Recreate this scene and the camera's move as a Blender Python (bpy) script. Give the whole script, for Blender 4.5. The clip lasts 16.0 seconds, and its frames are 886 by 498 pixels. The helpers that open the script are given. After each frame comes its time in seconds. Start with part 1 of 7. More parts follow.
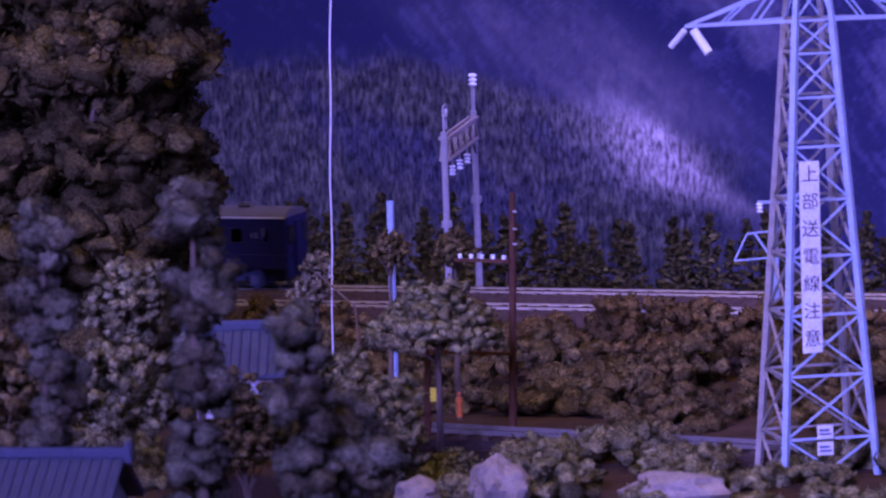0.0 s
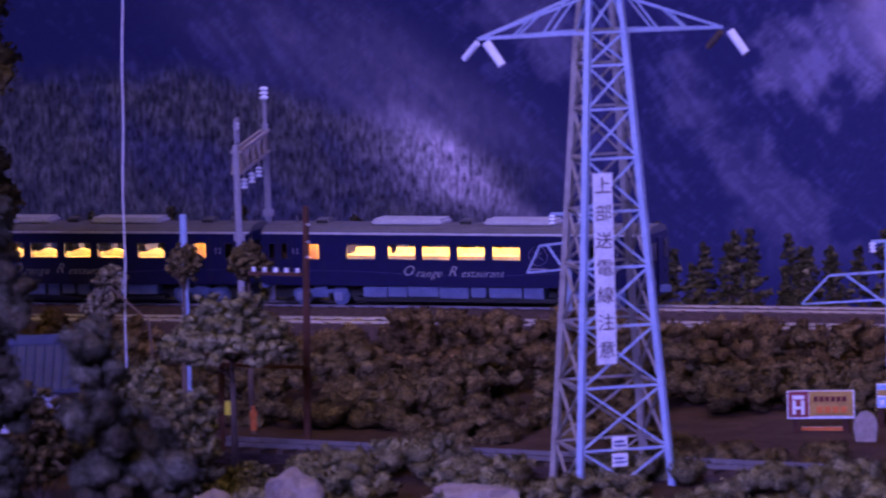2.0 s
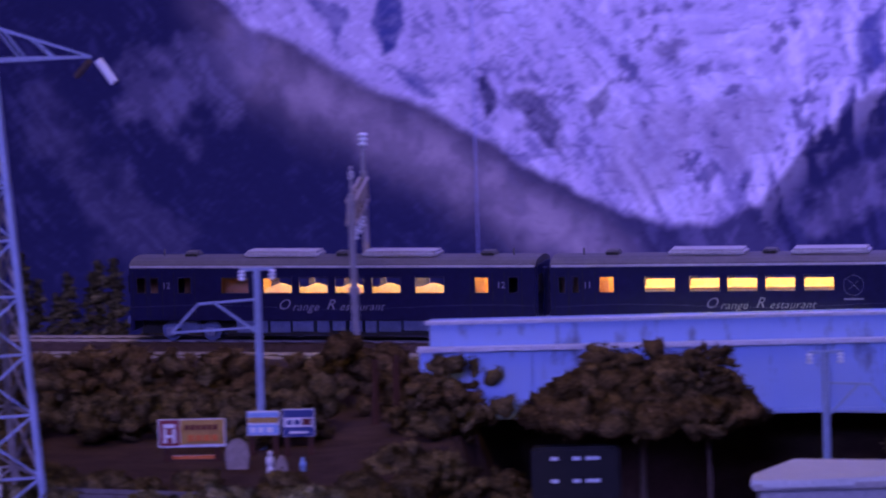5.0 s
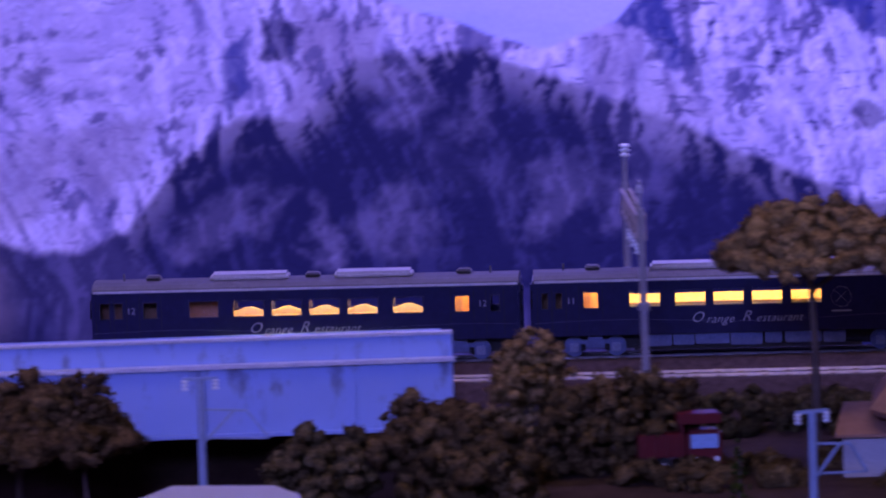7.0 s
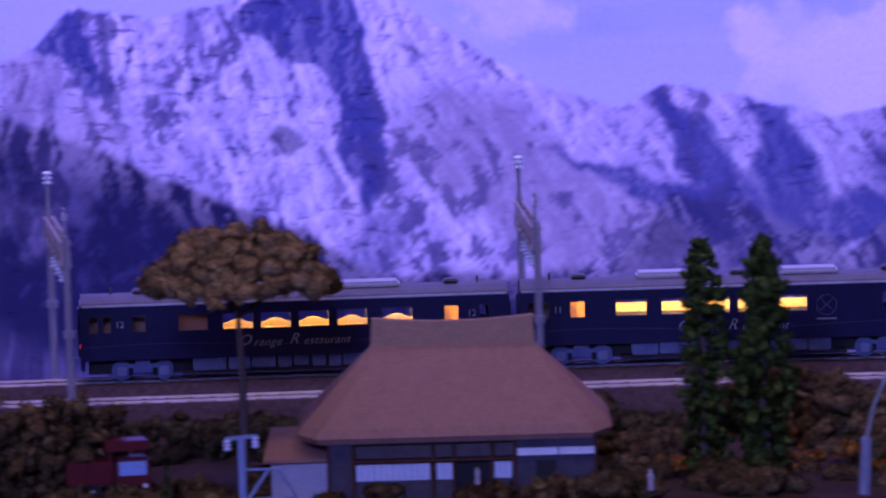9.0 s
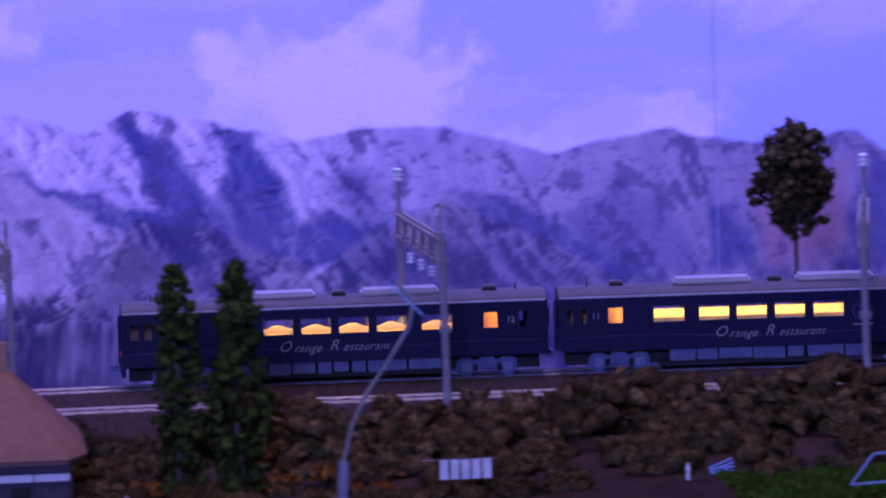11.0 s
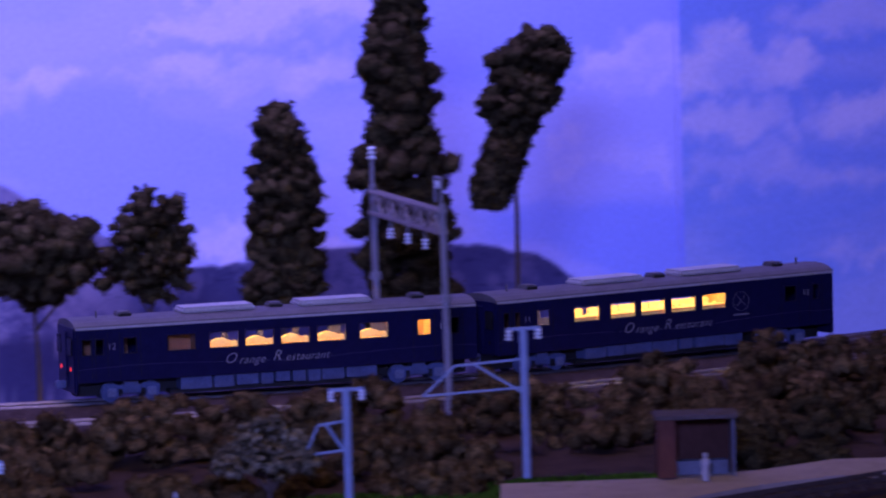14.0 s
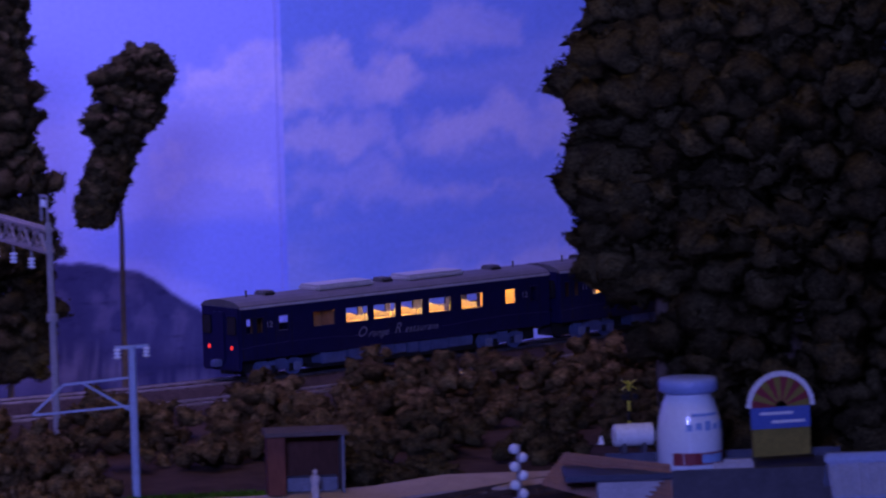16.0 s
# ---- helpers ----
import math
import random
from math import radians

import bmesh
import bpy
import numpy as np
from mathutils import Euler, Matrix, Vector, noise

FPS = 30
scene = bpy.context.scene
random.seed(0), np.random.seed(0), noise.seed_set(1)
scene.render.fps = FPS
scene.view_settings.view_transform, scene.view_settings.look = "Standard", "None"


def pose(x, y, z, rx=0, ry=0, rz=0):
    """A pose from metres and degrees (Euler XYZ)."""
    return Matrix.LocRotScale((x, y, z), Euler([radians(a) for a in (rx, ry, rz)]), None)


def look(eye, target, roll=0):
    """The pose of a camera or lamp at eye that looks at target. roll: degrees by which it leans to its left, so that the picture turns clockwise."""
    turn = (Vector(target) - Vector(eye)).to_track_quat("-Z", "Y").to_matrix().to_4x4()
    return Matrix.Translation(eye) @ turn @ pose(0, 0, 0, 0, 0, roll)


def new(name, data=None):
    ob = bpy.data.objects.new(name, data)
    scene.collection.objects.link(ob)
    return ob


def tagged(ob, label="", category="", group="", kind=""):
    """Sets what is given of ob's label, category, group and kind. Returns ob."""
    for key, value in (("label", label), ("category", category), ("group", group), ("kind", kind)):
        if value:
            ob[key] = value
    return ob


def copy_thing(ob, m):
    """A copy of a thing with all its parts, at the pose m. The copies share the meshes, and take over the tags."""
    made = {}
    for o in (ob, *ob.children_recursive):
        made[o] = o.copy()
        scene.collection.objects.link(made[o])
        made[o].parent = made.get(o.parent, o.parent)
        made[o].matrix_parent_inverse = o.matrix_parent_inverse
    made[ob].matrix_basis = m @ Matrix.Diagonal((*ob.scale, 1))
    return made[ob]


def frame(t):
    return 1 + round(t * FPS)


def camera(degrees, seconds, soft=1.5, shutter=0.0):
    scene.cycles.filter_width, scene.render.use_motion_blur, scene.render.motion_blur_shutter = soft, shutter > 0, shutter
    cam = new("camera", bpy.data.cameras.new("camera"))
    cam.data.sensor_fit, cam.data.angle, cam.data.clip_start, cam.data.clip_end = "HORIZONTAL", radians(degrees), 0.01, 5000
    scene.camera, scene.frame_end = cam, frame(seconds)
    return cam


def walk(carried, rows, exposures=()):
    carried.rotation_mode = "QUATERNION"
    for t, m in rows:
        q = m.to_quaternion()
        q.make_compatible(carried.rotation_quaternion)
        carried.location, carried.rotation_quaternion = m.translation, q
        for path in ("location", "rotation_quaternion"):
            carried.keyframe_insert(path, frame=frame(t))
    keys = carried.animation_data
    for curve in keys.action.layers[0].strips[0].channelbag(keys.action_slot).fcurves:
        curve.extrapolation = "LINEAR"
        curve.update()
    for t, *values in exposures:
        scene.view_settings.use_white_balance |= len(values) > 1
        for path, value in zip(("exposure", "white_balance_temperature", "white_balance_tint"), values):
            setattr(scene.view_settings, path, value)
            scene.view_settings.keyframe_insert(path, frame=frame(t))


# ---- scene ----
cam = camera(7.80, 16.0, soft=2.1, shutter=0.45)
cam.data.dof.use_dof, cam.data.dof.focus_distance, cam.data.dof.aperture_fstop = True, 3.6, 36.0
walk(cam, [
    (0.0, look((0.0462, -0.1510, 1.4270), (-0.9725, 3.1763, 1.0512), -1.590)),
    (0.5, look((0.0460, -0.1510, 1.4270), (-0.9682, 3.1776, 1.0511), -1.597)),
    (1.0, look((0.0447, -0.1514, 1.4270), (-0.9401, 3.1862, 1.0527), -1.578)),
    (1.5, look((0.0430, -0.1519, 1.4270), (-0.9054, 3.1964, 1.0539), -1.608)),
    (2.0, look((0.0411, -0.1524, 1.4270), (-0.8653, 3.2076, 1.0550), -1.658)),
    (2.5, look((0.0389, -0.1530, 1.4270), (-0.8188, 3.2199, 1.0563), -1.656)),
    (3.0, look((0.0364, -0.1536, 1.4270), (-0.7661, 3.2330, 1.0573), -1.691)),
    (3.2, look((0.0355, -0.1539, 1.4270), (-0.7464, 3.2377, 1.0579), -1.719)),
    (5.3, look((0.0229, -0.1562, 1.4270), (-0.4823, 3.2878, 1.0613), -1.663)),
    (5.5, look((0.0212, -0.1565, 1.4270), (-0.4463, 3.2929, 1.0617), -1.650)),
    (6.0, look((0.0174, -0.1569, 1.4270), (-0.3669, 3.3028, 1.0630), -1.660)),
    (6.5, look((0.0139, -0.1573, 1.4270), (-0.2916, 3.3105, 1.0644), -1.606)),
    (7.0, look((0.0093, -0.1576, 1.4270), (-0.1966, 3.3176, 1.0659), -1.633)),
    (7.5, look((0.0057, -0.1578, 1.4270), (-0.1196, 3.3214, 1.0674), -1.665)),
    (8.0, look((0.0021, -0.1579, 1.4270), (-0.0437, 3.3235, 1.0690), -1.610)),
    (8.5, look((-0.0014, -0.1579, 1.4270), (0.0286, 3.3238, 1.0703), -1.635)),
    (9.0, look((-0.0054, -0.1578, 1.4270), (0.1134, 3.3221, 1.0717), -1.609)),
    (9.2, look((-0.0067, -0.1577, 1.4270), (0.1419, 3.3210, 1.0721), -1.615)),
    (11.3, look((-0.0209, -0.1565, 1.4270), (0.4400, 3.2955, 1.0788), -1.629)),
    (11.5, look((-0.0222, -0.1563, 1.4270), (0.4685, 3.2916, 1.0794), -1.597)),
    (12.0, look((-0.0260, -0.1557, 1.4270), (0.5470, 3.2797, 1.0808), -1.591)),
    (12.5, look((-0.0303, -0.1550, 1.4270), (0.6371, 3.2636, 1.0829), -1.631)),
    (13.0, look((-0.0344, -0.1541, 1.4270), (0.7250, 3.2454, 1.0854), -1.600)),
    (13.5, look((-0.0381, -0.1532, 1.4270), (0.8018, 3.2274, 1.0869), -1.611)),
    (14.0, look((-0.0426, -0.1520, 1.4270), (0.8966, 3.2026, 1.0886), -1.611)),
    (14.5, look((-0.0460, -0.1510, 1.4270), (0.9691, 3.1815, 1.0900), -1.657)),
    (15.0, look((-0.0478, -0.1505, 1.4270), (1.0077, 3.1696, 1.0904), -1.663)),
    (15.5, look((-0.0498, -0.1498, 1.4270), (1.0487, 3.1563, 1.0911), -1.661)),
    (16.0, look((-0.0522, -0.1490, 1.4270), (1.0987, 3.1393, 1.0919), -1.677)),
], exposures=[(0.0, -0.35), (1.0, -0.65), (2.0, -0.95), (3.0, -1.20), (4.2, -1.50), (5.5, -1.80), (9.0, -1.80), (11.5, -1.85), (13.5, -1.80), (16.0, -2.0)])

# ---- light: a dim room, cool blue show lamps over the layout and one weak warm lamp ----
world = bpy.data.worlds.new("world")
world.use_nodes = True
world.node_tree.nodes["Background"].inputs[0].default_value = (0.16, 0.17, 0.5, 1)
world.node_tree.nodes["Background"].inputs[1].default_value = 0.12
scene.world = world


def area_lamp(name, eye, target, sx, sy, watts, colour, spread=180):
    data = bpy.data.lights.new(name, "AREA")
    data.shape, data.size, data.size_y, data.energy, data.color = "RECTANGLE", sx, sy, watts, colour
    data.spread = radians(spread)
    ob = new(name, data)
    ob.matrix_world = look(eye, target)
    return ob


area_lamp("show_lamp_back", (0.36, 3.44, 2.15), (0.36, 4.0, 1.10), 1.9, 0.2, 82, (0.31, 0.235, 1.0), 110)
area_lamp("show_lamp_front", (-1.00, 0.6, 2.0), (-0.95, 3.3, 1.0), 1.2, 0.7, 13.5, (0.28, 0.235, 1.0), 36)
area_lamp("show_lamp_front", (-0.20, 0.1, 1.80), (0.85, 3.8, 1.06), 0.35, 0.25, 19.0, (0.22, 0.25, 1.0), 48)
area_lamp("room_lamp_warm", (-0.78, 2.45, 2.8), (-0.78, 3.2, 1.0), 1.0, 0.35, 4.0, (1.0, 0.66, 0.44), 70)
area_lamp("room_lamp_warm", (0.55, 2.45, 2.8), (0.55, 3.2, 1.0), 1.2, 0.35, 4.2, (1.0, 0.66, 0.44), 70)

# ---- materials ----


class Nodes:
    def __init__(self, name):
        self.mat = bpy.data.materials.new(name)
        self.mat.use_nodes = True
        self.tree = self.mat.node_tree
        self.bsdf = self.tree.nodes["Principled BSDF"]

    def add(self, kind, **values):
        n = self.tree.nodes.new(kind)
        for k, v in values.items():
            if k in n.inputs:
                n.inputs[k].default_value = v
        return n

    def link(self, a, b):
        self.tree.links.new(a, b)

    def ramp(self, source, stops):
        n = self.tree.nodes.new("ShaderNodeValToRGB")
        els = n.color_ramp.elements
        while len(els) < len(stops):
            els.new(0.5)
        for e, (p, c) in zip(els, stops):
            e.position, e.color = p, (*c, 1)
        self.link(source, n.inputs[0])
        return n.outputs[0]

    def mix(self, factor, a, b, mode="MIX"):
        n = self.tree.nodes.new("ShaderNodeMix")
        n.data_type, n.blend_type = "RGBA", mode
        for slot, v in ((0, factor), (6, a), (7, b)):
            if isinstance(v, (float, int)):
                n.inputs[slot].default_value = v
            elif isinstance(v, tuple):
                n.inputs[slot].default_value = (*v, 1)
            else:
                self.link(v, n.inputs[slot])
        return n.outputs[2]

    def noise(self, scale, detail=4.0, rough=0.6, stretch=None, tilt=0.0):
        n = self.add("ShaderNodeTexNoise", Scale=scale, Detail=detail, Roughness=rough)
        co = self.add("ShaderNodeTexCoord")
        if stretch:
            m = self.add("ShaderNodeMapping")
            m.inputs["Scale"].default_value = stretch
            m.inputs["Rotation"].default_value = (0, radians(tilt), 0)
            self.link(co.outputs["Object"], m.inputs[0])
            self.link(m.outputs[0], n.inputs["Vector"])
        else:
            self.link(co.outputs["Object"], n.inputs["Vector"])
        return n.outputs["Fac"]

    def bump(self, source, strength, distance):
        b = self.add("ShaderNodeBump", Strength=strength, Distance=distance)
        self.link(source, b.inputs["Height"])
        self.link(b.outputs[0], self.bsdf.inputs["Normal"])


def surface(name, c1, c2, scale=120.0, rough=0.7, metal=0.0, bump=0.3, fine=900.0, spec=0.4, stretch=None):
    """Two colours mixed by a coarse noise, darkened by a fine one, with fine relief."""
    n = Nodes(name)
    spec = spec if rough < 0.8 else 0.10
    base = n.mix(n.ramp(n.noise(scale, 5, 0.65, stretch), [(0.3, (0, 0, 0)), (0.7, (1, 1, 1))]), c1, c2)
    g = 0.95 if rough < 0.2 else 0.74
    grain = n.ramp(n.noise(fine, 3, 0.6, stretch), [(0.25, (g, g, g)), (0.75, (1.08, 1.08, 1.08))])
    n.link(n.mix(1.0, base, grain, "MULTIPLY"), n.bsdf.inputs["Base Color"])
    n.bsdf.inputs["Roughness"].default_value = rough
    n.bsdf.inputs["Metallic"].default_value = metal
    n.bsdf.inputs["Specular IOR Level"].default_value = spec
    if bump:
        n.bump(n.noise(fine, 3, 0.6, stretch), bump, 0.0006)
    return n.mat


def foliage_mat(name, dark, mid, light):
    """Flock on a wire tree: each tuft its own tone; the shading follows the soft lumps more than the single tufts."""
    n = Nodes(name)
    geo = n.add("ShaderNodeNewGeometry")
    near_mid = lambda c: tuple(0.55 * u + 0.45 * v for u, v in zip(c, mid))
    tone = n.ramp(geo.outputs["Random Per Island"], [(0.0, near_mid(dark)), (0.5, mid), (1.0, near_mid(light))])
    patch = n.ramp(n.noise(46, 5), [(0.3, (0.66, 0.60, 0.56)), (0.7, (1.18, 1.2, 1.14))])
    fuzz = n.ramp(n.noise(560, 4, 0.72), [(0.36, (0.38, 0.38, 0.40)), (0.64, (1.62, 1.62, 1.56))])
    n.link(n.mix(1.0, n.mix(1.0, tone, patch, "MULTIPLY"), fuzz, "MULTIPLY"), n.bsdf.inputs["Base Color"])
    n.bsdf.inputs["Roughness"].default_value = 1.0
    n.bsdf.inputs["Specular IOR Level"].default_value = 0.03
    at = n.add("ShaderNodeAttribute")
    at.attribute_name = "soft"
    turn = n.add("ShaderNodeVectorTransform")
    turn.vector_type, turn.convert_from, turn.convert_to = "NORMAL", "OBJECT", "WORLD"
    n.link(at.outputs["Vector"], turn.inputs[0])
    mixer = n.add("ShaderNodeMix")
    mixer.data_type = "VECTOR"
    mixer.inputs[0].default_value = 0.16
    n.link(turn.outputs[0], mixer.inputs[4])
    n.link(geo.outputs["Normal"], mixer.inputs[5])
    unit = n.add("ShaderNodeVectorMath")
    unit.operation = "NORMALIZE"
    n.link(mixer.outputs[1], unit.inputs[0])
    relief = n.add("ShaderNodeBump", Strength=0.9, Distance=0.0012)
    n.link(n.noise(480, 4, 0.65), relief.inputs["Height"])
    n.link(unit.outputs[0], relief.inputs["Normal"])
    n.link(relief.outputs[0], n.bsdf.inputs["Normal"])
    return n.mat


def glow(name, c, strength):
    n = Nodes(name)
    n.bsdf.inputs["Base Color"].default_value = (*c, 1)
    n.bsdf.inputs["Emission Color"].default_value = (*c, 1)
    n.bsdf.inputs["Emission Strength"].default_value = strength
    return n.mat


M = dict(
    soil=surface("soil", (0.040, 0.024, 0.017), (0.080, 0.050, 0.034), 60, 0.95, bump=0.6, fine=700),
    ballast=surface("ballast", (0.034, 0.023, 0.021), (0.085, 0.058, 0.053), 260, 0.95, bump=0.9, fine=1200),
    path=surface("path", (0.40, 0.32, 0.27), (0.50, 0.40, 0.34), 60, 0.95, bump=0.4, fine=700),
    rail=surface("rail", (0.24, 0.22, 0.22), (0.38, 0.35, 0.34), 160, 0.5, 0.9, 0.1, 1500),
    sleeper=surface("sleeper", (0.07, 0.05, 0.045), (0.12, 0.085, 0.07), 200, 0.85, bump=0.5, fine=900),
    car_blue=surface("car_blue", (0.008, 0.008, 0.048), (0.011, 0.011, 0.058), 40, 0.30, 0.0, 0.03, 300, 0.22),
    car_roof=surface("car_roof", (0.085, 0.08, 0.085), (0.125, 0.12, 0.12), 90, 0.6, 0, 0.1, 700),
    aircon=surface("aircon", (0.36, 0.36, 0.37), (0.46, 0.46, 0.46), 90, 0.5, 0, 0.1, 700),
    under=surface("under", (0.075, 0.095, 0.20), (0.12, 0.15, 0.28), 120, 0.55, 0.1, 0.2, 700),
    black=surface("black", (0.008, 0.008, 0.009), (0.015, 0.014, 0.014), 120, 0.7, 0, 0.2, 700),
    silver=surface("silver", (0.40, 0.41, 0.43), (0.55, 0.55, 0.57), 200, 0.4, 0.2, 0.1, 900),
    letter=surface("letter", (0.27, 0.27, 0.31), (0.34, 0.34, 0.38), 200, 0.4, 0.2, 0.0, 900),
    brass=surface("brass", (0.55, 0.38, 0.12), (0.65, 0.45, 0.16), 200, 0.4, 0.3, 0.0, 900),
    interior=surface("interior", (0.55, 0.40, 0.24), (0.66, 0.48, 0.28), 120, 0.7, 0, 0.1, 700),
    wood_in=surface("wood_in", (0.30, 0.14, 0.06), (0.40, 0.20, 0.09), 150, 0.5, 0, 0.1, 700),
    cloth_in=surface("cloth_in", (0.84, 0.64, 0.28), (0.88, 0.69, 0.32), 150, 0.8, 0, 0.1, 700),
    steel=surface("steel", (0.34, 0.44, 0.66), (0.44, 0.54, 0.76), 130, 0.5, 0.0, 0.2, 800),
    steel_grey=surface("steel_grey", (0.26, 0.23, 0.21), (0.42, 0.39, 0.36), 130, 0.65, 0.0, 0.3, 800),
    mast=surface("mast", (0.27, 0.36, 0.56), (0.36, 0.46, 0.66), 130, 0.5, 0.0, 0.2, 800),
    pole=surface("pole", (0.24, 0.24, 0.29), (0.34, 0.33, 0.38), 130, 0.55, 0.0, 0.2, 800),
    white=surface("white", (0.80, 0.82, 0.84), (0.86, 0.88, 0.90), 90, 0.5, 0, 0.1, 700),
    ink=surface("ink", (0.05, 0.016, 0.03), (0.07, 0.02, 0.04), 300, 0.6, 0, 0.0, 700),
    timber=surface("timber", (0.06, 0.028, 0.02), (0.11, 0.05, 0.035), 160, 0.85, 0, 0.5, 900, stretch=(1, 1, 0.2)),
    bark=surface("bark", (0.09, 0.065, 0.055), (0.17, 0.12, 0.09), 150, 0.95, 0, 0.8, 900, stretch=(1, 1, 0.3)),
    thatch=surface("thatch", (0.33, 0.185, 0.135), (0.41, 0.235, 0.17), 160, 0.95, 0, 0.5, 900, stretch=(1, 1, 0.12)),
    wall_dark=surface("wall_dark", (0.10, 0.08, 0.075), (0.15, 0.12, 0.11), 120, 0.85, 0, 0.3, 800),
    plaster=surface("plaster", (0.48, 0.46, 0.48), (0.58, 0.55, 0.56), 90, 0.85, 0, 0.2, 800),
    tile_blue=surface("tile_blue", (0.030, 0.036, 0.075), (0.052, 0.060, 0.11), 150, 0.4, 0, 0.3, 800),
    rock=surface("rock", (0.25, 0.21, 0.20), (0.42, 0.36, 0.33), 70, 0.9, 0, 0.9, 500),
    red=surface("red", (0.10, 0.006, 0.008), (0.14, 0.009, 0.010), 120, 0.4, 0, 0.1, 700),
    yellow_old=surface("yellow_old", (0.40, 0.24, 0.06), (0.52, 0.34, 0.09), 160, 0.7, 0, 0.2, 700),
    yellow=surface("yellow", (0.72, 0.62, 0.03), (0.80, 0.70, 0.05), 120, 0.5, 0, 0.1, 700),
    orange=surface("orange", (0.65, 0.16, 0.03), (0.72, 0.20, 0.04), 120, 0.6, 0, 0.1, 700),
    navy=surface("navy", (0.03, 0.05, 0.20), (0.04, 0.06, 0.25), 120, 0.5, 0, 0.1, 700),
    sky_sign=surface("sky_sign", (0.25, 0.42, 0.75), (0.30, 0.48, 0.80), 120, 0.5, 0, 0.1, 700),
    maroon=surface("maroon", (0.22, 0.03, 0.04), (0.28, 0.04, 0.05), 120, 0.5, 0, 0.1, 700),
    porcelain=surface("porcelain", (0.74, 0.80, 0.88), (0.80, 0.86, 0.92), 200, 0.15, 0, 0.0, 700, 0.6),
    window_dark=surface("window_dark", (0.012, 0.012, 0.016), (0.02, 0.02, 0.024), 120, 0.12, 0, 0.0, 700, 0.6),
    grass=surface("grass", (0.06, 0.16, 0.03), (0.10, 0.24, 0.05), 120, 0.95, 0, 0.7, 900),
    paper=surface("paper", (0.34, 0.38, 0.70), (0.42, 0.45, 0.74), 20, 0.8, 0, 0.0, 200),
    lamp_warm=glow("lamp_warm", (1.0, 0.70, 0.27), 210.0),
    lamp_red=glow("lamp_red", (1.0, 0.03, 0.02), 5.0),
    f_brown=foliage_mat("foliage_brown", (0.042, 0.028, 0.012), (0.118, 0.081, 0.038), (0.220, 0.155, 0.074)),
    f_olive=foliage_mat("foliage_olive", (0.040, 0.031, 0.017), (0.121, 0.093, 0.046), (0.221, 0.177, 0.094)),
    f_sage=foliage_mat("foliage_sage", (0.055, 0.051, 0.031), (0.185, 0.173, 0.100), (0.347, 0.316, 0.191)),
    f_green=foliage_mat("foliage_green", (0.030, 0.046, 0.012), (0.066, 0.100, 0.024), (0.120, 0.172, 0.038)),
    f_dark=foliage_mat("foliage_dark", (0.036, 0.029, 0.016), (0.070, 0.057, 0.028), (0.113, 0.092, 0.043)),
    f_blue=foliage_mat("foliage_bluegreen", (0.062, 0.042, 0.022), (0.094, 0.092, 0.068), (0.180, 0.168, 0.128)),
    # Brown flock lightened, so warm light on some trees sits in the colour.
    f_brown_lit=foliage_mat("foliage_brown_lit", (0.15, 0.10, 0.042), (0.29, 0.195, 0.085), (0.42, 0.29, 0.135)),
    f_pine=foliage_mat("foliage_pine", (0.032, 0.029, 0.014), (0.104, 0.095, 0.047), (0.189, 0.171, 0.094)),
    f_pale=foliage_mat("foliage_pale", (0.079, 0.066, 0.043), (0.202, 0.176, 0.119), (0.352, 0.317, 0.216)),
    f_red=foliage_mat("foliage_red", (0.124, 0.036, 0.008), (0.322, 0.120, 0.028), (0.446, 0.240, 0.045)),
    f_grass=foliage_mat("foliage_grass", (0.027, 0.072, 0.008), (0.072, 0.180, 0.020), (0.126, 0.288, 0.039)),
)

# ---- mesh helpers ----


def part(name, bm, material, parent=None, label="", smooth=False):
    me = bpy.data.meshes.new(name)
    bm.to_mesh(me)
    bm.free()
    me.materials.append(M[material] if isinstance(material, str) else material)
    if smooth:
        me.shade_smooth()
    ob = new(name, me)
    ob.parent = parent
    if label:
        tagged(ob, label)
    return ob


def empty(name, m, label, category, group="", kind=""):
    ob = new(name)
    ob.empty_display_size = 0.01
    ob.matrix_world = m
    return tagged(ob, label, category, group, kind)


def box(bm, x0, x1, y0, y1, z0, z1, bevel=0.0):
    r = bmesh.ops.create_cube(bm, size=1, matrix=Matrix.Translation(((x0 + x1) / 2, (y0 + y1) / 2, (z0 + z1) / 2))
                              @ Matrix.Diagonal((x1 - x0, y1 - y0, z1 - z0, 1)))
    if bevel:
        bmesh.ops.bevel(bm, geom=list({e for v in r["verts"] for e in v.link_edges}), offset=bevel, segments=2, affect="EDGES")
    return bm


def boxm(x0, x1, y0, y1, z0, z1, bevel=0.0):
    return box(bmesh.new(), x0, x1, y0, y1, z0, z1, bevel)


def rod(bm, a, b, r0, r1=None, sides=8):
    """A tapered round bar from a to b."""
    a, b = Vector(a), Vector(b)
    d = b - a
    m = Matrix.Translation((a + b) / 2) @ d.to_track_quat("Z", "Y").to_matrix().to_4x4()
    bmesh.ops.create_cone(bm, cap_ends=True, segments=sides, radius1=r0, radius2=r0 if r1 is None else r1, depth=d.length, matrix=m)
    return bm


def rodm(a, b, r0, r1=None, sides=8):
    return rod(bmesh.new(), a, b, r0, r1, sides)


def bar(bm, a, b, w, t):
    """A flat or square bar from a to b."""
    a, b = Vector(a), Vector(b)
    d = b - a
    m = Matrix.Translation((a + b) / 2) @ d.to_track_quat("Z", "Y").to_matrix().to_4x4() @ Matrix.Diagonal((w, t, d.length, 1))
    bmesh.ops.create_cube(bm, size=1, matrix=m)
    return bm


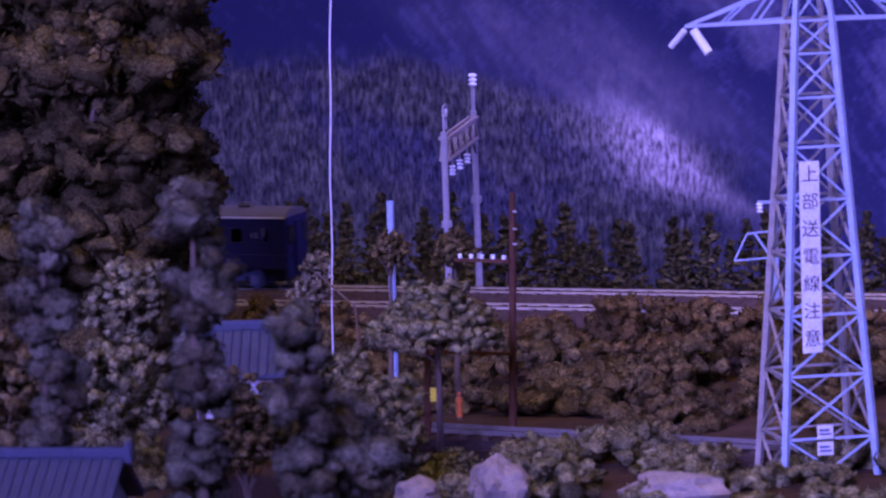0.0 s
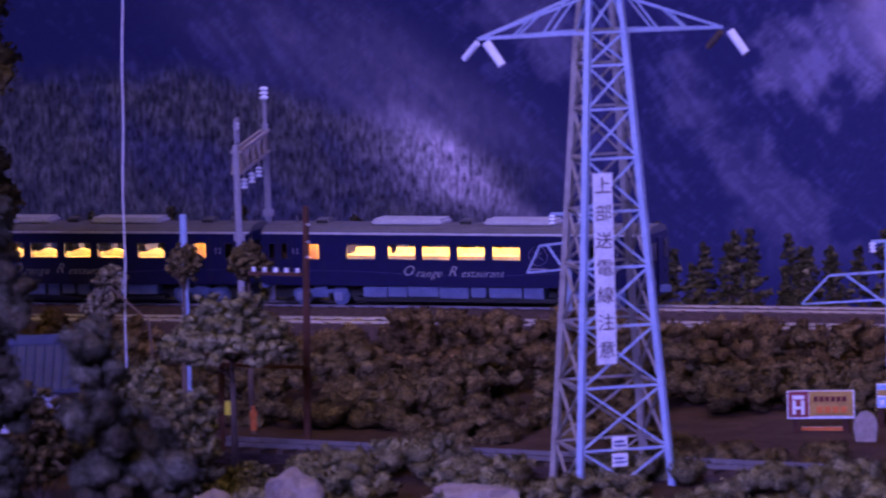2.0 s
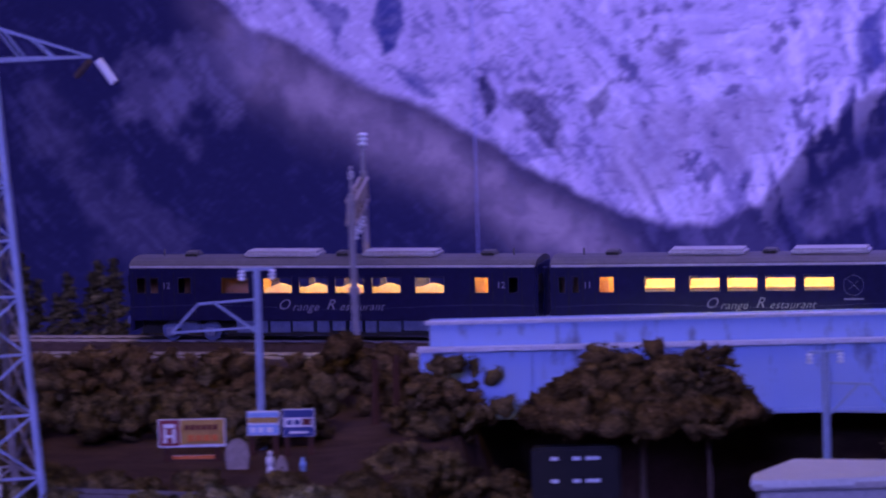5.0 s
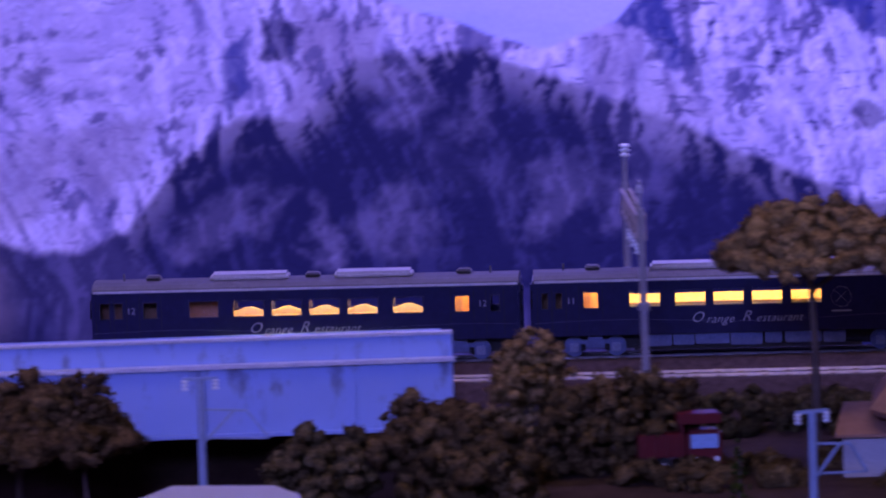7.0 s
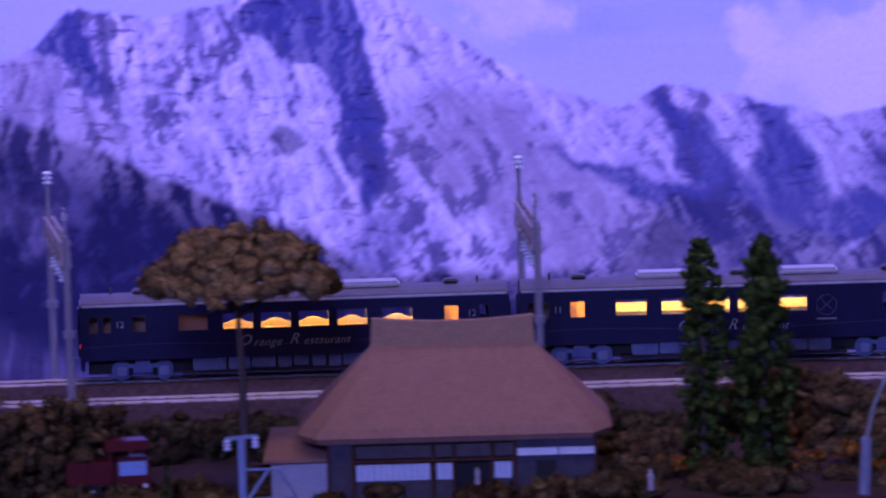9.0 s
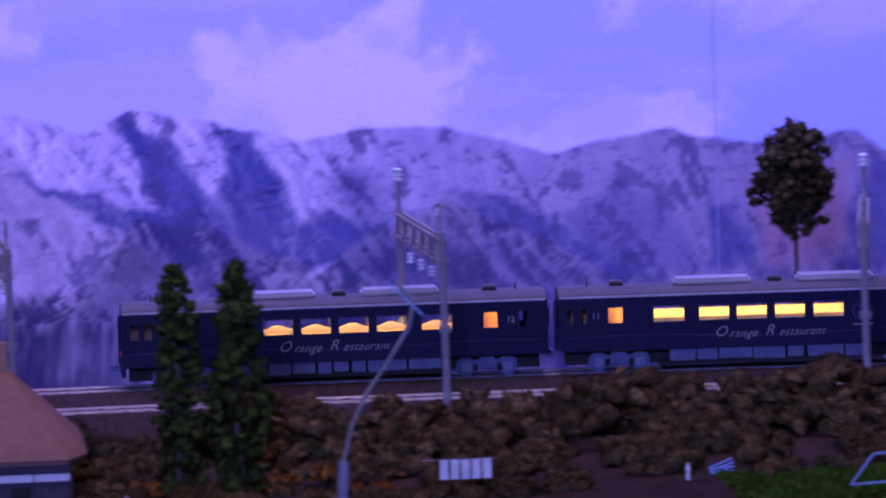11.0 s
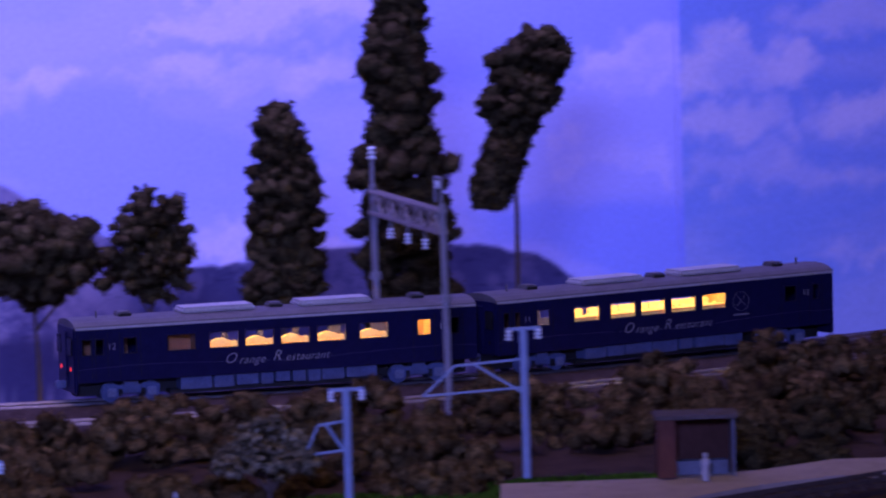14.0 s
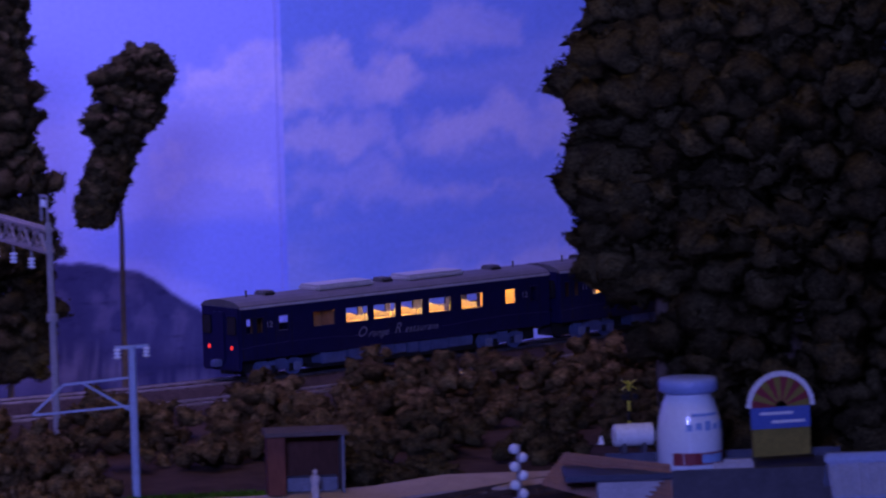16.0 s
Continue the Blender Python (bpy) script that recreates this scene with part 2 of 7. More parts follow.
def lathe(bm, profile, m=Matrix(), sides=20):
    """A turned form from (radius, height) pairs."""
    rings = []
    for r, z in profile:
        rings.append([bm.verts.new(m @ Vector((r * math.cos(2 * math.pi * i / sides), r * math.sin(2 * math.pi * i / sides), z))) for i in range(sides)])
    for a, b in zip(rings, rings[1:]):
        for i in range(sides):
            bm.faces.new((a[i], a[(i + 1) % sides], b[(i + 1) % sides], b[i]))
    bm.faces.new(rings[-1])
    bm.faces.new(rings[0][::-1])
    return bm


def array_mesh(name, verts, faces, material):
    me = bpy.data.meshes.new(name)
    k = faces.shape[1]
    me.vertices.add(len(verts))
    me.vertices.foreach_set("co", np.asarray(verts, dtype=np.float32).ravel())
    me.loops.add(faces.size)
    me.loops.foreach_set("vertex_index", faces.astype(np.int32).ravel())
    me.polygons.add(len(faces))
    me.polygons.foreach_set("loop_start", np.arange(0, faces.size, k, dtype=np.int32))
    me.update(calc_edges=True)
    me.materials.append(M[material] if isinstance(material, str) else material)
    return me


def ripple(p, k, seed):
    """A smooth random vector for each point, of waves some 3 / k long."""
    r = np.random.default_rng(seed)
    out = np.zeros_like(p)
    for i in range(3):
        for o in range(4):
            out[:, i] += np.sin(p @ (r.normal(size=3) * k * (0.7 + 0.45 * o)) + r.uniform(0, 6.28)) * (0.5, 0.42, 0.34, 0.28)[o]
    return out


def tufts(rng, lumps, size, fill=1.0):
    """Points of fine flock fibres on the outside of overlapping lumps (x, y, z, rx, rz)."""
    lumps = np.asarray(lumps, float)
    pts, nrm = [], []
    for i, (x, y, z, rx, rz) in enumerate(lumps):
        n = max(12, int(fill * 4 * math.pi * ((2 * rx * rz + rx * rx) / 3) / (size * size) * 1.5))
        d = rng.normal(size=(n, 3))
        d /= np.linalg.norm(d, axis=1, keepdims=True)
        pts.append(np.array((x, y, z)) + d * (rx, rx, rz) * rng.uniform(0.90, 1.22, (n, 1)))
        nrm.append(d)
    pts, nrm = np.concatenate(pts), np.concatenate(nrm)
    keep = np.ones(len(pts), bool)
    for x, y, z, rx, rz in lumps:
        q = ((pts[:, 0] - x) / rx) ** 2 + ((pts[:, 1] - y) / rx) ** 2 + ((pts[:, 2] - z) / rz) ** 2
        keep &= q > 0.68
    return pts[keep], nrm[keep]


_phi = (1 + 5 ** 0.5) / 2
ICO = np.array([(-1, _phi, 0), (1, _phi, 0), (-1, -_phi, 0), (1, -_phi, 0), (0, -1, _phi), (0, 1, _phi), (0, -1, -_phi), (0, 1, -_phi), (_phi, 0, -1), (_phi, 0, 1), (-_phi, 0, -1), (-_phi, 0, 1)]) / math.hypot(1, _phi)
ICO_FACES = np.array([(0, 11, 5), (0, 5, 1), (0, 1, 7), (0, 7, 10), (0, 10, 11), (1, 5, 9), (5, 11, 4), (11, 10, 2), (10, 7, 6), (7, 1, 8), (3, 9, 4), (3, 4, 2), (3, 2, 6), (3, 6, 8), (3, 8, 9), (4, 9, 5), (2, 4, 11), (6, 2, 10), (8, 6, 7), (9, 8, 1)])


def finer(verts, faces):
    """Each triangle of a unit ball cut in four."""
    vs, fs, seen = [tuple(v) for v in verts], [], {}

    def mid(p, q):
        key = (min(p, q), max(p, q))
        if key not in seen:
            m = (np.array(vs[p]) + np.array(vs[q])) / 2
            seen[key] = len(vs)
            vs.append(tuple(m / np.linalg.norm(m)))
        return seen[key]

    for p, q, r in faces:
        x, y, z = mid(p, q), mid(q, r), mid(r, p)
        fs += [(p, x, z), (x, q, y), (z, y, r), (x, y, z)]
    return np.array(vs), np.array(fs)


BALL, BALL_FACES = finer(ICO, ICO_FACES)


def flock(name, rng, pts, size, material, soft, stretch=1.0, cores=()):
    """One mesh of rough lumps with short fibres that stand off them."""
    n = len(pts)
    unit = lambda u: u / np.linalg.norm(u, axis=1, keepdims=True)
    way = unit(np.asarray(soft) + 0.75 * rng.normal(size=(n, 3)))
    across = unit(np.cross(way, rng.normal(size=(n, 3))))
    long = size * rng.uniform(0.50, 1.20, (n, 1))
    wide = size * rng.uniform(0.32, 0.62, (n, 1))
    v = np.stack([pts - across * wide - way * long * 0.4, pts + across * wide - way * long * 0.4, pts + way * long * (1.0, 1.0, stretch)], 1).reshape(-1, 3)
    f = np.arange(3 * n).reshape(-1, 3)
    soft = np.repeat(soft, 3, axis=0)
    if len(cores):
        c = np.asarray(cores, float)
        ball, facets = (BALL, BALL_FACES) if np.mean(c[:, 3]) > 0.0036 else (ICO, ICO_FACES)
        nb = len(ball)
        k = 0.92 + 0.10 * np.clip(rng.normal(size=(len(c), nb, 1)), -1.8, 1.8)
        w = c[:, None, :3] + ball[None] * k * np.stack([c[:, 3], c[:, 3], c[:, 4]], 1)[:, None, :]
        f = np.concatenate([f, (facets[None] + (np.arange(len(c)) * nb)[:, None, None]).reshape(-1, 3) + len(v)])
        v = np.concatenate([v, w.reshape(-1, 3)])
        soft = np.concatenate([soft, unit(np.tile(ball, (len(c), 1)) + 0.20 * rng.normal(size=(nb * len(c), 3)))])
        m = float(np.mean(c[:, 3]))
        v = v + 0.46 * m * ripple(v, 1.0 / m, 3) + 0.11 * m * ripple(v, 2.8 / m, 4)
        soft = unit(soft + 0.32 * ripple(v, 1.6 / m, 5))
    me = array_mesh(name, v, f, material)
    at = me.attributes.new("soft", "FLOAT_VECTOR", "POINT")
    at.data.foreach_set("vector", np.asarray(soft, np.float32).ravel())
    return me


def crown_lumps(rng, w, h, n, kind):
    """Lumps of a crown in its own space, base of the crown at z=0."""
    out = []
    for i in range(n):
        if kind == "umbrella":
            a, r = rng.uniform(0, 2 * math.pi), w * 0.5 * math.sqrt(rng.uniform(0, 1))
            top = h * (1 - (2 * r / w) ** 2 * 0.75) * (0.86 + 0.28 * noise.noise((12 * r / w * math.cos(a), 12 * r / w * math.sin(a), h * 90)))
            z = top * rng.uniform(0.48, 0.96)
            s = w * rng.uniform(0.028, 0.062)
            out.append((r * 0.88 * math.cos(a), r * 0.88 * math.sin(a), z, s, s * 0.72))
        elif kind == "ball":
            d = rng.normal(size=3)
            d /= np.linalg.norm(d)
            k = rng.uniform(0.5, 0.95) * (0.92 + 0.42 * noise.noise((d[0] * 2.2, d[1] * 2.2, d[2] * 2.2 + h * 140)))
            s = w * rng.uniform(0.038, 0.085)
            out.append((d[0] * w * 0.5 * k, d[1] * w * 0.5 * k, h * 0.5 + d[2] * h * 0.5 * k, s, s * 0.9))
        elif kind == "column":
            f = (i + 0.5) / n
            wz = w * 0.5 * np.interp(f, [0, 0.06, 0.45, 0.75, 0.92, 1.0], [0.62, 0.9, 1.0, 0.80, 0.52, 0.18]) * (1 + 0.42 * noise.noise((f * h * 42, w * 300, 0)))
            a, rr = rng.uniform(0, 2 * math.pi), math.sqrt(rng.uniform(0.15, 1))
            s = min(w, 0.072) * rng.uniform(0.08, 0.165)
            out.append((wz * rr * math.cos(a) + 0.10 * w * noise.noise((f * h * 30, 7, w * 90)), wz * rr * math.sin(a), f * h, s, s * 0.8))
        elif kind == "flame":
            f = (i + 0.5) / n
            wz = w * 0.5 * np.interp(f, [0, 0.1, 0.35, 0.6, 0.85, 1.0], [0.22, 0.42, 0.55, 0.80, 1.0, 0.40]) * (1 + 0.5 * noise.noise((f * h * 45, 3, w * 80)))
            a, rr = rng.uniform(0, 2 * math.pi), math.sqrt(rng.uniform(0.15, 1))
            s = w * rng.uniform(0.06, 0.13)
            out.append((wz * rr * math.cos(a) + w * 0.75 * (f - 0.5), wz * rr * math.sin(a), f * h, s, s * 0.8))
        elif kind == "stack":
            # round tufts threaded one over another on the wire
            m = max(3, int(round(h / (w * 0.78))))
            j = i % m
            f = (j + 0.5) / m
            rw = w * 0.5 * (1.12 - 0.42 * f) * (0.86 + 0.34 * noise.noise((j * 3.7, w * 700, h * 90)))
            cx, cy = 0.16 * w * noise.noise((j * 5.1, h * 50, 3)), 0.16 * w * noise.noise((9, j * 5.1, h * 50))
            d = rng.normal(size=3)
            d /= np.linalg.norm(d)
            k, s = rng.uniform(0.4, 0.92), w * rng.uniform(0.10, 0.19)
            out.append((cx + d[0] * rw * k, cy + d[1] * rw * k, f * h + d[2] * h / m * 0.56 * k, s, s * 0.85))
        elif kind == "spruce":
            # whorls of drooping branches up to a point
            f = (i / n) ** 0.85
            wz = w * 0.5 * (1 - f) ** 0.9 + w * 0.015
            a, rr = i * 2.4 + rng.uniform(-0.5, 0.5), rng.uniform(0.15, 1.0)
            s = max(w * 0.035, wz * 0.20) * (1.15 - 0.4 * rr)
            out.append((wz * rr * math.cos(a), wz * rr * math.sin(a), f * h - 0.30 * wz * rr + 0.002 * rng.normal(), s, s * 0.8))
        elif kind == "cone":
            z = h * (i / n) ** 1.15
            wz = w * 0.5 * (1.03 - z / h)
            a = i * 2.4 + rng.uniform(-0.4, 0.4)
            s = max(w * 0.05, wz * 0.42)
            out.append((wz * 0.62 * math.cos(a), wz * 0.62 * math.sin(a), z, s, s * 0.75))
    return out


def tree(name, x, y, z, height, crown_w, crown_h, kind, material, label, seed, n=40, size=0.0034, lean=0.0, trunk=0.004, group="", limbs=7):
    """A wire-and-flock tree: tapered trunk, limbs and a crown of tufts; crown_h is measured down from the top."""
    rng = np.random.default_rng(seed)
    thing = empty(name, pose(x, y, z), label, "tree", group)
    base = height - crown_h
    bm = bmesh.new()
    top = Vector((lean, 0, base + crown_h * (0.45 if kind in ("umbrella", "ball") else 0.9)))
    pts = [Vector((0, 0, -0.004)).lerp(top, i / 5) + Vector((rng.normal() * trunk * 0.5, rng.normal() * trunk * 0.5, 0)) * (0 < i < 5) for i in range(6)]
    for i in range(5):
        rod(bm, pts[i], pts[i + 1], trunk * (1 - 0.13 * i), trunk * (1 - 0.13 * (i + 1)))
    slim = 0.90 if kind in ("column", "flame") and crown_w < 0.06 else 1.0
    lumps = crown_lumps(rng, crown_w * slim, crown_h, int(n * dict(cone=1, spruce=3, stack=5.5, umbrella=6.5, ball=6.5, column=10.0 if crown_w > 0.06 else 7.0, flame=6.0)[kind]), kind)
    lumps = [(lx + lean, ly, lz + base, a, b) for lx, ly, lz, a, b in lumps]
    if kind in ("umbrella", "ball"):
        for i in range(limbs):
            k = lumps[int(rng.integers(len(lumps)))]
            s = Vector((lean, 0, base - crown_h * 0.25)).lerp(top, rng.uniform(0.0, 0.8))
            rod(bm, s, (k[0], k[1], k[2]), trunk * 0.42, trunk * 0.15, 6)
    part("trunk", bm, "bark", thing)
    size *= 0.44
    p, soft = tufts(rng, lumps, size, 0.34)
    ob = new("crown", flock("crown", rng, p, size * 0.98, material, soft, cores=lumps))
    ob.parent = thing
    return thing

# ---- the track's line ----
LINE = [(-2.2, 3.475), (-1.5, 3.445), (-1.0, 3.425), (-0.7, 3.400), (-0.5, 3.374), (-0.25, 3.371), (0.0, 3.383), (0.3, 3.386), (0.55, 3.370), (0.72, 3.348), (0.9, 3.352), (1.0, 3.366), (1.1, 3.394), (1.3, 3.474), (1.7, 3.640), (2.2, 3.850)]
_lx, _ly = np.array([p[0] for p in LINE]), np.array([p[1] for p in LINE])
_gx = np.linspace(-2.2, 2.2, 881)
_gy = np.interp(_gx, _lx, _ly)
_pad = np.pad(_gy, 28, mode="reflect", reflect_type="odd")
_gy = np.convolve(_pad, np.hanning(57) / np.hanning(57).sum(), "valid")
_gs = np.concatenate([[0], np.cumsum(np.hypot(np.diff(_gx), np.diff(_gy)))])
RAIL_Z = 1.0


def on_track(s, off=0.0):
    """The point of the far track at s metres along it, moved off to its side, and the heading."""
    x, y = np.interp(s, _gs, _gx), np.interp(s, _gs, _gy)
    x2, y2 = np.interp(s + 0.01, _gs, _gx), np.interp(s + 0.01, _gs, _gy)
    h = math.atan2(y2 - y, x2 - x)
    return Vector((x - off * math.sin(h), y + off * math.cos(h), RAIL_Z)), h


def line_y(x):
    return float(np.interp(x, _gx, _gy))


# ---- ground ----
def ground_z(x, y):
    """Height of the scenery: a shelf for the tracks that falls towards the viewer and, behind, down to the backdrop's foot."""
    d = line_y(x) - y
    right = min(1, max(0, (x - 0.35) / 0.15))
    z = 0.983 + 0.006 * right
    if d > 0.125:
        z -= (1 - right) * (0.05 * min(d - 0.125, 0.13) + 0.025 * max(0.0, d - 0.255) + 0.12 * max(0.0, d - 0.62)) + right * 0.02 * (d - 0.125)
    if d < -0.034:
        z -= 0.075 * min(1, (-0.034 - d) / 0.06)
    if -0.50 < x < -0.15 and d > 0.062:
        z -= 0.11 * min(1, (d - 0.062) / 0.02) * min(1, (x + 0.50) / 0.02, (-0.15 - x) / 0.04)
    return z + 0.003 * noise.noise((x * 14, y * 14, 0))


def build_ground():
    xs, ys = np.linspace(-2.0, 2.1, 330), np.concatenate([np.linspace(2.3, 2.9, 12), np.linspace(2.92, 3.6, 90), np.linspace(3.62, 4.35, 24)])
    v = np.array([(x, y, ground_z(x, y)) for y in ys for x in xs])
    nx = len(xs)
    f = np.array([(j * nx + i, j * nx + i + 1, (j + 1) * nx + i + 1, (j + 1) * nx + i) for j in range(len(ys) - 1) for i in range(nx - 1)])
    me = array_mesh("ground", v, f, "soil")
    me.shade_smooth()
    return tagged(new("ground", me), "brown earth scenery base of the model layout", "ground", kind="structure")


build_ground()


def strip(name, off, w_top, w_bot, z_top, z_bot, material, label, category, x0=-1.9, x1=1.9):
    """A ballast bed along the track."""
    s0, s1 = np.interp(x0, _gx, _gs), np.interp(x1, _gx, _gs)
    v, n = [], 0
    for s in np.arange(s0, s1, 0.02):
        for w, z in ((-w_bot, z_bot), (-w_top, z_top), (w_top, z_top), (w_bot, z_bot)):
            p, h = on_track(s, off(s) + w)
            v.append((p.x, p.y, z))
        n += 1
    f = [(4 * i + j, 4 * i + 4 + j, 4 * i + 5 + j, 4 * i + 1 + j) for i in range(n - 1) for j in range(3)]
    me = array_mesh(name, np.array(v), np.array(f), material)
    return tagged(new(name, me), label, category, kind="structure")


def rails(name, off, x0, x1, label):
    """Two rails on sleepers."""
    s0, s1 = np.interp(x0, _gx, _gs), np.interp(x1, _gx, _gs)
    thing = empty(name, Matrix(), label, "railway track", kind="structure")
    for side in (-0.00875, 0.00875):
        v, n = [], 0
        for s in np.arange(s0, s1, 0.015):
            for w, z in ((-0.0006, -0.0022), (-0.0006, 0), (0.0006, 0), (0.0006, -0.0022)):
                p, h = on_track(s, off(s) + side + w)
                v.append((p.x, p.y, p.z + z))
            n += 1
        f = [(4 * i + j, 4 * i + 4 + j, 4 * i + 5 + j, 4 * i + 1 + j) for i in range(n - 1) for j in range(3)]
        ob = new("rail", array_mesh("rail", np.array(v), np.array(f), "rail"))
        ob.parent = thing
    me = None
    for s in np.arange(s0, s1, 0.0125):
        p, h = on_track(s, off(s))
        if me is None:
            ob = part("sleeper", boxm(-0.0016, 0.0016, -0.0155, 0.0155, -0.004, -0.0009), "sleeper", thing)
            me = ob.data
        else:
            ob = new("sleeper", me)
            ob.parent = thing
        ob.matrix_world = Matrix.Translation(p) @ Matrix.Rotation(h, 4, "Z")
    return thing


def near_off(s):
    x = np.interp(s, _gs, _gx)
    return float(np.interp(x, [-2, -0.6, 0.0, 0.7, 1.0, 2], [-0.072, -0.074, -0.094, -0.088, -0.075, -0.07]))


def far_off(s):
    return 0.0


strip("ballast_far", far_off, 0.022, 0.034, 0.9987, 0.982, "ballast", "grey-brown ballast bed under the far track", "ballast")
strip("ballast_near", near_off, 0.022, 0.036, 0.9985, 0.979, "ballast", "grey-brown ballast bed under the near track", "ballast")
rails("track_far", far_off, -1.7, 1.75, "steel rails on dark sleepers, model railway main line")
rails("track_near", near_off, -1.7, 1.45, "steel rails on dark sleepers, second main line")

# ---- backdrop: a printed mountain panorama on the wall behind ----
BACK_Y = 4.0
RIDGE_FAR = [(-2.0, 1.5), (-0.75, 1.40), (-0.45, 1.30), (-0.34, 1.17), (-0.281, 1.160), (-0.209, 1.135), (-0.171, 1.123), (-0.122, 1.138), (-0.096, 1.166), (-0.045, 1.156), (0.009, 1.168), (0.05, 1.18), (0.11, 1.166),
             (0.153, 1.135), (0.203, 1.105), (0.252, 1.090), (0.283, 1.105), (0.341, 1.094), (0.388, 1.080), (0.424, 1.087), (0.485, 1.086), (0.555, 1.066), (0.622, 1.081),
             (0.685, 1.068), (0.756, 1.073), (0.780, 1.056), (0.808, 1.073), (0.848, 1.052), (0.938, 1.003), (0.998, 1.009), (1.041, 1.014), (1.087, 1.015), (1.146, 1.010), (1.185, 1.002), (1.216, 0.979), (1.26, 0.955), (2.2, 0.94)]
RIDGE_NEAR = [(-2.0, 1.5), (-0.85, 1.21), (-0.777, 1.135), (-0.688, 1.09), (-0.627, 1.059), (-0.550, 1.015), (-0.50, 0.995), (-0.443, 1.008), (-0.41, 1.05), (-0.37, 1.085), (-0.321, 1.082), (-0.29, 1.12), (-0.209, 1.125),
              (-0.15, 1.10), (-0.069, 1.066), (0.0, 1.035), (0.05, 1.015), (0.10, 0.985), (0.24, 0.985), (0.285, 1.035), (0.33, 1.028), (0.40, 0.995), (0.44, 1.02), (0.484, 1.042), (0.60, 0.985), (0.7, 0.97), (2.2, 0.9)]


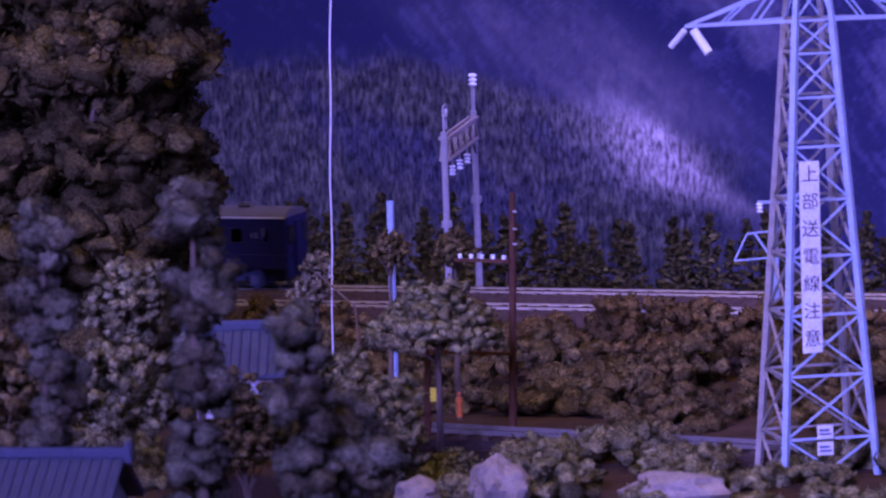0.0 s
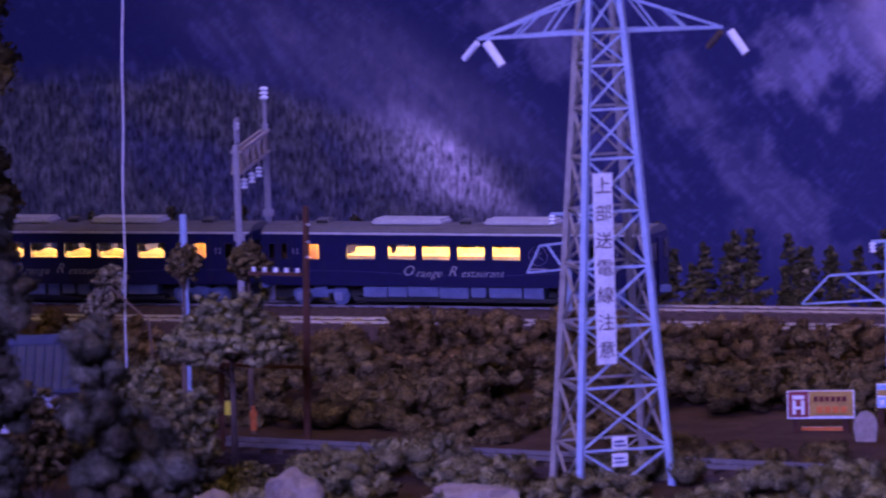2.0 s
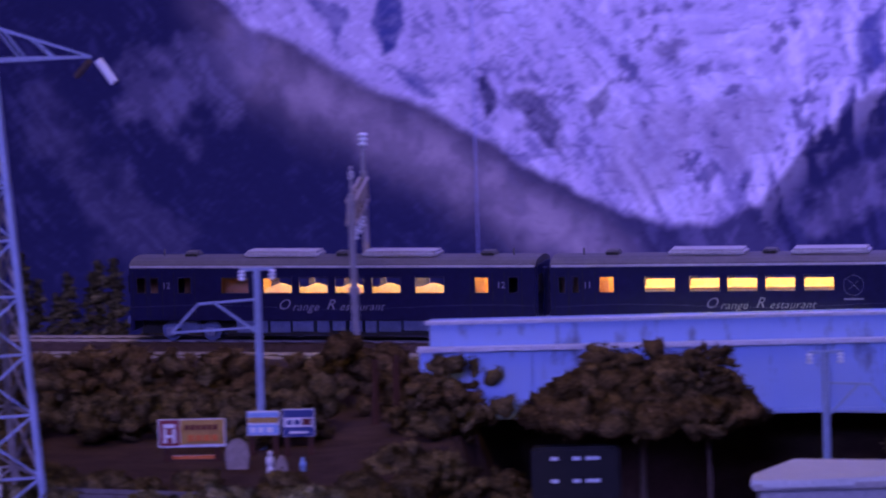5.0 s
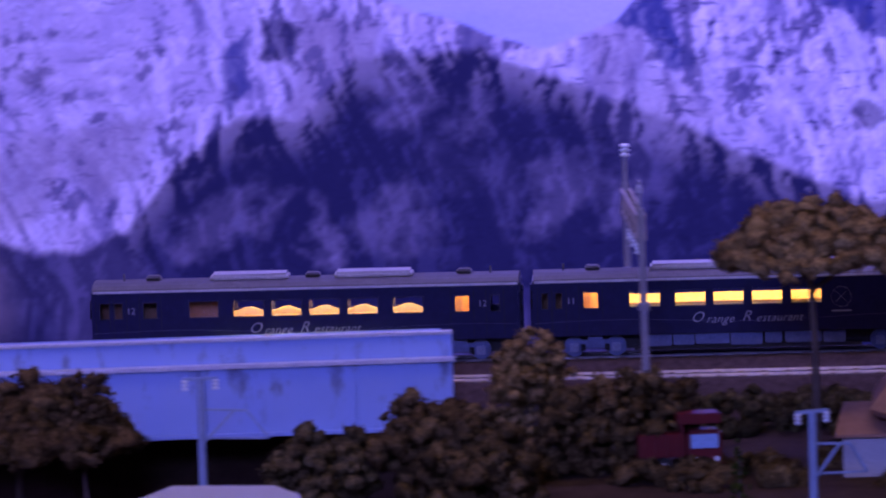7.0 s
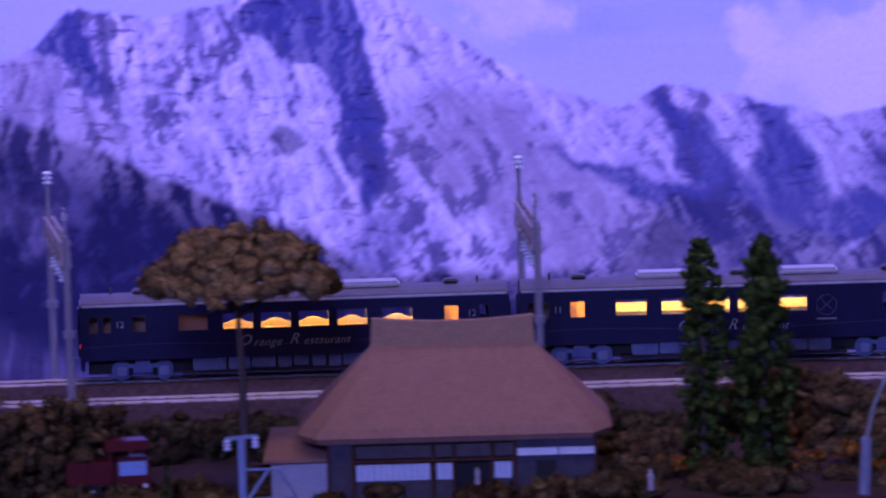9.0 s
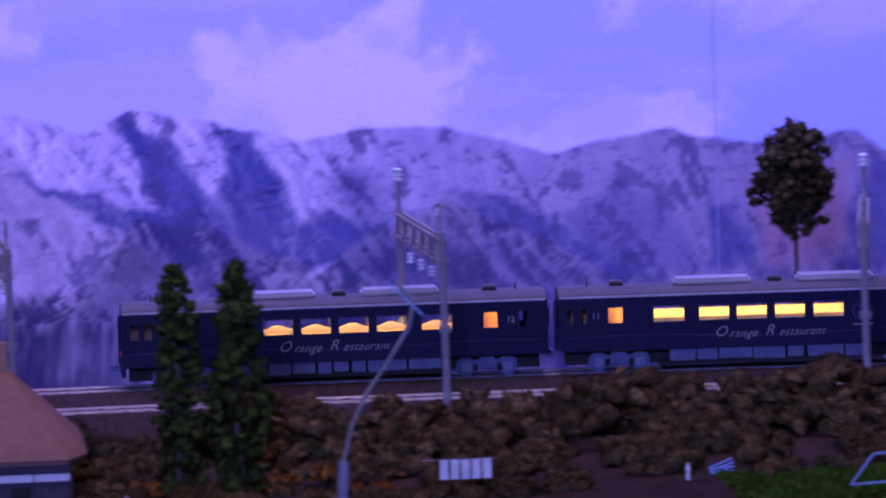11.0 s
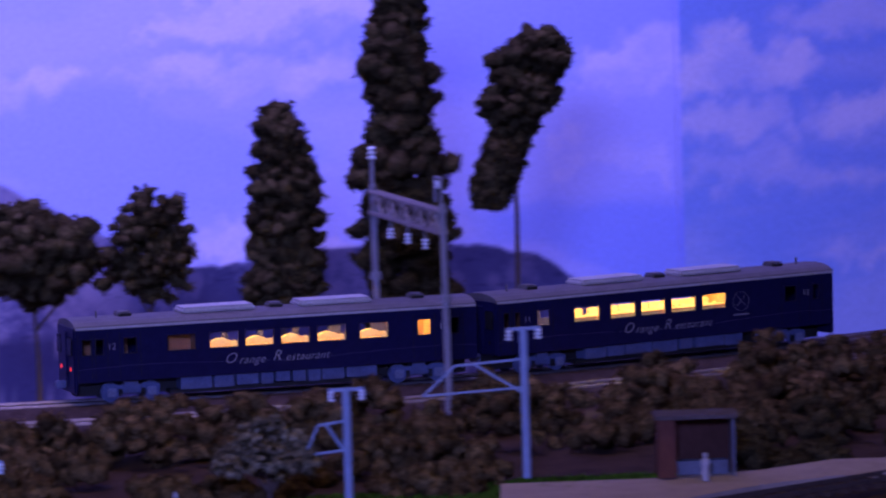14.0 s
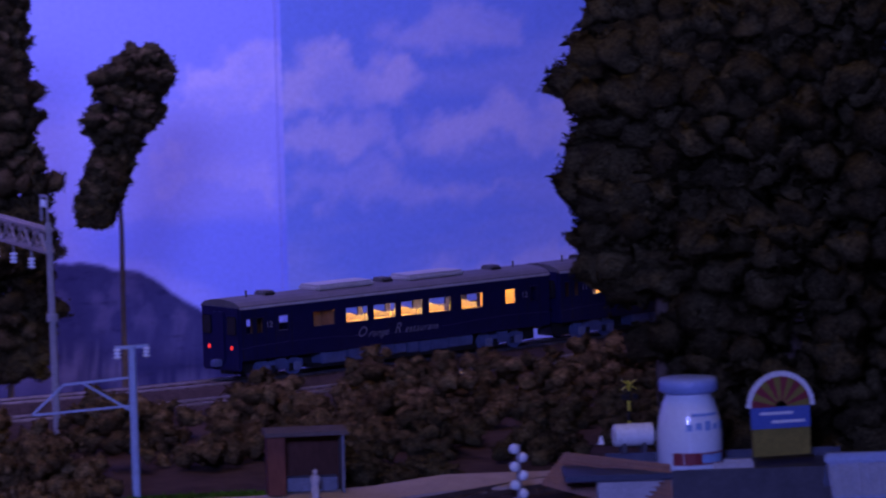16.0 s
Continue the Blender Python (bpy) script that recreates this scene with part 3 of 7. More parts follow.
def build_backdrop():
    """Flat printed sheet. The picture is worked out from ridge lines and a relief lit from one side."""
    xs = np.arange(-1.60, 1.2901, 0.0019)
    zs = np.concatenate([np.arange(0.90, 0.966, 0.012), np.arange(0.968, 1.205, 0.0019), np.arange(1.21, 1.62, 0.02)])
    gx, gz = np.meshgrid(xs, zs)

    def fbm(px, pz, seed, octaves=5, ridged=False, gain=0.55):
        out, amp, total = np.zeros_like(px), 1.0, 0.0
        rng = np.random.default_rng(seed)
        for o in range(octaves):
            lx, lz = px * 2.03 ** o + 100, pz * 2.03 ** o + 100
            ix, iz = np.floor(lx).astype(int), np.floor(lz).astype(int)
            fx, fz = lx - ix, lz - iz
            fx, fz = fx * fx * (3 - 2 * fx), fz * fz * (3 - 2 * fz)
            t = rng.random((256, 256))
            g = lambda i, j: t[i % 256, j % 256]
            val = (g(ix, iz) * (1 - fx) + g(ix + 1, iz) * fx) * (1 - fz) + (g(ix, iz + 1) * (1 - fx) + g(ix + 1, iz + 1) * fx) * fz
            if ridged:
                val = (1 - abs(2 * val - 1)) ** 1.6
            out += amp * val
            total += amp
            amp *= gain
        return out / total

    def smooth(v, lo, hi):
        k = np.clip((v - lo) / (hi - lo), 0, 1)
        return k * k * (3 - 2 * k)

    def lay(base, over, mask):
        return base + (np.asarray(over) - base) * mask[..., None]

    wob1, wob2 = fbm(gx * 42, gz * 42, 60, 5, False, 0.62) - 0.5, fbm(gx * 42, gz * 42, 61, 5, False, 0.62) - 0.5

    def region(points, soft=0.002, warp=0.022, px=None, pz=None):
        """1 inside a printed patch, with a ragged edge."""
        px = gx + warp * wob1 if px is None else px
        pz = gz + warp * wob2 if pz is None else pz
        best, inside = np.full(px.shape, 9.0), np.zeros(px.shape, bool)
        for (ax, az), (bx, bz) in zip(points, points[1:] + points[:1]):
            dx, dz = bx - ax, bz - az
            k = np.clip(((px - ax) * dx + (pz - az) * dz) / (dx * dx + dz * dz + 1e-12), 0, 1)
            best = np.minimum(best, np.hypot(px - ax - k * dx, pz - az - k * dz))
            inside ^= ((az > pz) != (bz > pz)) & (px < ax + (pz - az) * dx / (dz if abs(dz) > 1e-9 else 1e-9))
        return smooth(np.where(inside, best, -best), -soft, soft)

    # sky with banks of cloud, each with a puffed top and a fading foot
    wx = fbm(gx * 9, gz * 14, 30, 3) - 0.5
    cloud = 0.30 * smooth(fbm(gx * 3.6 + wx * 0.7, gz * 12, 7, 6), 0.45, 0.66)
    body = 0.55 + 0.45 * smooth(fbm(gx * 22, gz * 34, 62, 5), 0.32, 0.62)
    for pts, k in (([(0.339, 1.109), (0.333, 1.146), (0.359, 1.158), (0.395, 1.149), (0.439, 1.147), (0.468, 1.130), (0.501, 1.140), (0.519, 1.126), (0.486, 1.104), (0.488, 1.063), (0.342, 1.069)], 0.8),
                   ([(0.503, 1.072), (0.563, 1.091), (0.607, 1.097), (0.671, 1.096), (0.680, 1.085), (0.651, 1.049), (0.517, 1.055)], 0.75),
                   ([(0.594, 1.153), (0.617, 1.163), (0.629, 1.159), (0.616, 1.146)], 0.6),
                   ([(0.649, 1.155), (0.687, 1.170), (0.732, 1.174), (0.776, 1.165), (0.750, 1.151), (0.679, 1.149)], 0.7),
                   ([(0.813, 1.134), (0.829, 1.148), (0.863, 1.147), (0.870, 1.132), (0.828, 1.124)], 0.75),
                   ([(0.908, 1.126), (0.957, 1.137), (1.019, 1.140), (1.083, 1.134), (1.083, 1.119), (0.980, 1.118)], 0.6),
                   ([(0.895, 1.134), (0.941, 1.142), (0.995, 1.145), (1.060, 1.141), (1.056, 1.118), (0.948, 1.118)], 0.7),
                   ([(0.896, 1.156), (0.935, 1.180), (1.016, 1.206), (1.081, 1.188), (1.065, 1.159), (0.965, 1.156)], 0.75),
                   ([(1.204, 1.119), (1.217, 1.137), (1.249, 1.139), (1.269, 1.146), (1.292, 1.145), (1.291, 1.103), (1.228, 1.104)], 0.8),
                   ([(1.186, 1.051), (1.211, 1.094), (1.291, 1.095), (1.290, 1.046)], 0.55),
                   ([(0.944, 1.008), (0.956, 1.030), (0.983, 1.036), (1.045, 1.032), (1.076, 1.016), (1.075, 0.997)], 0.7),
                   ([(0.342, 1.102), (0.328, 1.146), (0.394, 1.155), (0.474, 1.167), (0.472, 1.080), (0.363, 1.080)], 0.75),
                   ([(0.140, 1.163), (0.147, 1.184), (0.220, 1.175), (0.219, 1.146), (0.168, 1.135)], 0.7)):
        cloud = np.maximum(cloud, k * region(pts, 0.009, 0.05) * body)
    blue = np.ones((*gx.shape, 3)) * (0.42, 0.50, 0.92)
    blue = lay(blue, (0.26, 0.36, 0.86), smooth(gx, 0.95, 1.25) * smooth(1.12 - gz, -0.05, 0.08) * 0.8)
    picture = lay(blue, (0.84, 0.78, 0.92), cloud)
    # relief of the mountains: ridges that run down the slopes
    sx = gx + 0.05 * (fbm(gx * 8, gz * 8, 31, 4) - 0.5) + np.interp(gx, [-0.70, -0.52, -0.42, -0.12, 0.0, 0.12, 0.30], [1.1, 0.9, 0.3, 0.3, 0.2, 0.6, 0.9]) * (gz - 1.05)
    relief = fbm(sx * 8, gz * 5, 32, 7, True, 0.56) + 0.16 * fbm(sx * 34, gz * 20, 33, 5, True, 0.6)
    lit = np.gradient(relief, axis=1) * -1.0 + np.gradient(relief, axis=0) * 0.55
    lit = lit / (np.std(lit[:110]) + 1e-9)
    crags = fbm(gx * 70, gz * 60, 34, 4)
    big = fbm(gx * 5.5 + 0.6 * (gz - 1.0) * 5, gz * 4.5, 35, 4)
    far = np.interp(gx, *zip(*RIDGE_FAR)) + 0.006 * (fbm(gx * 60, gz, 1, 3) - 0.5)
    near = np.interp(gx, *zip(*RIDGE_NEAR)) + 0.016 * (fbm(gx * 45, gz * 25, 2, 5) - 0.5)
    snow = np.ones((*gx.shape, 3)) * (0.64, 0.58, 0.75)
    snow = lay(snow, (0.24, 0.23, 0.42), smooth(-lit, 0.2, 1.4) * 0.75)
    snow = lay(snow, (0.86, 0.82, 0.96), smooth(lit, 0.2, 1.3) * 0.9)
    calm = lay(np.ones((*gx.shape, 3)) * (0.50, 0.46, 0.64), (0.27, 0.26, 0.43), smooth(-lit, 0.0, 1.6) * 0.6)
    snow = lay(snow, calm, smooth(gx, 0.36, 0.48) * 0.85)
    snow = lay(snow, (0.27, 0.27, 0.46), np.clip((gx - 0.40) * 1.2, 0, 0.35))
    lower = smooth(far - gz, 0.035, 0.095) * smooth(gx, 0.24, 0.40)
    snow = lay(snow, (0.11, 0.13, 0.32), lower * smooth(-lit + 0.8 * (crags - 0.5), -1.3, 0.9) * 0.72)
    snow = snow * (0.88 - 0.12 * smooth(gx, 0.2, 0.4) - 0.14 * smooth(gx, 0.5, 0.7))[..., None]
    # long faces of shade, bare rock and grey scree
    shade, grey, rock = (0.07, 0.085, 0.25), (0.34, 0.30, 0.40), (0.05, 0.05, 0.12)
    for tone, k, soft, pts in (
            (grey, 0.8, 0.010, [(0.109, 1.095), (0.142, 1.112), (0.185, 1.093), (0.224, 1.055), (0.303, 1.010), (0.284, 0.987), (0.186, 0.987), (0.172, 1.020), (0.129, 1.036), (0.110, 1.062)]),
            (grey, 0.6, 0.008, [(-0.111, 1.134), (-0.083, 1.101), (-0.055, 1.074), (-0.102, 1.072), (-0.145, 1.099), (-0.144, 1.132)]),
            (grey, 0.7, 0.006, [(-0.325, 1.158), (-0.271, 1.142), (-0.279, 1.099), (-0.316, 1.074), (-0.338, 1.085), (-0.326, 1.114)]),
            (grey, 0.75, 0.007, [(-0.475, 1.078), (-0.419, 1.084), (-0.431, 1.052), (-0.458, 1.026), (-0.479, 1.060)]),
            (grey, 0.65, 0.007, [(-0.538, 1.064), (-0.478, 1.074), (-0.487, 1.038), (-0.513, 1.009), (-0.543, 1.024)]),
            (grey, 0.5, 0.008, [(-0.319, 1.145), (-0.276, 1.144), (-0.284, 1.089), (-0.325, 1.075), (-0.335, 1.108)]),
            (shade, 0.95, 0.002, [(0.002, 1.154), (0.027, 1.140), (0.039, 1.125), (0.059, 1.119), (0.069, 1.103), (0.073, 1.070), (0.084, 1.048), (0.085, 1.023), (0.104, 1.055), (0.106, 1.088), (0.098, 1.110), (0.094, 1.143), (0.082, 1.165), (0.061, 1.187), (0.017, 1.174)]),
            (shade, 0.9, 0.002, [(-0.122, 1.138), (-0.103, 1.165), (-0.088, 1.166), (-0.084, 1.141), (-0.075, 1.107), (-0.087, 1.108), (-0.100, 1.127)]),
            (shade, 0.85, 0.003, [(0.197, 1.066), (0.253, 1.050), (0.301, 1.038), (0.334, 1.021), (0.328, 1.000), (0.303, 1.005), (0.260, 1.032), (0.224, 1.051)]),
            (shade, 0.8, 0.003, [(0.272, 1.101), (0.288, 1.103), (0.304, 1.067), (0.327, 1.022), (0.301, 1.038), (0.286, 1.071)]),
            (shade, 0.75, 0.004, [(0.338, 1.092), (0.370, 1.080), (0.378, 1.035), (0.365, 0.994), (0.336, 1.000), (0.330, 1.037), (0.345, 1.062)]),
            (shade, 0.85, 0.005, [(0.398, 1.035), (0.438, 1.026), (0.471, 0.992), (0.419, 0.990), (0.409, 1.009)]),
            (shade, 0.6, 0.006, [(0.085, 1.019), (0.107, 1.044), (0.114, 1.011), (0.102, 0.982), (0.076, 0.983)]),
            (shade, 0.9, 0.002, [(-0.690, 1.152), (-0.672, 1.159), (-0.665, 1.129), (-0.686, 1.112), (-0.694, 1.134)]),
            (shade, 0.7, 0.002, [(-0.737, 1.153), (-0.708, 1.147), (-0.721, 1.115), (-0.725, 1.138)]),
            (shade, 0.7, 0.002, [(-0.681, 1.102), (-0.663, 1.096), (-0.647, 1.081), (-0.671, 1.087)]),
            (rock, 0.9, 0.002, [(-0.624, 1.092), (-0.616, 1.099), (-0.608, 1.079), (-0.619, 1.071)]),
            (rock, 0.75, 0.003, [(-0.603, 1.084), (-0.585, 1.087), (-0.569, 1.069), (-0.575, 1.049), (-0.595, 1.062)]),
            (rock, 0.8, 0.003, [(-0.552, 1.081), (-0.539, 1.090), (-0.536, 1.075), (-0.547, 1.063)]),
            (rock, 0.6, 0.003, [(-0.507, 1.112), (-0.485, 1.120), (-0.492, 1.100)]),
            (rock, 0.9, 0.002, [(-0.356, 1.142), (-0.336, 1.151), (-0.320, 1.136), (-0.330, 1.118), (-0.346, 1.118)]),
            (shade, 0.8, 0.003, [(-0.381, 1.101), (-0.373, 1.126), (-0.362, 1.137), (-0.359, 1.101), (-0.375, 1.083)]),
            (rock, 0.75, 0.002, [(0.021, 1.079), (0.036, 1.083), (0.052, 1.069), (0.039, 1.062)]),
            (rock, 0.6, 0.002, [(0.110, 1.138), (0.124, 1.133), (0.131, 1.123), (0.117, 1.129)]),
            (shade, 0.8, 0.004, [(0.263, 1.116), (0.305, 1.060), (0.336, 1.007), (0.398, 0.994), (0.457, 0.995), (0.407, 1.040), (0.391, 1.023), (0.362, 1.086), (0.339, 1.091), (0.347, 1.025), (0.306, 1.085)]),
            (shade, 0.55, 0.006, [(0.415, 1.062), (0.429, 1.069), (0.454, 1.021), (0.464, 0.983), (0.427, 1.003)]),
            (shade, 0.75, 0.004, [(0.488, 1.047), (0.524, 1.040), (0.561, 1.016), (0.612, 0.983), (0.537, 0.980), (0.501, 1.015)]),
            (shade, 0.45, 0.005, [(0.553, 1.024), (0.599, 1.046), (0.624, 1.036), (0.653, 0.986), (0.612, 0.984)]),
            (shade, 0.7, 0.004, [(0.657, 1.025), (0.672, 1.026), (0.685, 1.000), (0.671, 0.982), (0.656, 0.983)]),
            ((0.34, 0.20, 0.26), 0.7, 0.008, [(0.684, 1.044), (0.744, 1.053), (0.751, 1.016), (0.724, 0.983), (0.690, 0.988)]),
            (shade, 0.7, 0.004, [(0.749, 1.018), (0.766, 1.062), (0.779, 1.050), (0.783, 1.009), (0.771, 0.980), (0.745, 0.981)])):
        snow = lay(snow, tone, region(pts, soft) * min(1.0, k * 1.12) * (0.80 + 0.20 * smooth(-lit, -1.0, 0.6)))
    snow = lay(snow, (0.09, 0.09, 0.20), smooth(crags + 0.10 * -lit + 0.5 * (fbm(gx * 16, gz * 16, 36, 4) - 0.5), 0.63, 0.72) * 0.7 * smooth(gx, -0.7, -0.5))
    snow = lay(snow, (0.055, 0.06, 0.14), smooth(gx, 0.86, 0.93) * (0.75 + 0.25 * smooth(crags, 0.4, 0.6)))
    # lower dark slopes
    dark = np.ones((*gx.shape, 3)) * (0.022, 0.024, 0.078)
    dark = lay(dark, (0.05, 0.052, 0.13), smooth(lit, 0.0, 2.2))
    cloudy = smooth(fbm(sx * 10, gz * 8, 37, 6), 0.50, 0.68)
    dark = lay(dark, (0.20, 0.19, 0.32), cloudy * smooth(gx, -0.60, -0.42) * 0.65 * (0.4 + 0.6 * smooth(lit, -0.6, 1.0)))
    edge = smooth(near - gz, 0.0, 0.035)
    dark = lay(dark, (0.42, 0.39, 0.46), (1 - edge) * smooth(gx, -0.47, -0.40) * 0.55 * smooth(lit, -0.8, 0.8))
    depth = near - gz
    band = np.exp(-((depth - np.interp(gx, [-0.80, -0.52], [0.020, 0.036])) / 0.024) ** 2) * smooth(gx, -0.84, -0.74) * (1 - smooth(gx, -0.56, -0.50))
    dark = lay(dark, (0.40, 0.34, 0.38), band * (0.62 + 0.38 * smooth(crags, 0.35, 0.65)) * 0.95)
    # paler gullies and mist on the dark middle mountain
    for k, pts in ((0.75, [(-0.268, 1.100), (-0.259, 1.096), (-0.247, 1.074), (-0.260, 1.078)]), (0.6, [(-0.227, 1.081), (-0.212, 1.088), (-0.207, 1.075), (-0.222, 1.068)]),
                   (0.55, [(-0.173, 1.049), (-0.151, 1.061), (-0.146, 1.034), (-0.162, 1.005), (-0.183, 1.009)]), (0.5, [(-0.146, 1.063), (-0.114, 1.033), (-0.104, 1.000), (-0.129, 1.000)]),
                   (0.5, [(-0.414, 0.999), (-0.369, 1.039), (-0.332, 1.027), (-0.362, 1.009)]), (0.6, [(-0.319, 0.994), (-0.314, 1.019), (-0.304, 1.001), (-0.301, 0.986)]),
                   (0.45, [(-0.289, 1.011), (-0.266, 1.036), (-0.246, 0.999), (-0.272, 0.985)]), (0.6, [(-0.411, 0.996), (-0.381, 1.007), (-0.389, 0.989)]), (0.6, [(-0.319, 0.991), (-0.315, 1.021), (-0.301, 0.998), (-0.309, 0.987)]),
                   (0.5, [(-0.862, 1.109), (-0.809, 1.123), (-0.764, 1.138), (-0.765, 1.090), (-0.829, 1.057), (-0.859, 1.072)]), (0.22, [(-0.935, 1.087), (-0.897, 1.080), (-0.842, 1.009), (-0.783, 0.938), (-0.850, 0.968), (-0.905, 1.035)]), (0.3, [(-1.052, 1.133), (-1.006, 1.133), (-0.969, 1.084), (-1.007, 1.092)]), (0.7, [(-0.268, 1.124), (-0.249, 1.134), (-0.252, 1.109), (-0.263, 1.102)])):
        dark = lay(dark, (0.44, 0.41, 0.58), region(pts, 0.010, 0.06) * 0.55 * k * (0.6 + 0.4 * smooth(lit, -0.6, 0.8)))
    faint = smooth(fbm(gx * 7 + 9 * (gz - 1), gz * 3 + 2 * gx, 38, 5), 0.50, 0.72)
    dark = lay(dark, (0.19, 0.17, 0.36), faint * (1 - smooth(gx, -0.80, -0.70)) * 0.7)
    # wooded foot on the left, with one sunlit clearing
    stripes = fbm(gx * 240, gz * 130, 39, 2)
    wood = lay(np.ones((*gx.shape, 3)) * (0.037, 0.039, 0.053), (0.080, 0.080, 0.088), smooth(stripes, 0.35, 0.7))
    wood = lay(wood, (0.030, 0.030, 0.110), smooth(fbm(gx * 5 + 4 * (gz - 1), gz * 6, 40, 4), 0.47, 0.60) * 0.40)
    wooded = smooth(-1.0 - gx + 0.10 * (fbm(gx * 9, gz * 9, 8, 4) - 0.5), -0.05, 0.05) * smooth(1.085 - gz + 0.02 * (crags - 0.5) - 0.25 * np.clip(gx + 1.25, 0, 1), -0.012, 0.012)
    dark = lay(dark, wood, wooded)
    c, sn = math.cos(radians(-33)), math.sin(radians(-33))
    ux, uz = (gx + 1.078) * c + (gz - 1.024) * sn, -(gx + 1.078) * sn + (gz - 1.024) * c
    patchy = 0.55 + 0.9 * smooth(fbm(gx * 26 + 30 * (gz - 1), gz * 14, 65, 4), 0.32, 0.66)
    clearing = np.exp(-((ux - 0.01) / 0.050) ** 2 - (uz / np.interp(ux, [-0.08, 0.0, 0.06], [0.030, 0.020, 0.007])) ** 2) * patchy
    clearing = clearing + 0.13 * np.exp(-((ux + 0.13) / 0.075) ** 2 - ((uz - 0.004) / 0.022) ** 2) * patchy + 0.20 * np.exp(-((ux + 0.03) / 0.09) ** 2 - ((uz - 0.045) / 0.016) ** 2) * patchy
    dark = lay(dark, (0.58, 0.51, 0.62), np.clip(clearing * (0.55 + 0.7 * stripes), 0, 1))
    land = smooth(far - gz, -0.0015, 0.0015)
    low = smooth(near - gz, -0.004, 0.004)
    land3 = snow + (dark - snow) * (low * (1 - 0.35 * smooth(gx, 0.15, 0.3)))[..., None]
    picture = picture + (land3 - picture) * land[..., None]
    v = np.stack([gx, np.full_like(gx, BACK_Y), gz], -1).reshape(-1, 3)
    ny, nx = gx.shape
    i = np.arange((ny - 1) * (nx - 1))
    q = (i // (nx - 1)) * nx + i % (nx - 1)
    f = np.stack([q, q + 1, q + nx + 1, q + nx], 1)
    n = Nodes("printed_panorama")
    at = n.add("ShaderNodeAttribute")
    at.attribute_name = "print"
    fine = n.ramp(n.noise(330, 5, 0.65), [(0.25, (0.88, 0.88, 0.89)), (0.75, (1.08, 1.08, 1.07))])
    woods = n.ramp(n.noise(420, 4, 0.7, (1, 1, 0.30)), [(0.38, (0.25, 0.25, 0.30)), (0.62, (1.75, 1.75, 1.6))])
    grain = n.mix(at.outputs["Alpha"], fine, woods)
    tone = n.mix(1.0, at.outputs["Color"], grain, "MULTIPLY")
    ledge = n.ramp(n.noise(70, 9, 0.70, (0.7, 1, 2.3), 24), [(0.55, (1, 1, 1)), (0.64, (0.26, 0.28, 0.44))])
    streak = n.ramp(n.noise(40, 8, 0.66, (1.5, 1, 0.7), -28), [(0.40, (0.76, 0.78, 0.88)), (0.60, (1.14, 1.14, 1.08))])
    relief_mask = n.add("ShaderNodeAttribute")
    relief_mask.attribute_name = "rocky"
    tone = n.mix(relief_mask.outputs["Fac"], tone, n.mix(1.0, tone, n.mix(1.0, ledge, streak, "MULTIPLY"), "MULTIPLY"))
    n.link(tone, n.bsdf.inputs["Base Color"])
    n.bsdf.inputs["Roughness"].default_value = 0.85
    n.bsdf.inputs["Specular IOR Level"].default_value = 0.06
    n.bump(n.noise(9, 3, 0.5, (1, 1, 0.4)), 0.25, 0.004)
    me = array_mesh("backdrop", v, f, n.mat)
    rgba = np.concatenate([np.clip(picture, 0, 1), np.maximum(wooded, np.clip(clearing, 0, 1) * 0.7)[..., None] * land[..., None]], -1).astype(np.float32)
    at = me.attributes.new("print", "FLOAT_COLOR", "POINT")
    at.data.foreach_set("color", rgba.ravel())
    rk = me.attributes.new("rocky", "FLOAT", "POINT")
    rk.data.foreach_set("value", (land * (1 - wooded) * (1 - 0.55 * low) * np.interp(gx, [-0.80, -0.60, -0.30, -0.12, 0.08, 0.13, 0.24, 0.30, 0.6], [0, 0.55, 0.5, 0.95, 0.95, 0.35, 0.35, 0.8, 0.5])).astype(np.float32).ravel())
    tagged(new("backdrop_mountains", me), "printed paper backdrop of snowy mountains and blue sky", "backdrop", kind="structure")
    # second sheet, set at an angle past the seam
    bx, bz = np.meshgrid(np.arange(0, 0.94, 0.0032), np.concatenate([np.arange(0.86, 1.22, 0.0032), np.arange(1.28, 1.62, 0.03)]))
    w1, w2 = fbm(bx * 40, bz * 40, 63, 5, False, 0.6) - 0.5, fbm(bx * 40, bz * 40, 64, 5, False, 0.6) - 0.5
    puff = 0.25 * smooth(fbm(bx * 4, bz * 18, 51, 6), 0.45, 0.62)
    body = 0.6 + 0.4 * smooth(fbm(bx * 22, bz * 34, 52, 5), 0.3, 0.62)
    for pts, k in (([(1.284, 1.134), (1.305, 1.148), (1.333, 1.149), (1.356, 1.130), (1.381, 1.137), (1.400, 1.117), (1.392, 1.100), (1.279, 1.102)], 0.85),
                   ([(1.278, 1.069), (1.291, 1.090), (1.339, 1.095), (1.371, 1.091), (1.379, 1.066)], 0.7),
                   ([(1.379, 1.076), (1.400, 1.094), (1.441, 1.101), (1.485, 1.097), (1.551, 1.098), (1.551, 1.061)], 0.8),
                   ([(1.282, 1.046), (1.306, 1.062), (1.354, 1.061), (1.427, 1.050), (1.484, 1.039), (1.346, 1.037)], 0.6),
                   ([(1.365, 1.145), (1.381, 1.162), (1.430, 1.173), (1.483, 1.151), (1.474, 1.134)], 0.55),
                   ([(1.385, 0.993), (1.410, 1.005), (1.442, 0.995), (1.496, 1.004), (1.549, 0.997), (1.549, 0.977)], 0.65)):
        pts = [(x - 1.2885, z) for x, z in pts]
        puff = np.maximum(puff, k * region(pts, 0.008, 0, bx + 0.045 * w1, bz + 0.045 * w2) * body)
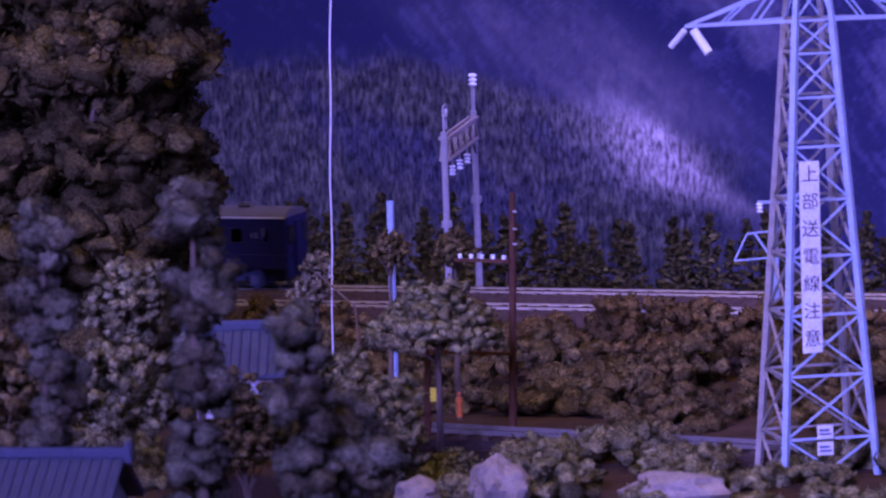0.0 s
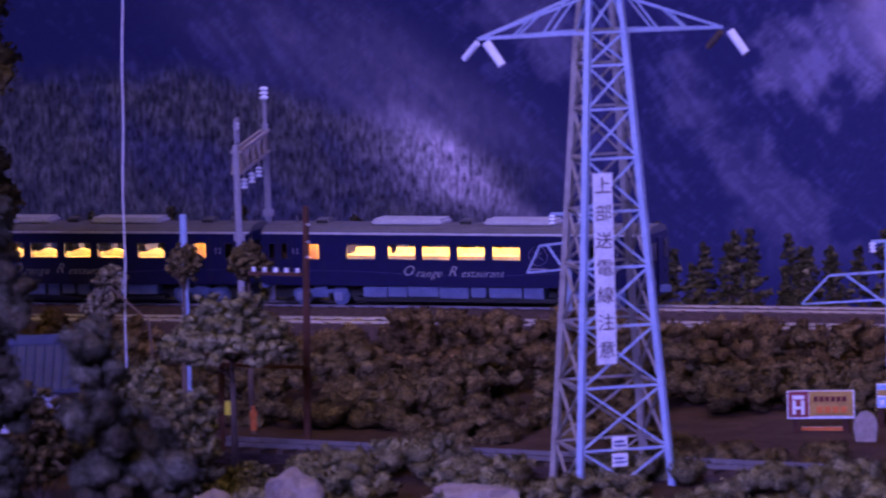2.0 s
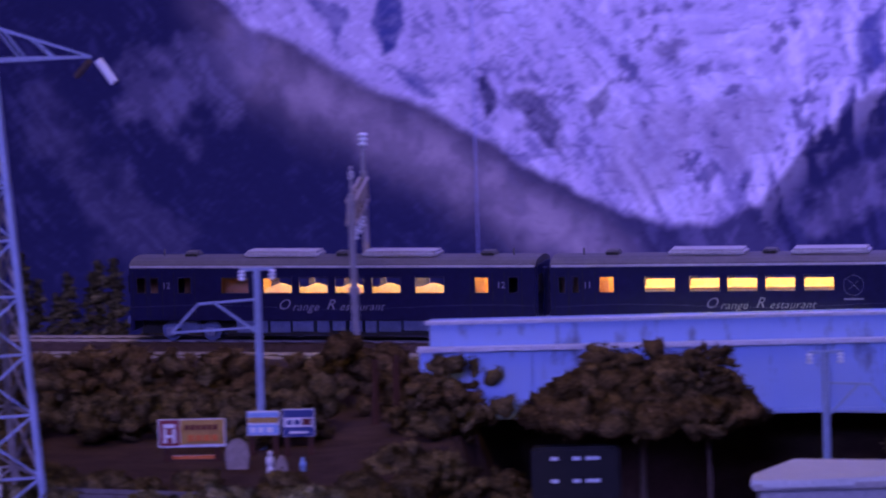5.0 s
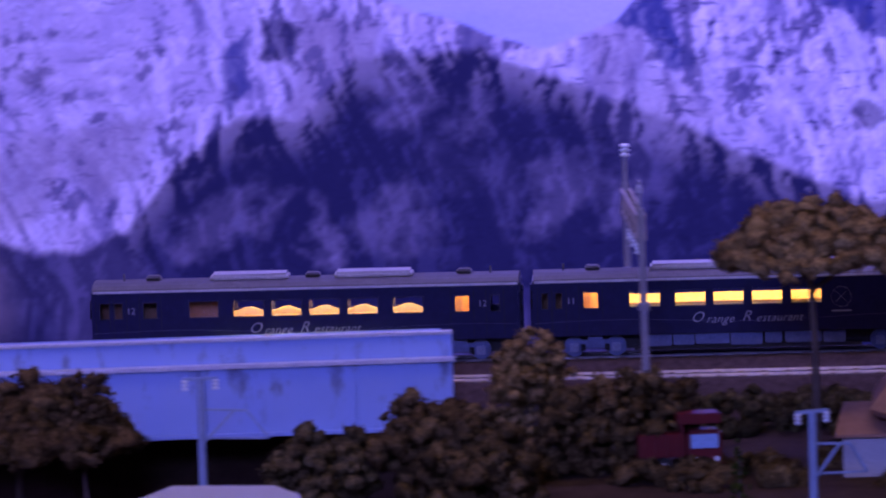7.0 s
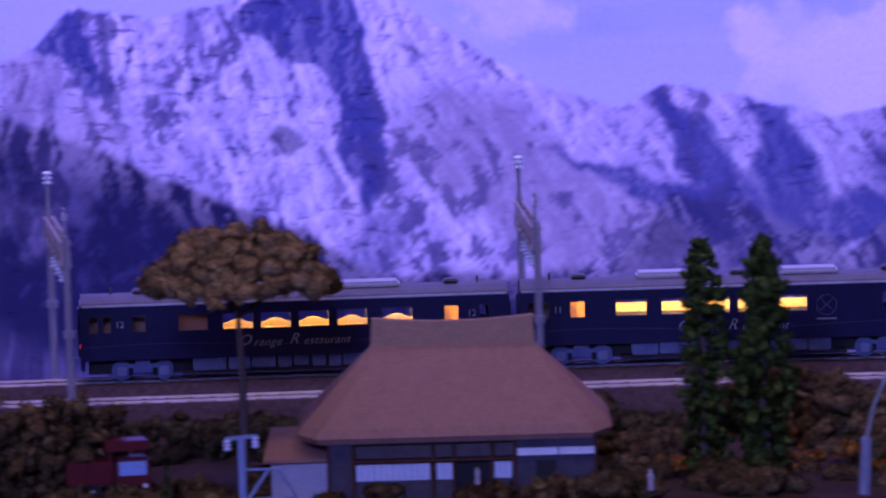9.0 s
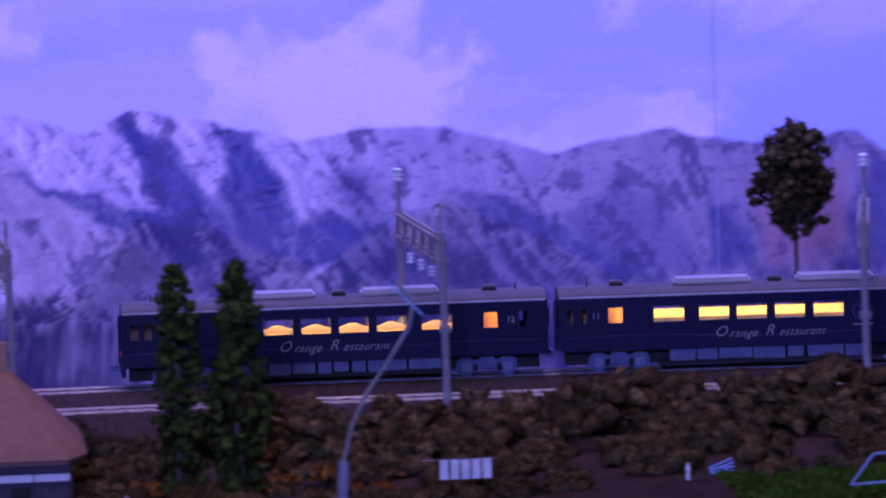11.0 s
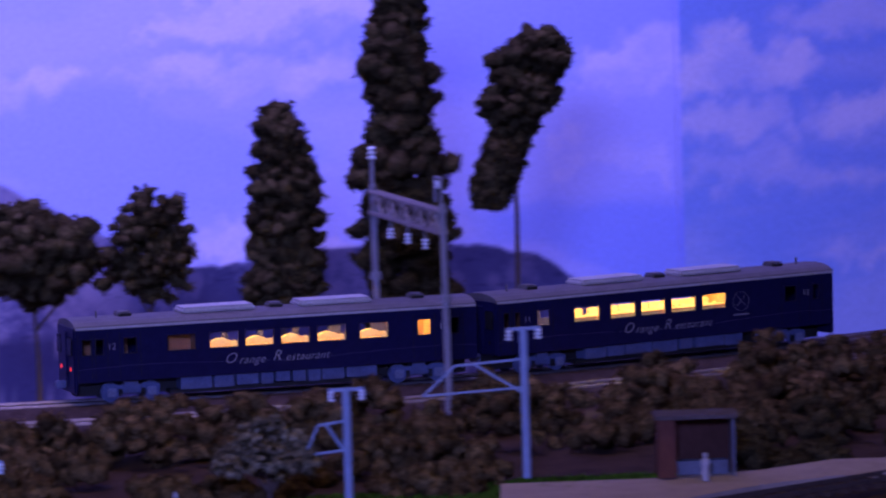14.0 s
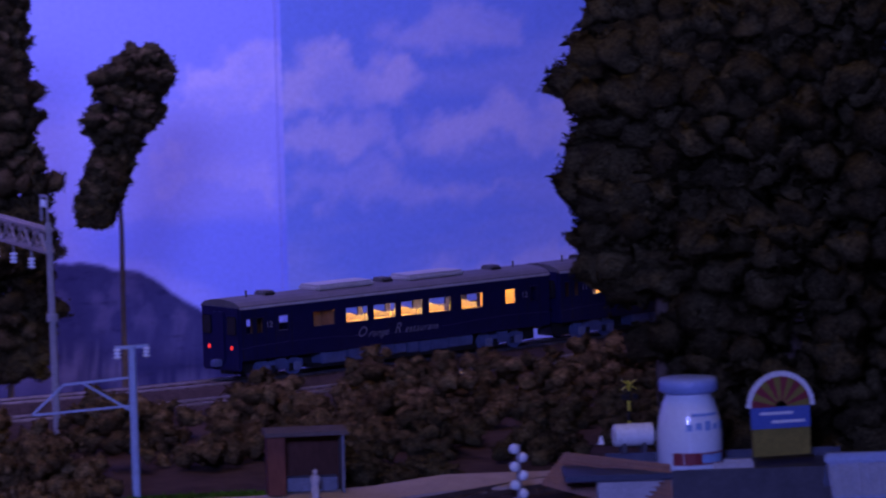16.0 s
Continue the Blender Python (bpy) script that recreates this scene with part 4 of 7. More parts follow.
    sky = lay(np.ones((*bx.shape, 3)) * (0.27, 0.42, 0.84), (0.80, 0.76, 0.90), puff)
    turn = radians(12)
    v = np.stack([1.2885 + bx * math.cos(turn), BACK_Y - 0.001 + bx * math.sin(turn), bz], -1).reshape(-1, 3)
    ny, nx = bx.shape
    i = np.arange((ny - 1) * (nx - 1))
    q = (i // (nx - 1)) * nx + i % (nx - 1)
    me = array_mesh("backdrop_sky", v, np.stack([q, q + 1, q + nx + 1, q + nx], 1), n.mat)
    at = me.attributes.new("print", "FLOAT_COLOR", "POINT")
    at.data.foreach_set("color", np.concatenate([np.clip(sky, 0, 1), np.zeros((*bx.shape, 1))], -1).astype(np.float32).ravel())
    tagged(new("backdrop_sky", me), "printed paper backdrop sheet with clouds in a blue sky", "backdrop", kind="structure")


build_backdrop()
for x in (-0.626, 0.662, 1.2845):
    tagged(part("backdrop_seam", boxm(x - 0.0004, x + 0.0001, BACK_Y - 0.0016, BACK_Y - 0.0012, 0.87, 1.6), "paper"), "thin raised edge where two backdrop sheets meet", "seam", kind="structure")

# ---- the room round the layout ----
for nm, b in (("wall_back", (-3.0, 3.2, 4.4, 4.5, 0, 3.1)), ("wall_front", (-3.0, 3.2, -2.1, -2.0, 0, 3.1)), ("wall_west", (-3.1, -3.0, -2.1, 4.5, 0, 3.1)), ("wall_east", (3.2, 3.3, -2.1, 4.5, 0, 3.1)),
              ("floor", (-3.1, 3.3, -2.1, 4.5, -0.1, 0)), ("ceiling", (-3.1, 3.3, -2.1, 4.5, 3.1, 3.2))):
    tagged(part(nm, boxm(*b), surface(nm, (0.22, 0.22, 0.23), (0.27, 0.27, 0.27), 4, 0.8, fine=60)), "plain grey room surface round the layout", nm.split("_")[0], kind="structure")
tagged(part("layout_table", boxm(-2.0, 2.1, 2.32, 4.36, 0.80, 0.84), M["timber"]), "plywood table top that carries the layout", "table", kind="structure")
for x in (-1.9, 2.0):
    for y in (2.4, 4.28):
        tagged(part("table_leg", boxm(x - 0.03, x + 0.03, y - 0.03, y + 0.03, 0, 0.80), M["timber"]), "square wooden leg under the layout", "table leg", kind="structure")
tagged(part("layout_skirt", boxm(-2.0, 2.1, 2.29, 2.315, 0.80, 0.93), M["timber"]), "plain wooden front board of the layout", "board", kind="structure")

# ---- the train ----
CAR_L, CAR_W = 0.232, 0.036


def window_hole_side(bm, y, thick, windows, x0, x1, z0, z1):
    """A side wall with openings (xa, xb, za, zb) that go through it."""
    xs = sorted({x0, x1, *[w[0] for w in windows], *[w[1] for w in windows]})
    zs = sorted({z0, z1, *[w[2] for w in windows], *[w[3] for w in windows]})
    for xa, xb in zip(xs, xs[1:]):
        for za, zb in zip(zs, zs[1:]):
            cx, cz = (xa + xb) / 2, (za + zb) / 2
            if any(w[0] < cx < w[1] and w[2] < cz < w[3] for w in windows):
                continue
            v = [bm.verts.new(p) for p in ((xa, y, za), (xb, y, za), (xb, y, zb), (xa, y, zb))]
            bm.faces.new(v)
    bmesh.ops.remove_doubles(bm, verts=bm.verts, dist=1e-6)
    geo = bmesh.ops.extrude_face_region(bm, geom=bm.faces[:])
    bmesh.ops.translate(bm, verts=[g for g in geo["geom"] if isinstance(g, bmesh.types.BMVert)], vec=(0, thick, 0))
    bmesh.ops.recalc_face_normals(bm, faces=bm.faces)
    return bm


def side_text(parent, text, x, y, z, size, material="letter", name="number", rot=90, slant=0.0, weight=0.0):
    cu = bpy.data.curves.new(name, "FONT")
    cu.body, cu.size, cu.align_x, cu.align_y, cu.extrude = text, size, "CENTER", "CENTER", 0.00005
    cu.shear, cu.offset, cu.space_character = slant, weight, 1.0 + 0.16 * slant
    tmp = new("tmp_text", cu)
    dg = bpy.context.evaluated_depsgraph_get()
    me = bpy.data.meshes.new_from_object(tmp.evaluated_get(dg))
    bpy.data.objects.remove(tmp)
    me.materials.clear()
    me.materials.append(M[material])
    ob = new(name, me)
    ob.parent = parent
    ob.matrix_local = pose(x, y, z, rot)
    return ob


M["axle"] = surface("axle", (0.16, 0.18, 0.28), (0.24, 0.26, 0.36), 160, 0.5, 0.1, 0.2, 700)


def bogie(parent, x):
    b = part("bogie", boxm(-0.0165, 0.0165, -0.0125, -0.0105, 0.0045, 0.0092, 0.0006), "under", parent)
    b.matrix_local = pose(x, 0, 0)
    part("side_frame", boxm(-0.0165, 0.0165, 0.0105, 0.0125, 0.0045, 0.0092, 0.0006), "under", b)
    part("bolster", boxm(-0.004, 0.004, -0.0128, 0.0128, 0.0062, 0.0115, 0.0005), "under", b)
    for wx in (-0.0115, 0.0115):
        bm = bmesh.new()
        for sy in (-0.0088, 0.0088):
            rod(bm, (wx, sy - 0.001, 0.0055), (wx, sy + 0.001, 0.0055), 0.0055, sides=20)
        rod(bm, (wx, -0.0088, 0.0055), (wx, 0.0088, 0.0055), 0.0012)
        part("wheelset", bm, "under", b)
        for sy in (-0.0132, 0.0132):
            part("axle_box", boxm(wx - 0.0025, wx + 0.0025, sy - 0.0008, sy + 0.0008, 0.003, 0.0078, 0.0004), "axle", b)
            bm = bmesh.new()
            for k in range(4):
                lathe(bm, [(0.0013, 0), (0.0013, 0.0006)], pose(wx + 0.005 * (1 if wx < 0 else -1), sy, 0.0035 + 0.001 * k), 8)
            part("coil_spring", bm, "black", b)
    return b


def railcar(label, lit, dark_windows, doors, emblem_x, number, numbers_x, curtains, tail, room):
    """One diesel railcar; x runs forward along the car from -L/2, its rail level at z=0."""
    car = empty("railcar", Matrix(), label, "railcar", "railcars of the train")
    L, W = CAR_L / 2, CAR_W / 2
    wz0, wz1 = 0.0271, 0.0363
    wins = [(a - L, b - L, wz0, wz1) for a, b in lit + dark_windows + doors]
    body = part("body", window_hole_side(bmesh.new(), -W, 0.0012, wins, -L, L, 0.0122, 0.042), "car_blue", car)
    part("far_side", window_hole_side(bmesh.new(), W - 0.0012, 0.0012, wins, -L, L, 0.0122, 0.042), "car_blue", car)
    for sx, nm in ((-1, "rear_end"), (1, "front_end")):
        bm = bmesh.new()
        box(bm, sx * L - 0.0012, sx * L + 0.0012, -W + 0.0005, W - 0.0005, 0.0060 if (sx < 0) == tail else 0.0122, 0.0436, 0.001)
        end = part(nm, bm, "car_blue", car)
        e = sx * (L + 0.0016)
        part("gangway_door", boxm(e - 0.0008, e + 0.0008, -0.005, 0.005, 0.0125, 0.040, 0.0005), "car_blue", end)
        for sy in (-0.0115, 0.0115):
            part("cab_window", boxm(e - 0.0006, e + 0.0002 * sx + 0.0004, sy - 0.0042, sy + 0.0042, 0.027, 0.0375, 0.0004), "window_dark", end)
            part("lamp_lens", rodm((e - 0.0018 * sx, sy * 0.9, 0.0195), (e - 0.0002 * sx, sy * 0.9, 0.0195), 0.0011, sides=12), "lamp_red" if tail and sx < 0 else "window_dark", end)
        part("coupler", boxm(min(e, e + sx * 0.006), max(e, e + sx * 0.006), -0.0022, 0.0022, 0.0085, 0.0125, 0.0006), "under", end)
    # roof: a shallow vault with gutters
    bm = bmesh.new()
    prof = [(-W - 0.0002, 0.0418), (-W + 0.0006, 0.0436), (-W + 0.0040, 0.0453), (-W + 0.0095, 0.0464), (0, 0.0469)]
    prof += [(-a, b) for a, b in prof[-2::-1]]
    ends = [[bm.verts.new((x, a, b)) for a, b in prof] for x in (-L - 0.0006, L + 0.0006)]
    for i in range(len(prof) - 1):
        bm.faces.new((ends[0][i], ends[1][i], ends[1][i + 1], ends[0][i + 1]))
    for e in ends:
        bm.faces.new(e)
    bmesh.ops.recalc_face_normals(bm, faces=bm.faces)
    roof = part("roof", bm, "car_roof", car)
    for sy in (-1, 1):
        part("gutter", boxm(-L, L, sy * (W + 0.0004) - 0.0004, sy * (W + 0.0004) + 0.0004, 0.0416, 0.0427), "silver", car, "pale gutter line")
    for cx in (-0.031, 0.037):
        part("air_conditioner", boxm(cx - 0.0215, cx + 0.0215, -0.0095, 0.0095, 0.0455, 0.0497, 0.0014), "aircon", roof, "pale roof air conditioner")
    for cx in (-0.084, 0.0035, 0.0865):
        v = part("ventilator", boxm(cx - 0.0042, cx + 0.0042, -0.005, 0.005, 0.046, 0.0492, 0.0009), "car_roof", roof)
        part("louvre", boxm(cx - 0.0034, cx + 0.0034, -0.0053, -0.0049, 0.0466, 0.0482), "black", v)
    for cx in (-0.100, 0.101):
        part("horn", rodm((cx, -0.003, 0.046), (cx, -0.003, 0.0505), 0.0006), "car_roof", roof)
    # underframe
    part("floor_pan", boxm(-L + 0.001, L - 0.001, -W + 0.001, W - 0.001, 0.0118, 0.0140), "black", car)
    rng = np.random.default_rng(len(lit) + number)
    x = -0.056
    while x < 0.054:
        w = rng.uniform(0.007, 0.02)
        part("equipment_box", boxm(x, min(x + w, 0.058), -W + 0.002, W - 0.002, 0.0048 + rng.uniform(0, 0.0012), 0.0118, 0.0005), "under", car)
        x += w + rng.uniform(0.0006, 0.002)
    # Black block added to darken the shaded gap beneath the car.
    part("underfloor_shade", boxm(-L + 0.003, L - 0.003, -0.0062, 0.0062, 0.0035, 0.0119), "black", car)
    part("side_sill", boxm(-0.062, 0.062, -W + 0.004, W - 0.004, 0.003, 0.0052), "black", car)
    bogie(car, -0.0835)
    bogie(car, 0.0835)
    # inside
    part("interior_floor", boxm(-L + 0.002, L - 0.002, -W + 0.0015, W - 0.0015, 0.0205, 0.0215), "wood_in", car)
    part("ceiling_panel", boxm(-L + 0.002, L - 0.002, -W + 0.0015, W - 0.0015, 0.0405, 0.0412), "interior", car)
    x0, x1 = room[0] - L, room[1] - L
    part("ceiling_lights", boxm(x0 + 0.002, x1 - 0.002, -W + 0.002, 0.003, 0.0394, 0.0403), "lamp_warm", car, "warm ceiling strip lights")
    for x in (x0, x1):
        part("partition", boxm(x - 0.0005, x + 0.0005, -W + (0.0015 if not curtains or x > 0 else 0.0045), W - 0.0015, 0.0215, 0.0405), "wood_in", car)
    for a, b in dark_windows:
        part("pantry_wall", boxm(a - L - 0.003, b - L + 0.001, -0.004, -0.003, 0.0215, 0.0405), "wood_in", car)
        part("pantry_end", boxm(a - L - 0.004, a - L - 0.003, -W + 0.0015, -0.003, 0.0215, 0.0405), "wood_in", car)
    for a, b in doors:
        if not (room[0] < a and b < room[1]) and (a + b) / 2 < 0.5 * CAR_L:
            part("vestibule_wall", boxm(a - L - 0.0025, b - L + 0.0005, 0.004, 0.005, 0.0215, 0.0405), "wood_in", car)
        if room[0] < a and b < room[1]:
            part("vestibule_wall", boxm(a - L - 0.002, b - L + 0.002, 0.001, 0.002, 0.0215, 0.0405), "wood_in", car)
            # Added panel behind the door window, half its width, to dim the glow.
            part("glow_blocker", boxm(a - L - 0.001, a - L + 0.0044, -0.010, -0.009, 0.0215, 0.0405), "wood_in", car)
    for a, b in lit:
        c = (a + b) / 2 - L
        if curtains:
            # scalloped seat back with a raised middle
            bm = bmesh.new()
            n = 16
            top = [(c + (b - a) * 0.56 * (2 * i / n - 1), 0.0305 + 0.0013 * math.cos(math.pi * (2 * i / n - 1)) + (0.0005 if abs(2 * i / n - 1) > 0.8 else 0)) for i in range(n + 1)]
            vs = [bm.verts.new((px, -W + 0.0075, pz)) for px, pz in top] + [bm.verts.new((px, -W + 0.0075, 0.0215)) for px, _ in top[::-1]]
            f = bm.faces.new(vs)
            geo = bmesh.ops.extrude_face_region(bm, geom=[f])
            bmesh.ops.translate(bm, verts=[g for g in geo["geom"] if isinstance(g, bmesh.types.BMVert)], vec=(0, 0.0016, 0))
            bmesh.ops.recalc_face_normals(bm, faces=bm.faces)
            part("seat_back", bm, "cloth_in", car, "cream scalloped bench back")
            part("table", boxm(c - 0.006, c + 0.006, -W + 0.0018, -W + 0.0062, 0.0270, 0.0276, 0.0002), "wood_in", car)
        else:
            part("counter", boxm(c - 0.0108, c + 0.0108, -W + 0.004, -W + 0.009, 0.0215, 0.0296, 0.0004), "cloth_in", car)
            part("counter_rail", boxm(c - 0.0108, c + 0.0108, -W + 0.0030, -W + 0.0038, 0.0284, 0.0290), "wood_in", car)
            part("seat_back", boxm(c - 0.0108, c + 0.0108, 0.002, 0.004, 0.0215, 0.0322, 0.0007), "interior", car)
            for k in (-0.006, -0.001, 0.005):
                part("tableware", boxm(c + k - 0.0009, c + k + 0.0009, -W + 0.006, -W + 0.0078, 0.0296, 0.0308, 0.0003), "cloth_in", car)
    # window frames and panes
    glass = M["glass"]
    for a, b, z0, z1 in wins:
        w = part("window", window_hole_side(bmesh.new(), -W - 0.0003, 0.0009, [(a + 0.0005, b - 0.0005, z0 + 0.0005, z1 - 0.0005)], a, b, z0, z1), "window_frame", car)
        pane = part("pane", boxm(a + 0.0004, b - 0.0004, -W + 0.0004, -W + 0.0007, z0 + 0.0004, z1 - 0.0004), glass, w)
        pane.visible_shadow = False
    for a, b in doors:
        part("door_seam", boxm(a - L - 0.0022, a - L - 0.0019, -W - 0.00012, -W + 0.0004, 0.0140, 0.0392), "black", car)
        part("door_seam", boxm(b - L + 0.0019, b - L + 0.0022, -W - 0.00012, -W + 0.0004, 0.0140, 0.0392), "black", car)
    for nx in numbers_x:
        side_text(car, str(number), nx - L, -W - 0.00012, 0.0315, 0.0050)
    x0 = 0.0850 - L
    for word, dx, dz, size in (("O", 0.0030, 0.0196, 0.0086), ("range", 0.0156, 0.0184, 0.0068), ("R", 0.0300, 0.0196, 0.0086), ("estaurant", 0.0478, 0.0185, 0.0066)):
        side_text(car, word, x0 + dx, -W - 0.00012, dz + 0.0012, size * 0.95, "letter", "lettering", 90, 0.42, -0.00005)
    if emblem_x:
        bm = bmesh.new()
        for i in range(28):
            a0, a1 = 2 * math.pi * i / 28, 2 * math.pi * (i + 1) / 28
            bar(bm, (emblem_x - L + 0.0055 * math.cos(a0), -W - 0.00012, 0.0302 + 0.0055 * math.sin(a0)), (emblem_x - L + 0.0055 * math.cos(a1), -W - 0.00012, 0.0302 + 0.0055 * math.sin(a1)), 0.0003, 0.0001)
        for s in (-1, 1):
            bar(bm, (emblem_x - L - 0.003 * s, -W - 0.00012, 0.0275), (emblem_x - L + 0.003 * s, -W - 0.00012, 0.0333), 0.0005, 0.0001)
        box(bm, emblem_x - L - 0.0055, emblem_x - L + 0.0055, -W - 0.0002, -W - 0.0001, 0.0222, 0.0230)
        part("emblem", bm, "letter", car, "silver ring with crossed strokes")
    # thin wavy line along the lower side
    bm = bmesh.new()
    for i in range(40):
        f0, f1 = i / 40, (i + 1) / 40
        bar(bm, (-L + f0 * 2 * L, -W - 0.0001, 0.0195 + 0.0012 * math.sin(f0 * 9)), (-L + f1 * 2 * L, -W - 0.0001, 0.0195 + 0.0012 * math.sin(f1 * 9)), 0.00016, 0.0001)
    part("side_line", bm, "car_line", car)
    return car


M["car_line"] = surface("car_line", (0.08, 0.08, 0.18), (0.1, 0.1, 0.2), 100, 0.4)
M["window_frame"] = surface("window_frame", (0.020, 0.018, 0.040), (0.034, 0.030, 0.050), 300, 0.30, 0.4, 0.0)
_g = Nodes("car_glass")
_g.bsdf.inputs["Transmission Weight"].default_value = 1.0
_g.bsdf.inputs["Roughness"].default_value = 0.02
_g.bsdf.inputs["IOR"].default_value = 1.08
M["glass"] = _g.mat

U = 0.232 / 740
car12 = railcar("dark blue model railcar with lit scalloped bench windows and silver script", [((a - 184.5) * U, (b - 184.5) * U) for a, b in ((428, 483), (494, 549), (560, 615), (627, 682), (705.5, 761))],
                [((351 - 184.5) * U, (403.5 - 184.5) * U)], [((a - 184.5) * U, (b - 184.5) * U) for a, b in ((195, 213), (220, 236), (271, 296), (814, 841), (876, 894))], 0, 12, ((250 - 184.5) * U, (863 - 184.5) * U), True, True, ((412 - 184.5) * U, (848 - 184.5) * U))
car11 = railcar("dark blue model railcar with lit dining counter and ring emblem", [((a - 954.6) * U, (b - 954.6) * U) for a, b in ((1118, 1174), (1197.6, 1253), (1264, 1319), (1331, 1386), (1399, 1454))],
                [], [((a - 954.6) * U, (b - 954.6) * U) for a, b in ((966, 979), (990, 1003), (1038, 1066), (1585, 1612), (1648, 1664))], (1487 - 954.6) * U, 11, ((1018 - 954.6) * U, (1634 - 954.6) * U), False, False, ((1030 - 954.6) * U, (1470 - 954.6) * U))

# ---- overhead line ----
def insulator(parent, p, axis=(0, 0, 1), r=0.0019, n=3):
    m = Matrix.Translation(p) @ Vector(axis).to_track_quat("Z", "Y").to_matrix().to_4x4()
    prof = []
    for k in range(n):
        prof += [(r * 0.5, k * r), (r, k * r + r * 0.3), (r, k * r + r * 0.6), (r * 0.5, k * r + r * 0.9)]
    return part("insulator", lathe(bmesh.new(), prof, m, 12), "porcelain", parent, "white porcelain insulator")


M["truss"] = surface("truss", (0.26, 0.23, 0.22), (0.38, 0.33, 0.32), 130, 0.65, 0.0, 0.3, 800)


def gantry(s, label, turn=0.0, lift=0.0, forward=0.0):
    """A portal over both tracks: two posts, a lattice beam, hangers with insulators."""
    a, h = on_track(s, near_off(s) - 0.030)
    b, _ = on_track(s, 0.032)
    thing = empty("catenary_gantry", Matrix.Translation((a.x + forward, a.y, 0.975 + lift)) @ Matrix.Rotation(h + radians(turn), 4, "Z"), label, "catenary gantry", "catenary gantries")
    w = (b - a).length
    top = 0.112
    for y, z1, r in ((0, 0.130, 0.0021), (w, 0.128, 0.0021)):
        post = part("post", rodm((0, y, 0), (-0.001, y, top + 0.004), r, r * 0.85, 10), "pole", thing)
        part("collar", rodm((-0.0005, y, 0.062), (-0.0005, y, 0.066), r * 1.5, sides=10), "pole", post)
        if y:
            part("post_extension", rodm((-0.001, y, top), (-0.001, y, z1 + 0.004), 0.0012), "pole", post)
            insulator(post, (-0.001, y, z1 + 0.002), r=0.0026)
        else:
            bm = bmesh.new()
            for dy in (0.001, 0.013):
                bar(bm, (-0.001, dy, top + 0.004), (-0.001, dy, z1), 0.0011, 0.0011)
            bar(bm, (-0.001, 0.001, z1), (-0.001, 0.013, z1), 0.0011, 0.0011)
            fr = part("upper_frame", bm, "pole", post)
            for dy in (0.004, 0.010):
                insulator(fr, (-0.001, dy, z1 - 0.006), r=0.0014)
        bm = bmesh.new()
        sgn = 1 if y == 0 else -1
        bar(bm, (0, y, top - 0.022), (-0.001, y + sgn * 0.014, top - 0.003), 0.0013, 0.0013)
        part("knee_brace", bm, "pole", post)
    for x in (-0.0032, 0.0012):
        for z in (top, top - 0.012):
            part("chord", bar(bmesh.new(), (x, 0, z), (x, w, z), 0.0016, 0.0016), "truss", thing)
        n = 10
        for i in range(n):
            y0, y1 = w * i / n, w * (i + 1) / n
            z0, z1 = (top, top - 0.012) if i % 2 else (top - 0.012, top)
            part("lattice_bar", bar(bmesh.new(), (x, y0, z0), (x, y1, z1), 0.0012, 0.0012), "truss", thing)
    for i in range(6):
        y0 = w * (i + 0.5) / 6
        part("tie_bar", bar(bmesh.new(), (-0.0032, y0, top), (0.0012, y0, top), 0.0011, 0.0011), "truss", thing)
    for y in (0.25, 0.5, 0.75):
        hang = part("hanger", rodm((-0.001, w * y, top - 0.011), (-0.001, w * y, top - 0.018), 0.0006), "pole", thing)
        insulator(hang, (-0.001, w * y, top - 0.024), r=0.0021)
    return thing


for s, turn, lift, forward in ((1.1937, 13.0, 0.010, 0.0), (1.6343, 13.5, 0.0, 0.0), (2.1110, 2, 0.0, 0.0), (2.3645, 0, 0.0, 0.0), (2.6041, 5.5, 0.0, 0.0), (2.8359, -4.2, 0.0, 0.0), (3.1027, -4.5, 0.018, 0.003)):
    gantry(s, "pale grey lattice catenary gantry spanning both tracks", turn, lift, forward)


def bracket_pole(x, y, z, top, arm_side, yaw, label, r=0.0022, arm_low=0.016, crossbar=True, arm=0.045):
    """A single catenary mast with a crossbar of two insulators and a triangular bracket arm."""
    h = top - z
    thing = empty("catenary_mast", pose(x, y, z, 0, 0, yaw), label, "catenary mast", "catenary masts")
    part("post", rodm((0, 0, 0), (0, 0, h), r, r * 0.9, 10), "mast", thing)
    if crossbar:
        cb = part("crossbar", boxm(-0.0088, 0.0088, -0.0008, 0.0008, h - 0.0012, h + 0.0004), "mast", thing)
        for sx in (-0.0078, 0.0078):
            insulator(cb, (sx, 0, h - 0.0062), r=0.0019)
    if arm:
        bm = bmesh.new()
        k = arm_side
        z0 = h - arm_low
        tip = (k * arm, 0, z0 - 0.016)
        bar(bm, (0, 0, z0), (k * arm * 0.68, 0, z0 - 0.0015), 0.0011, 0.0011)
        bar(bm, (k * arm * 0.68, 0, z0 - 0.0015), tip, 0.0010, 0.0010)
        bar(bm, tip, (0, 0, z0 - 0.0145), 0.0010, 0.0010)
        bar(bm, (k * arm * 0.5, 0, z0 - 0.001), (0, 0, z0 - 0.018), 0.0012, 0.0012)
        part("bracket_arm", bm, "mast", thing)
    return thing


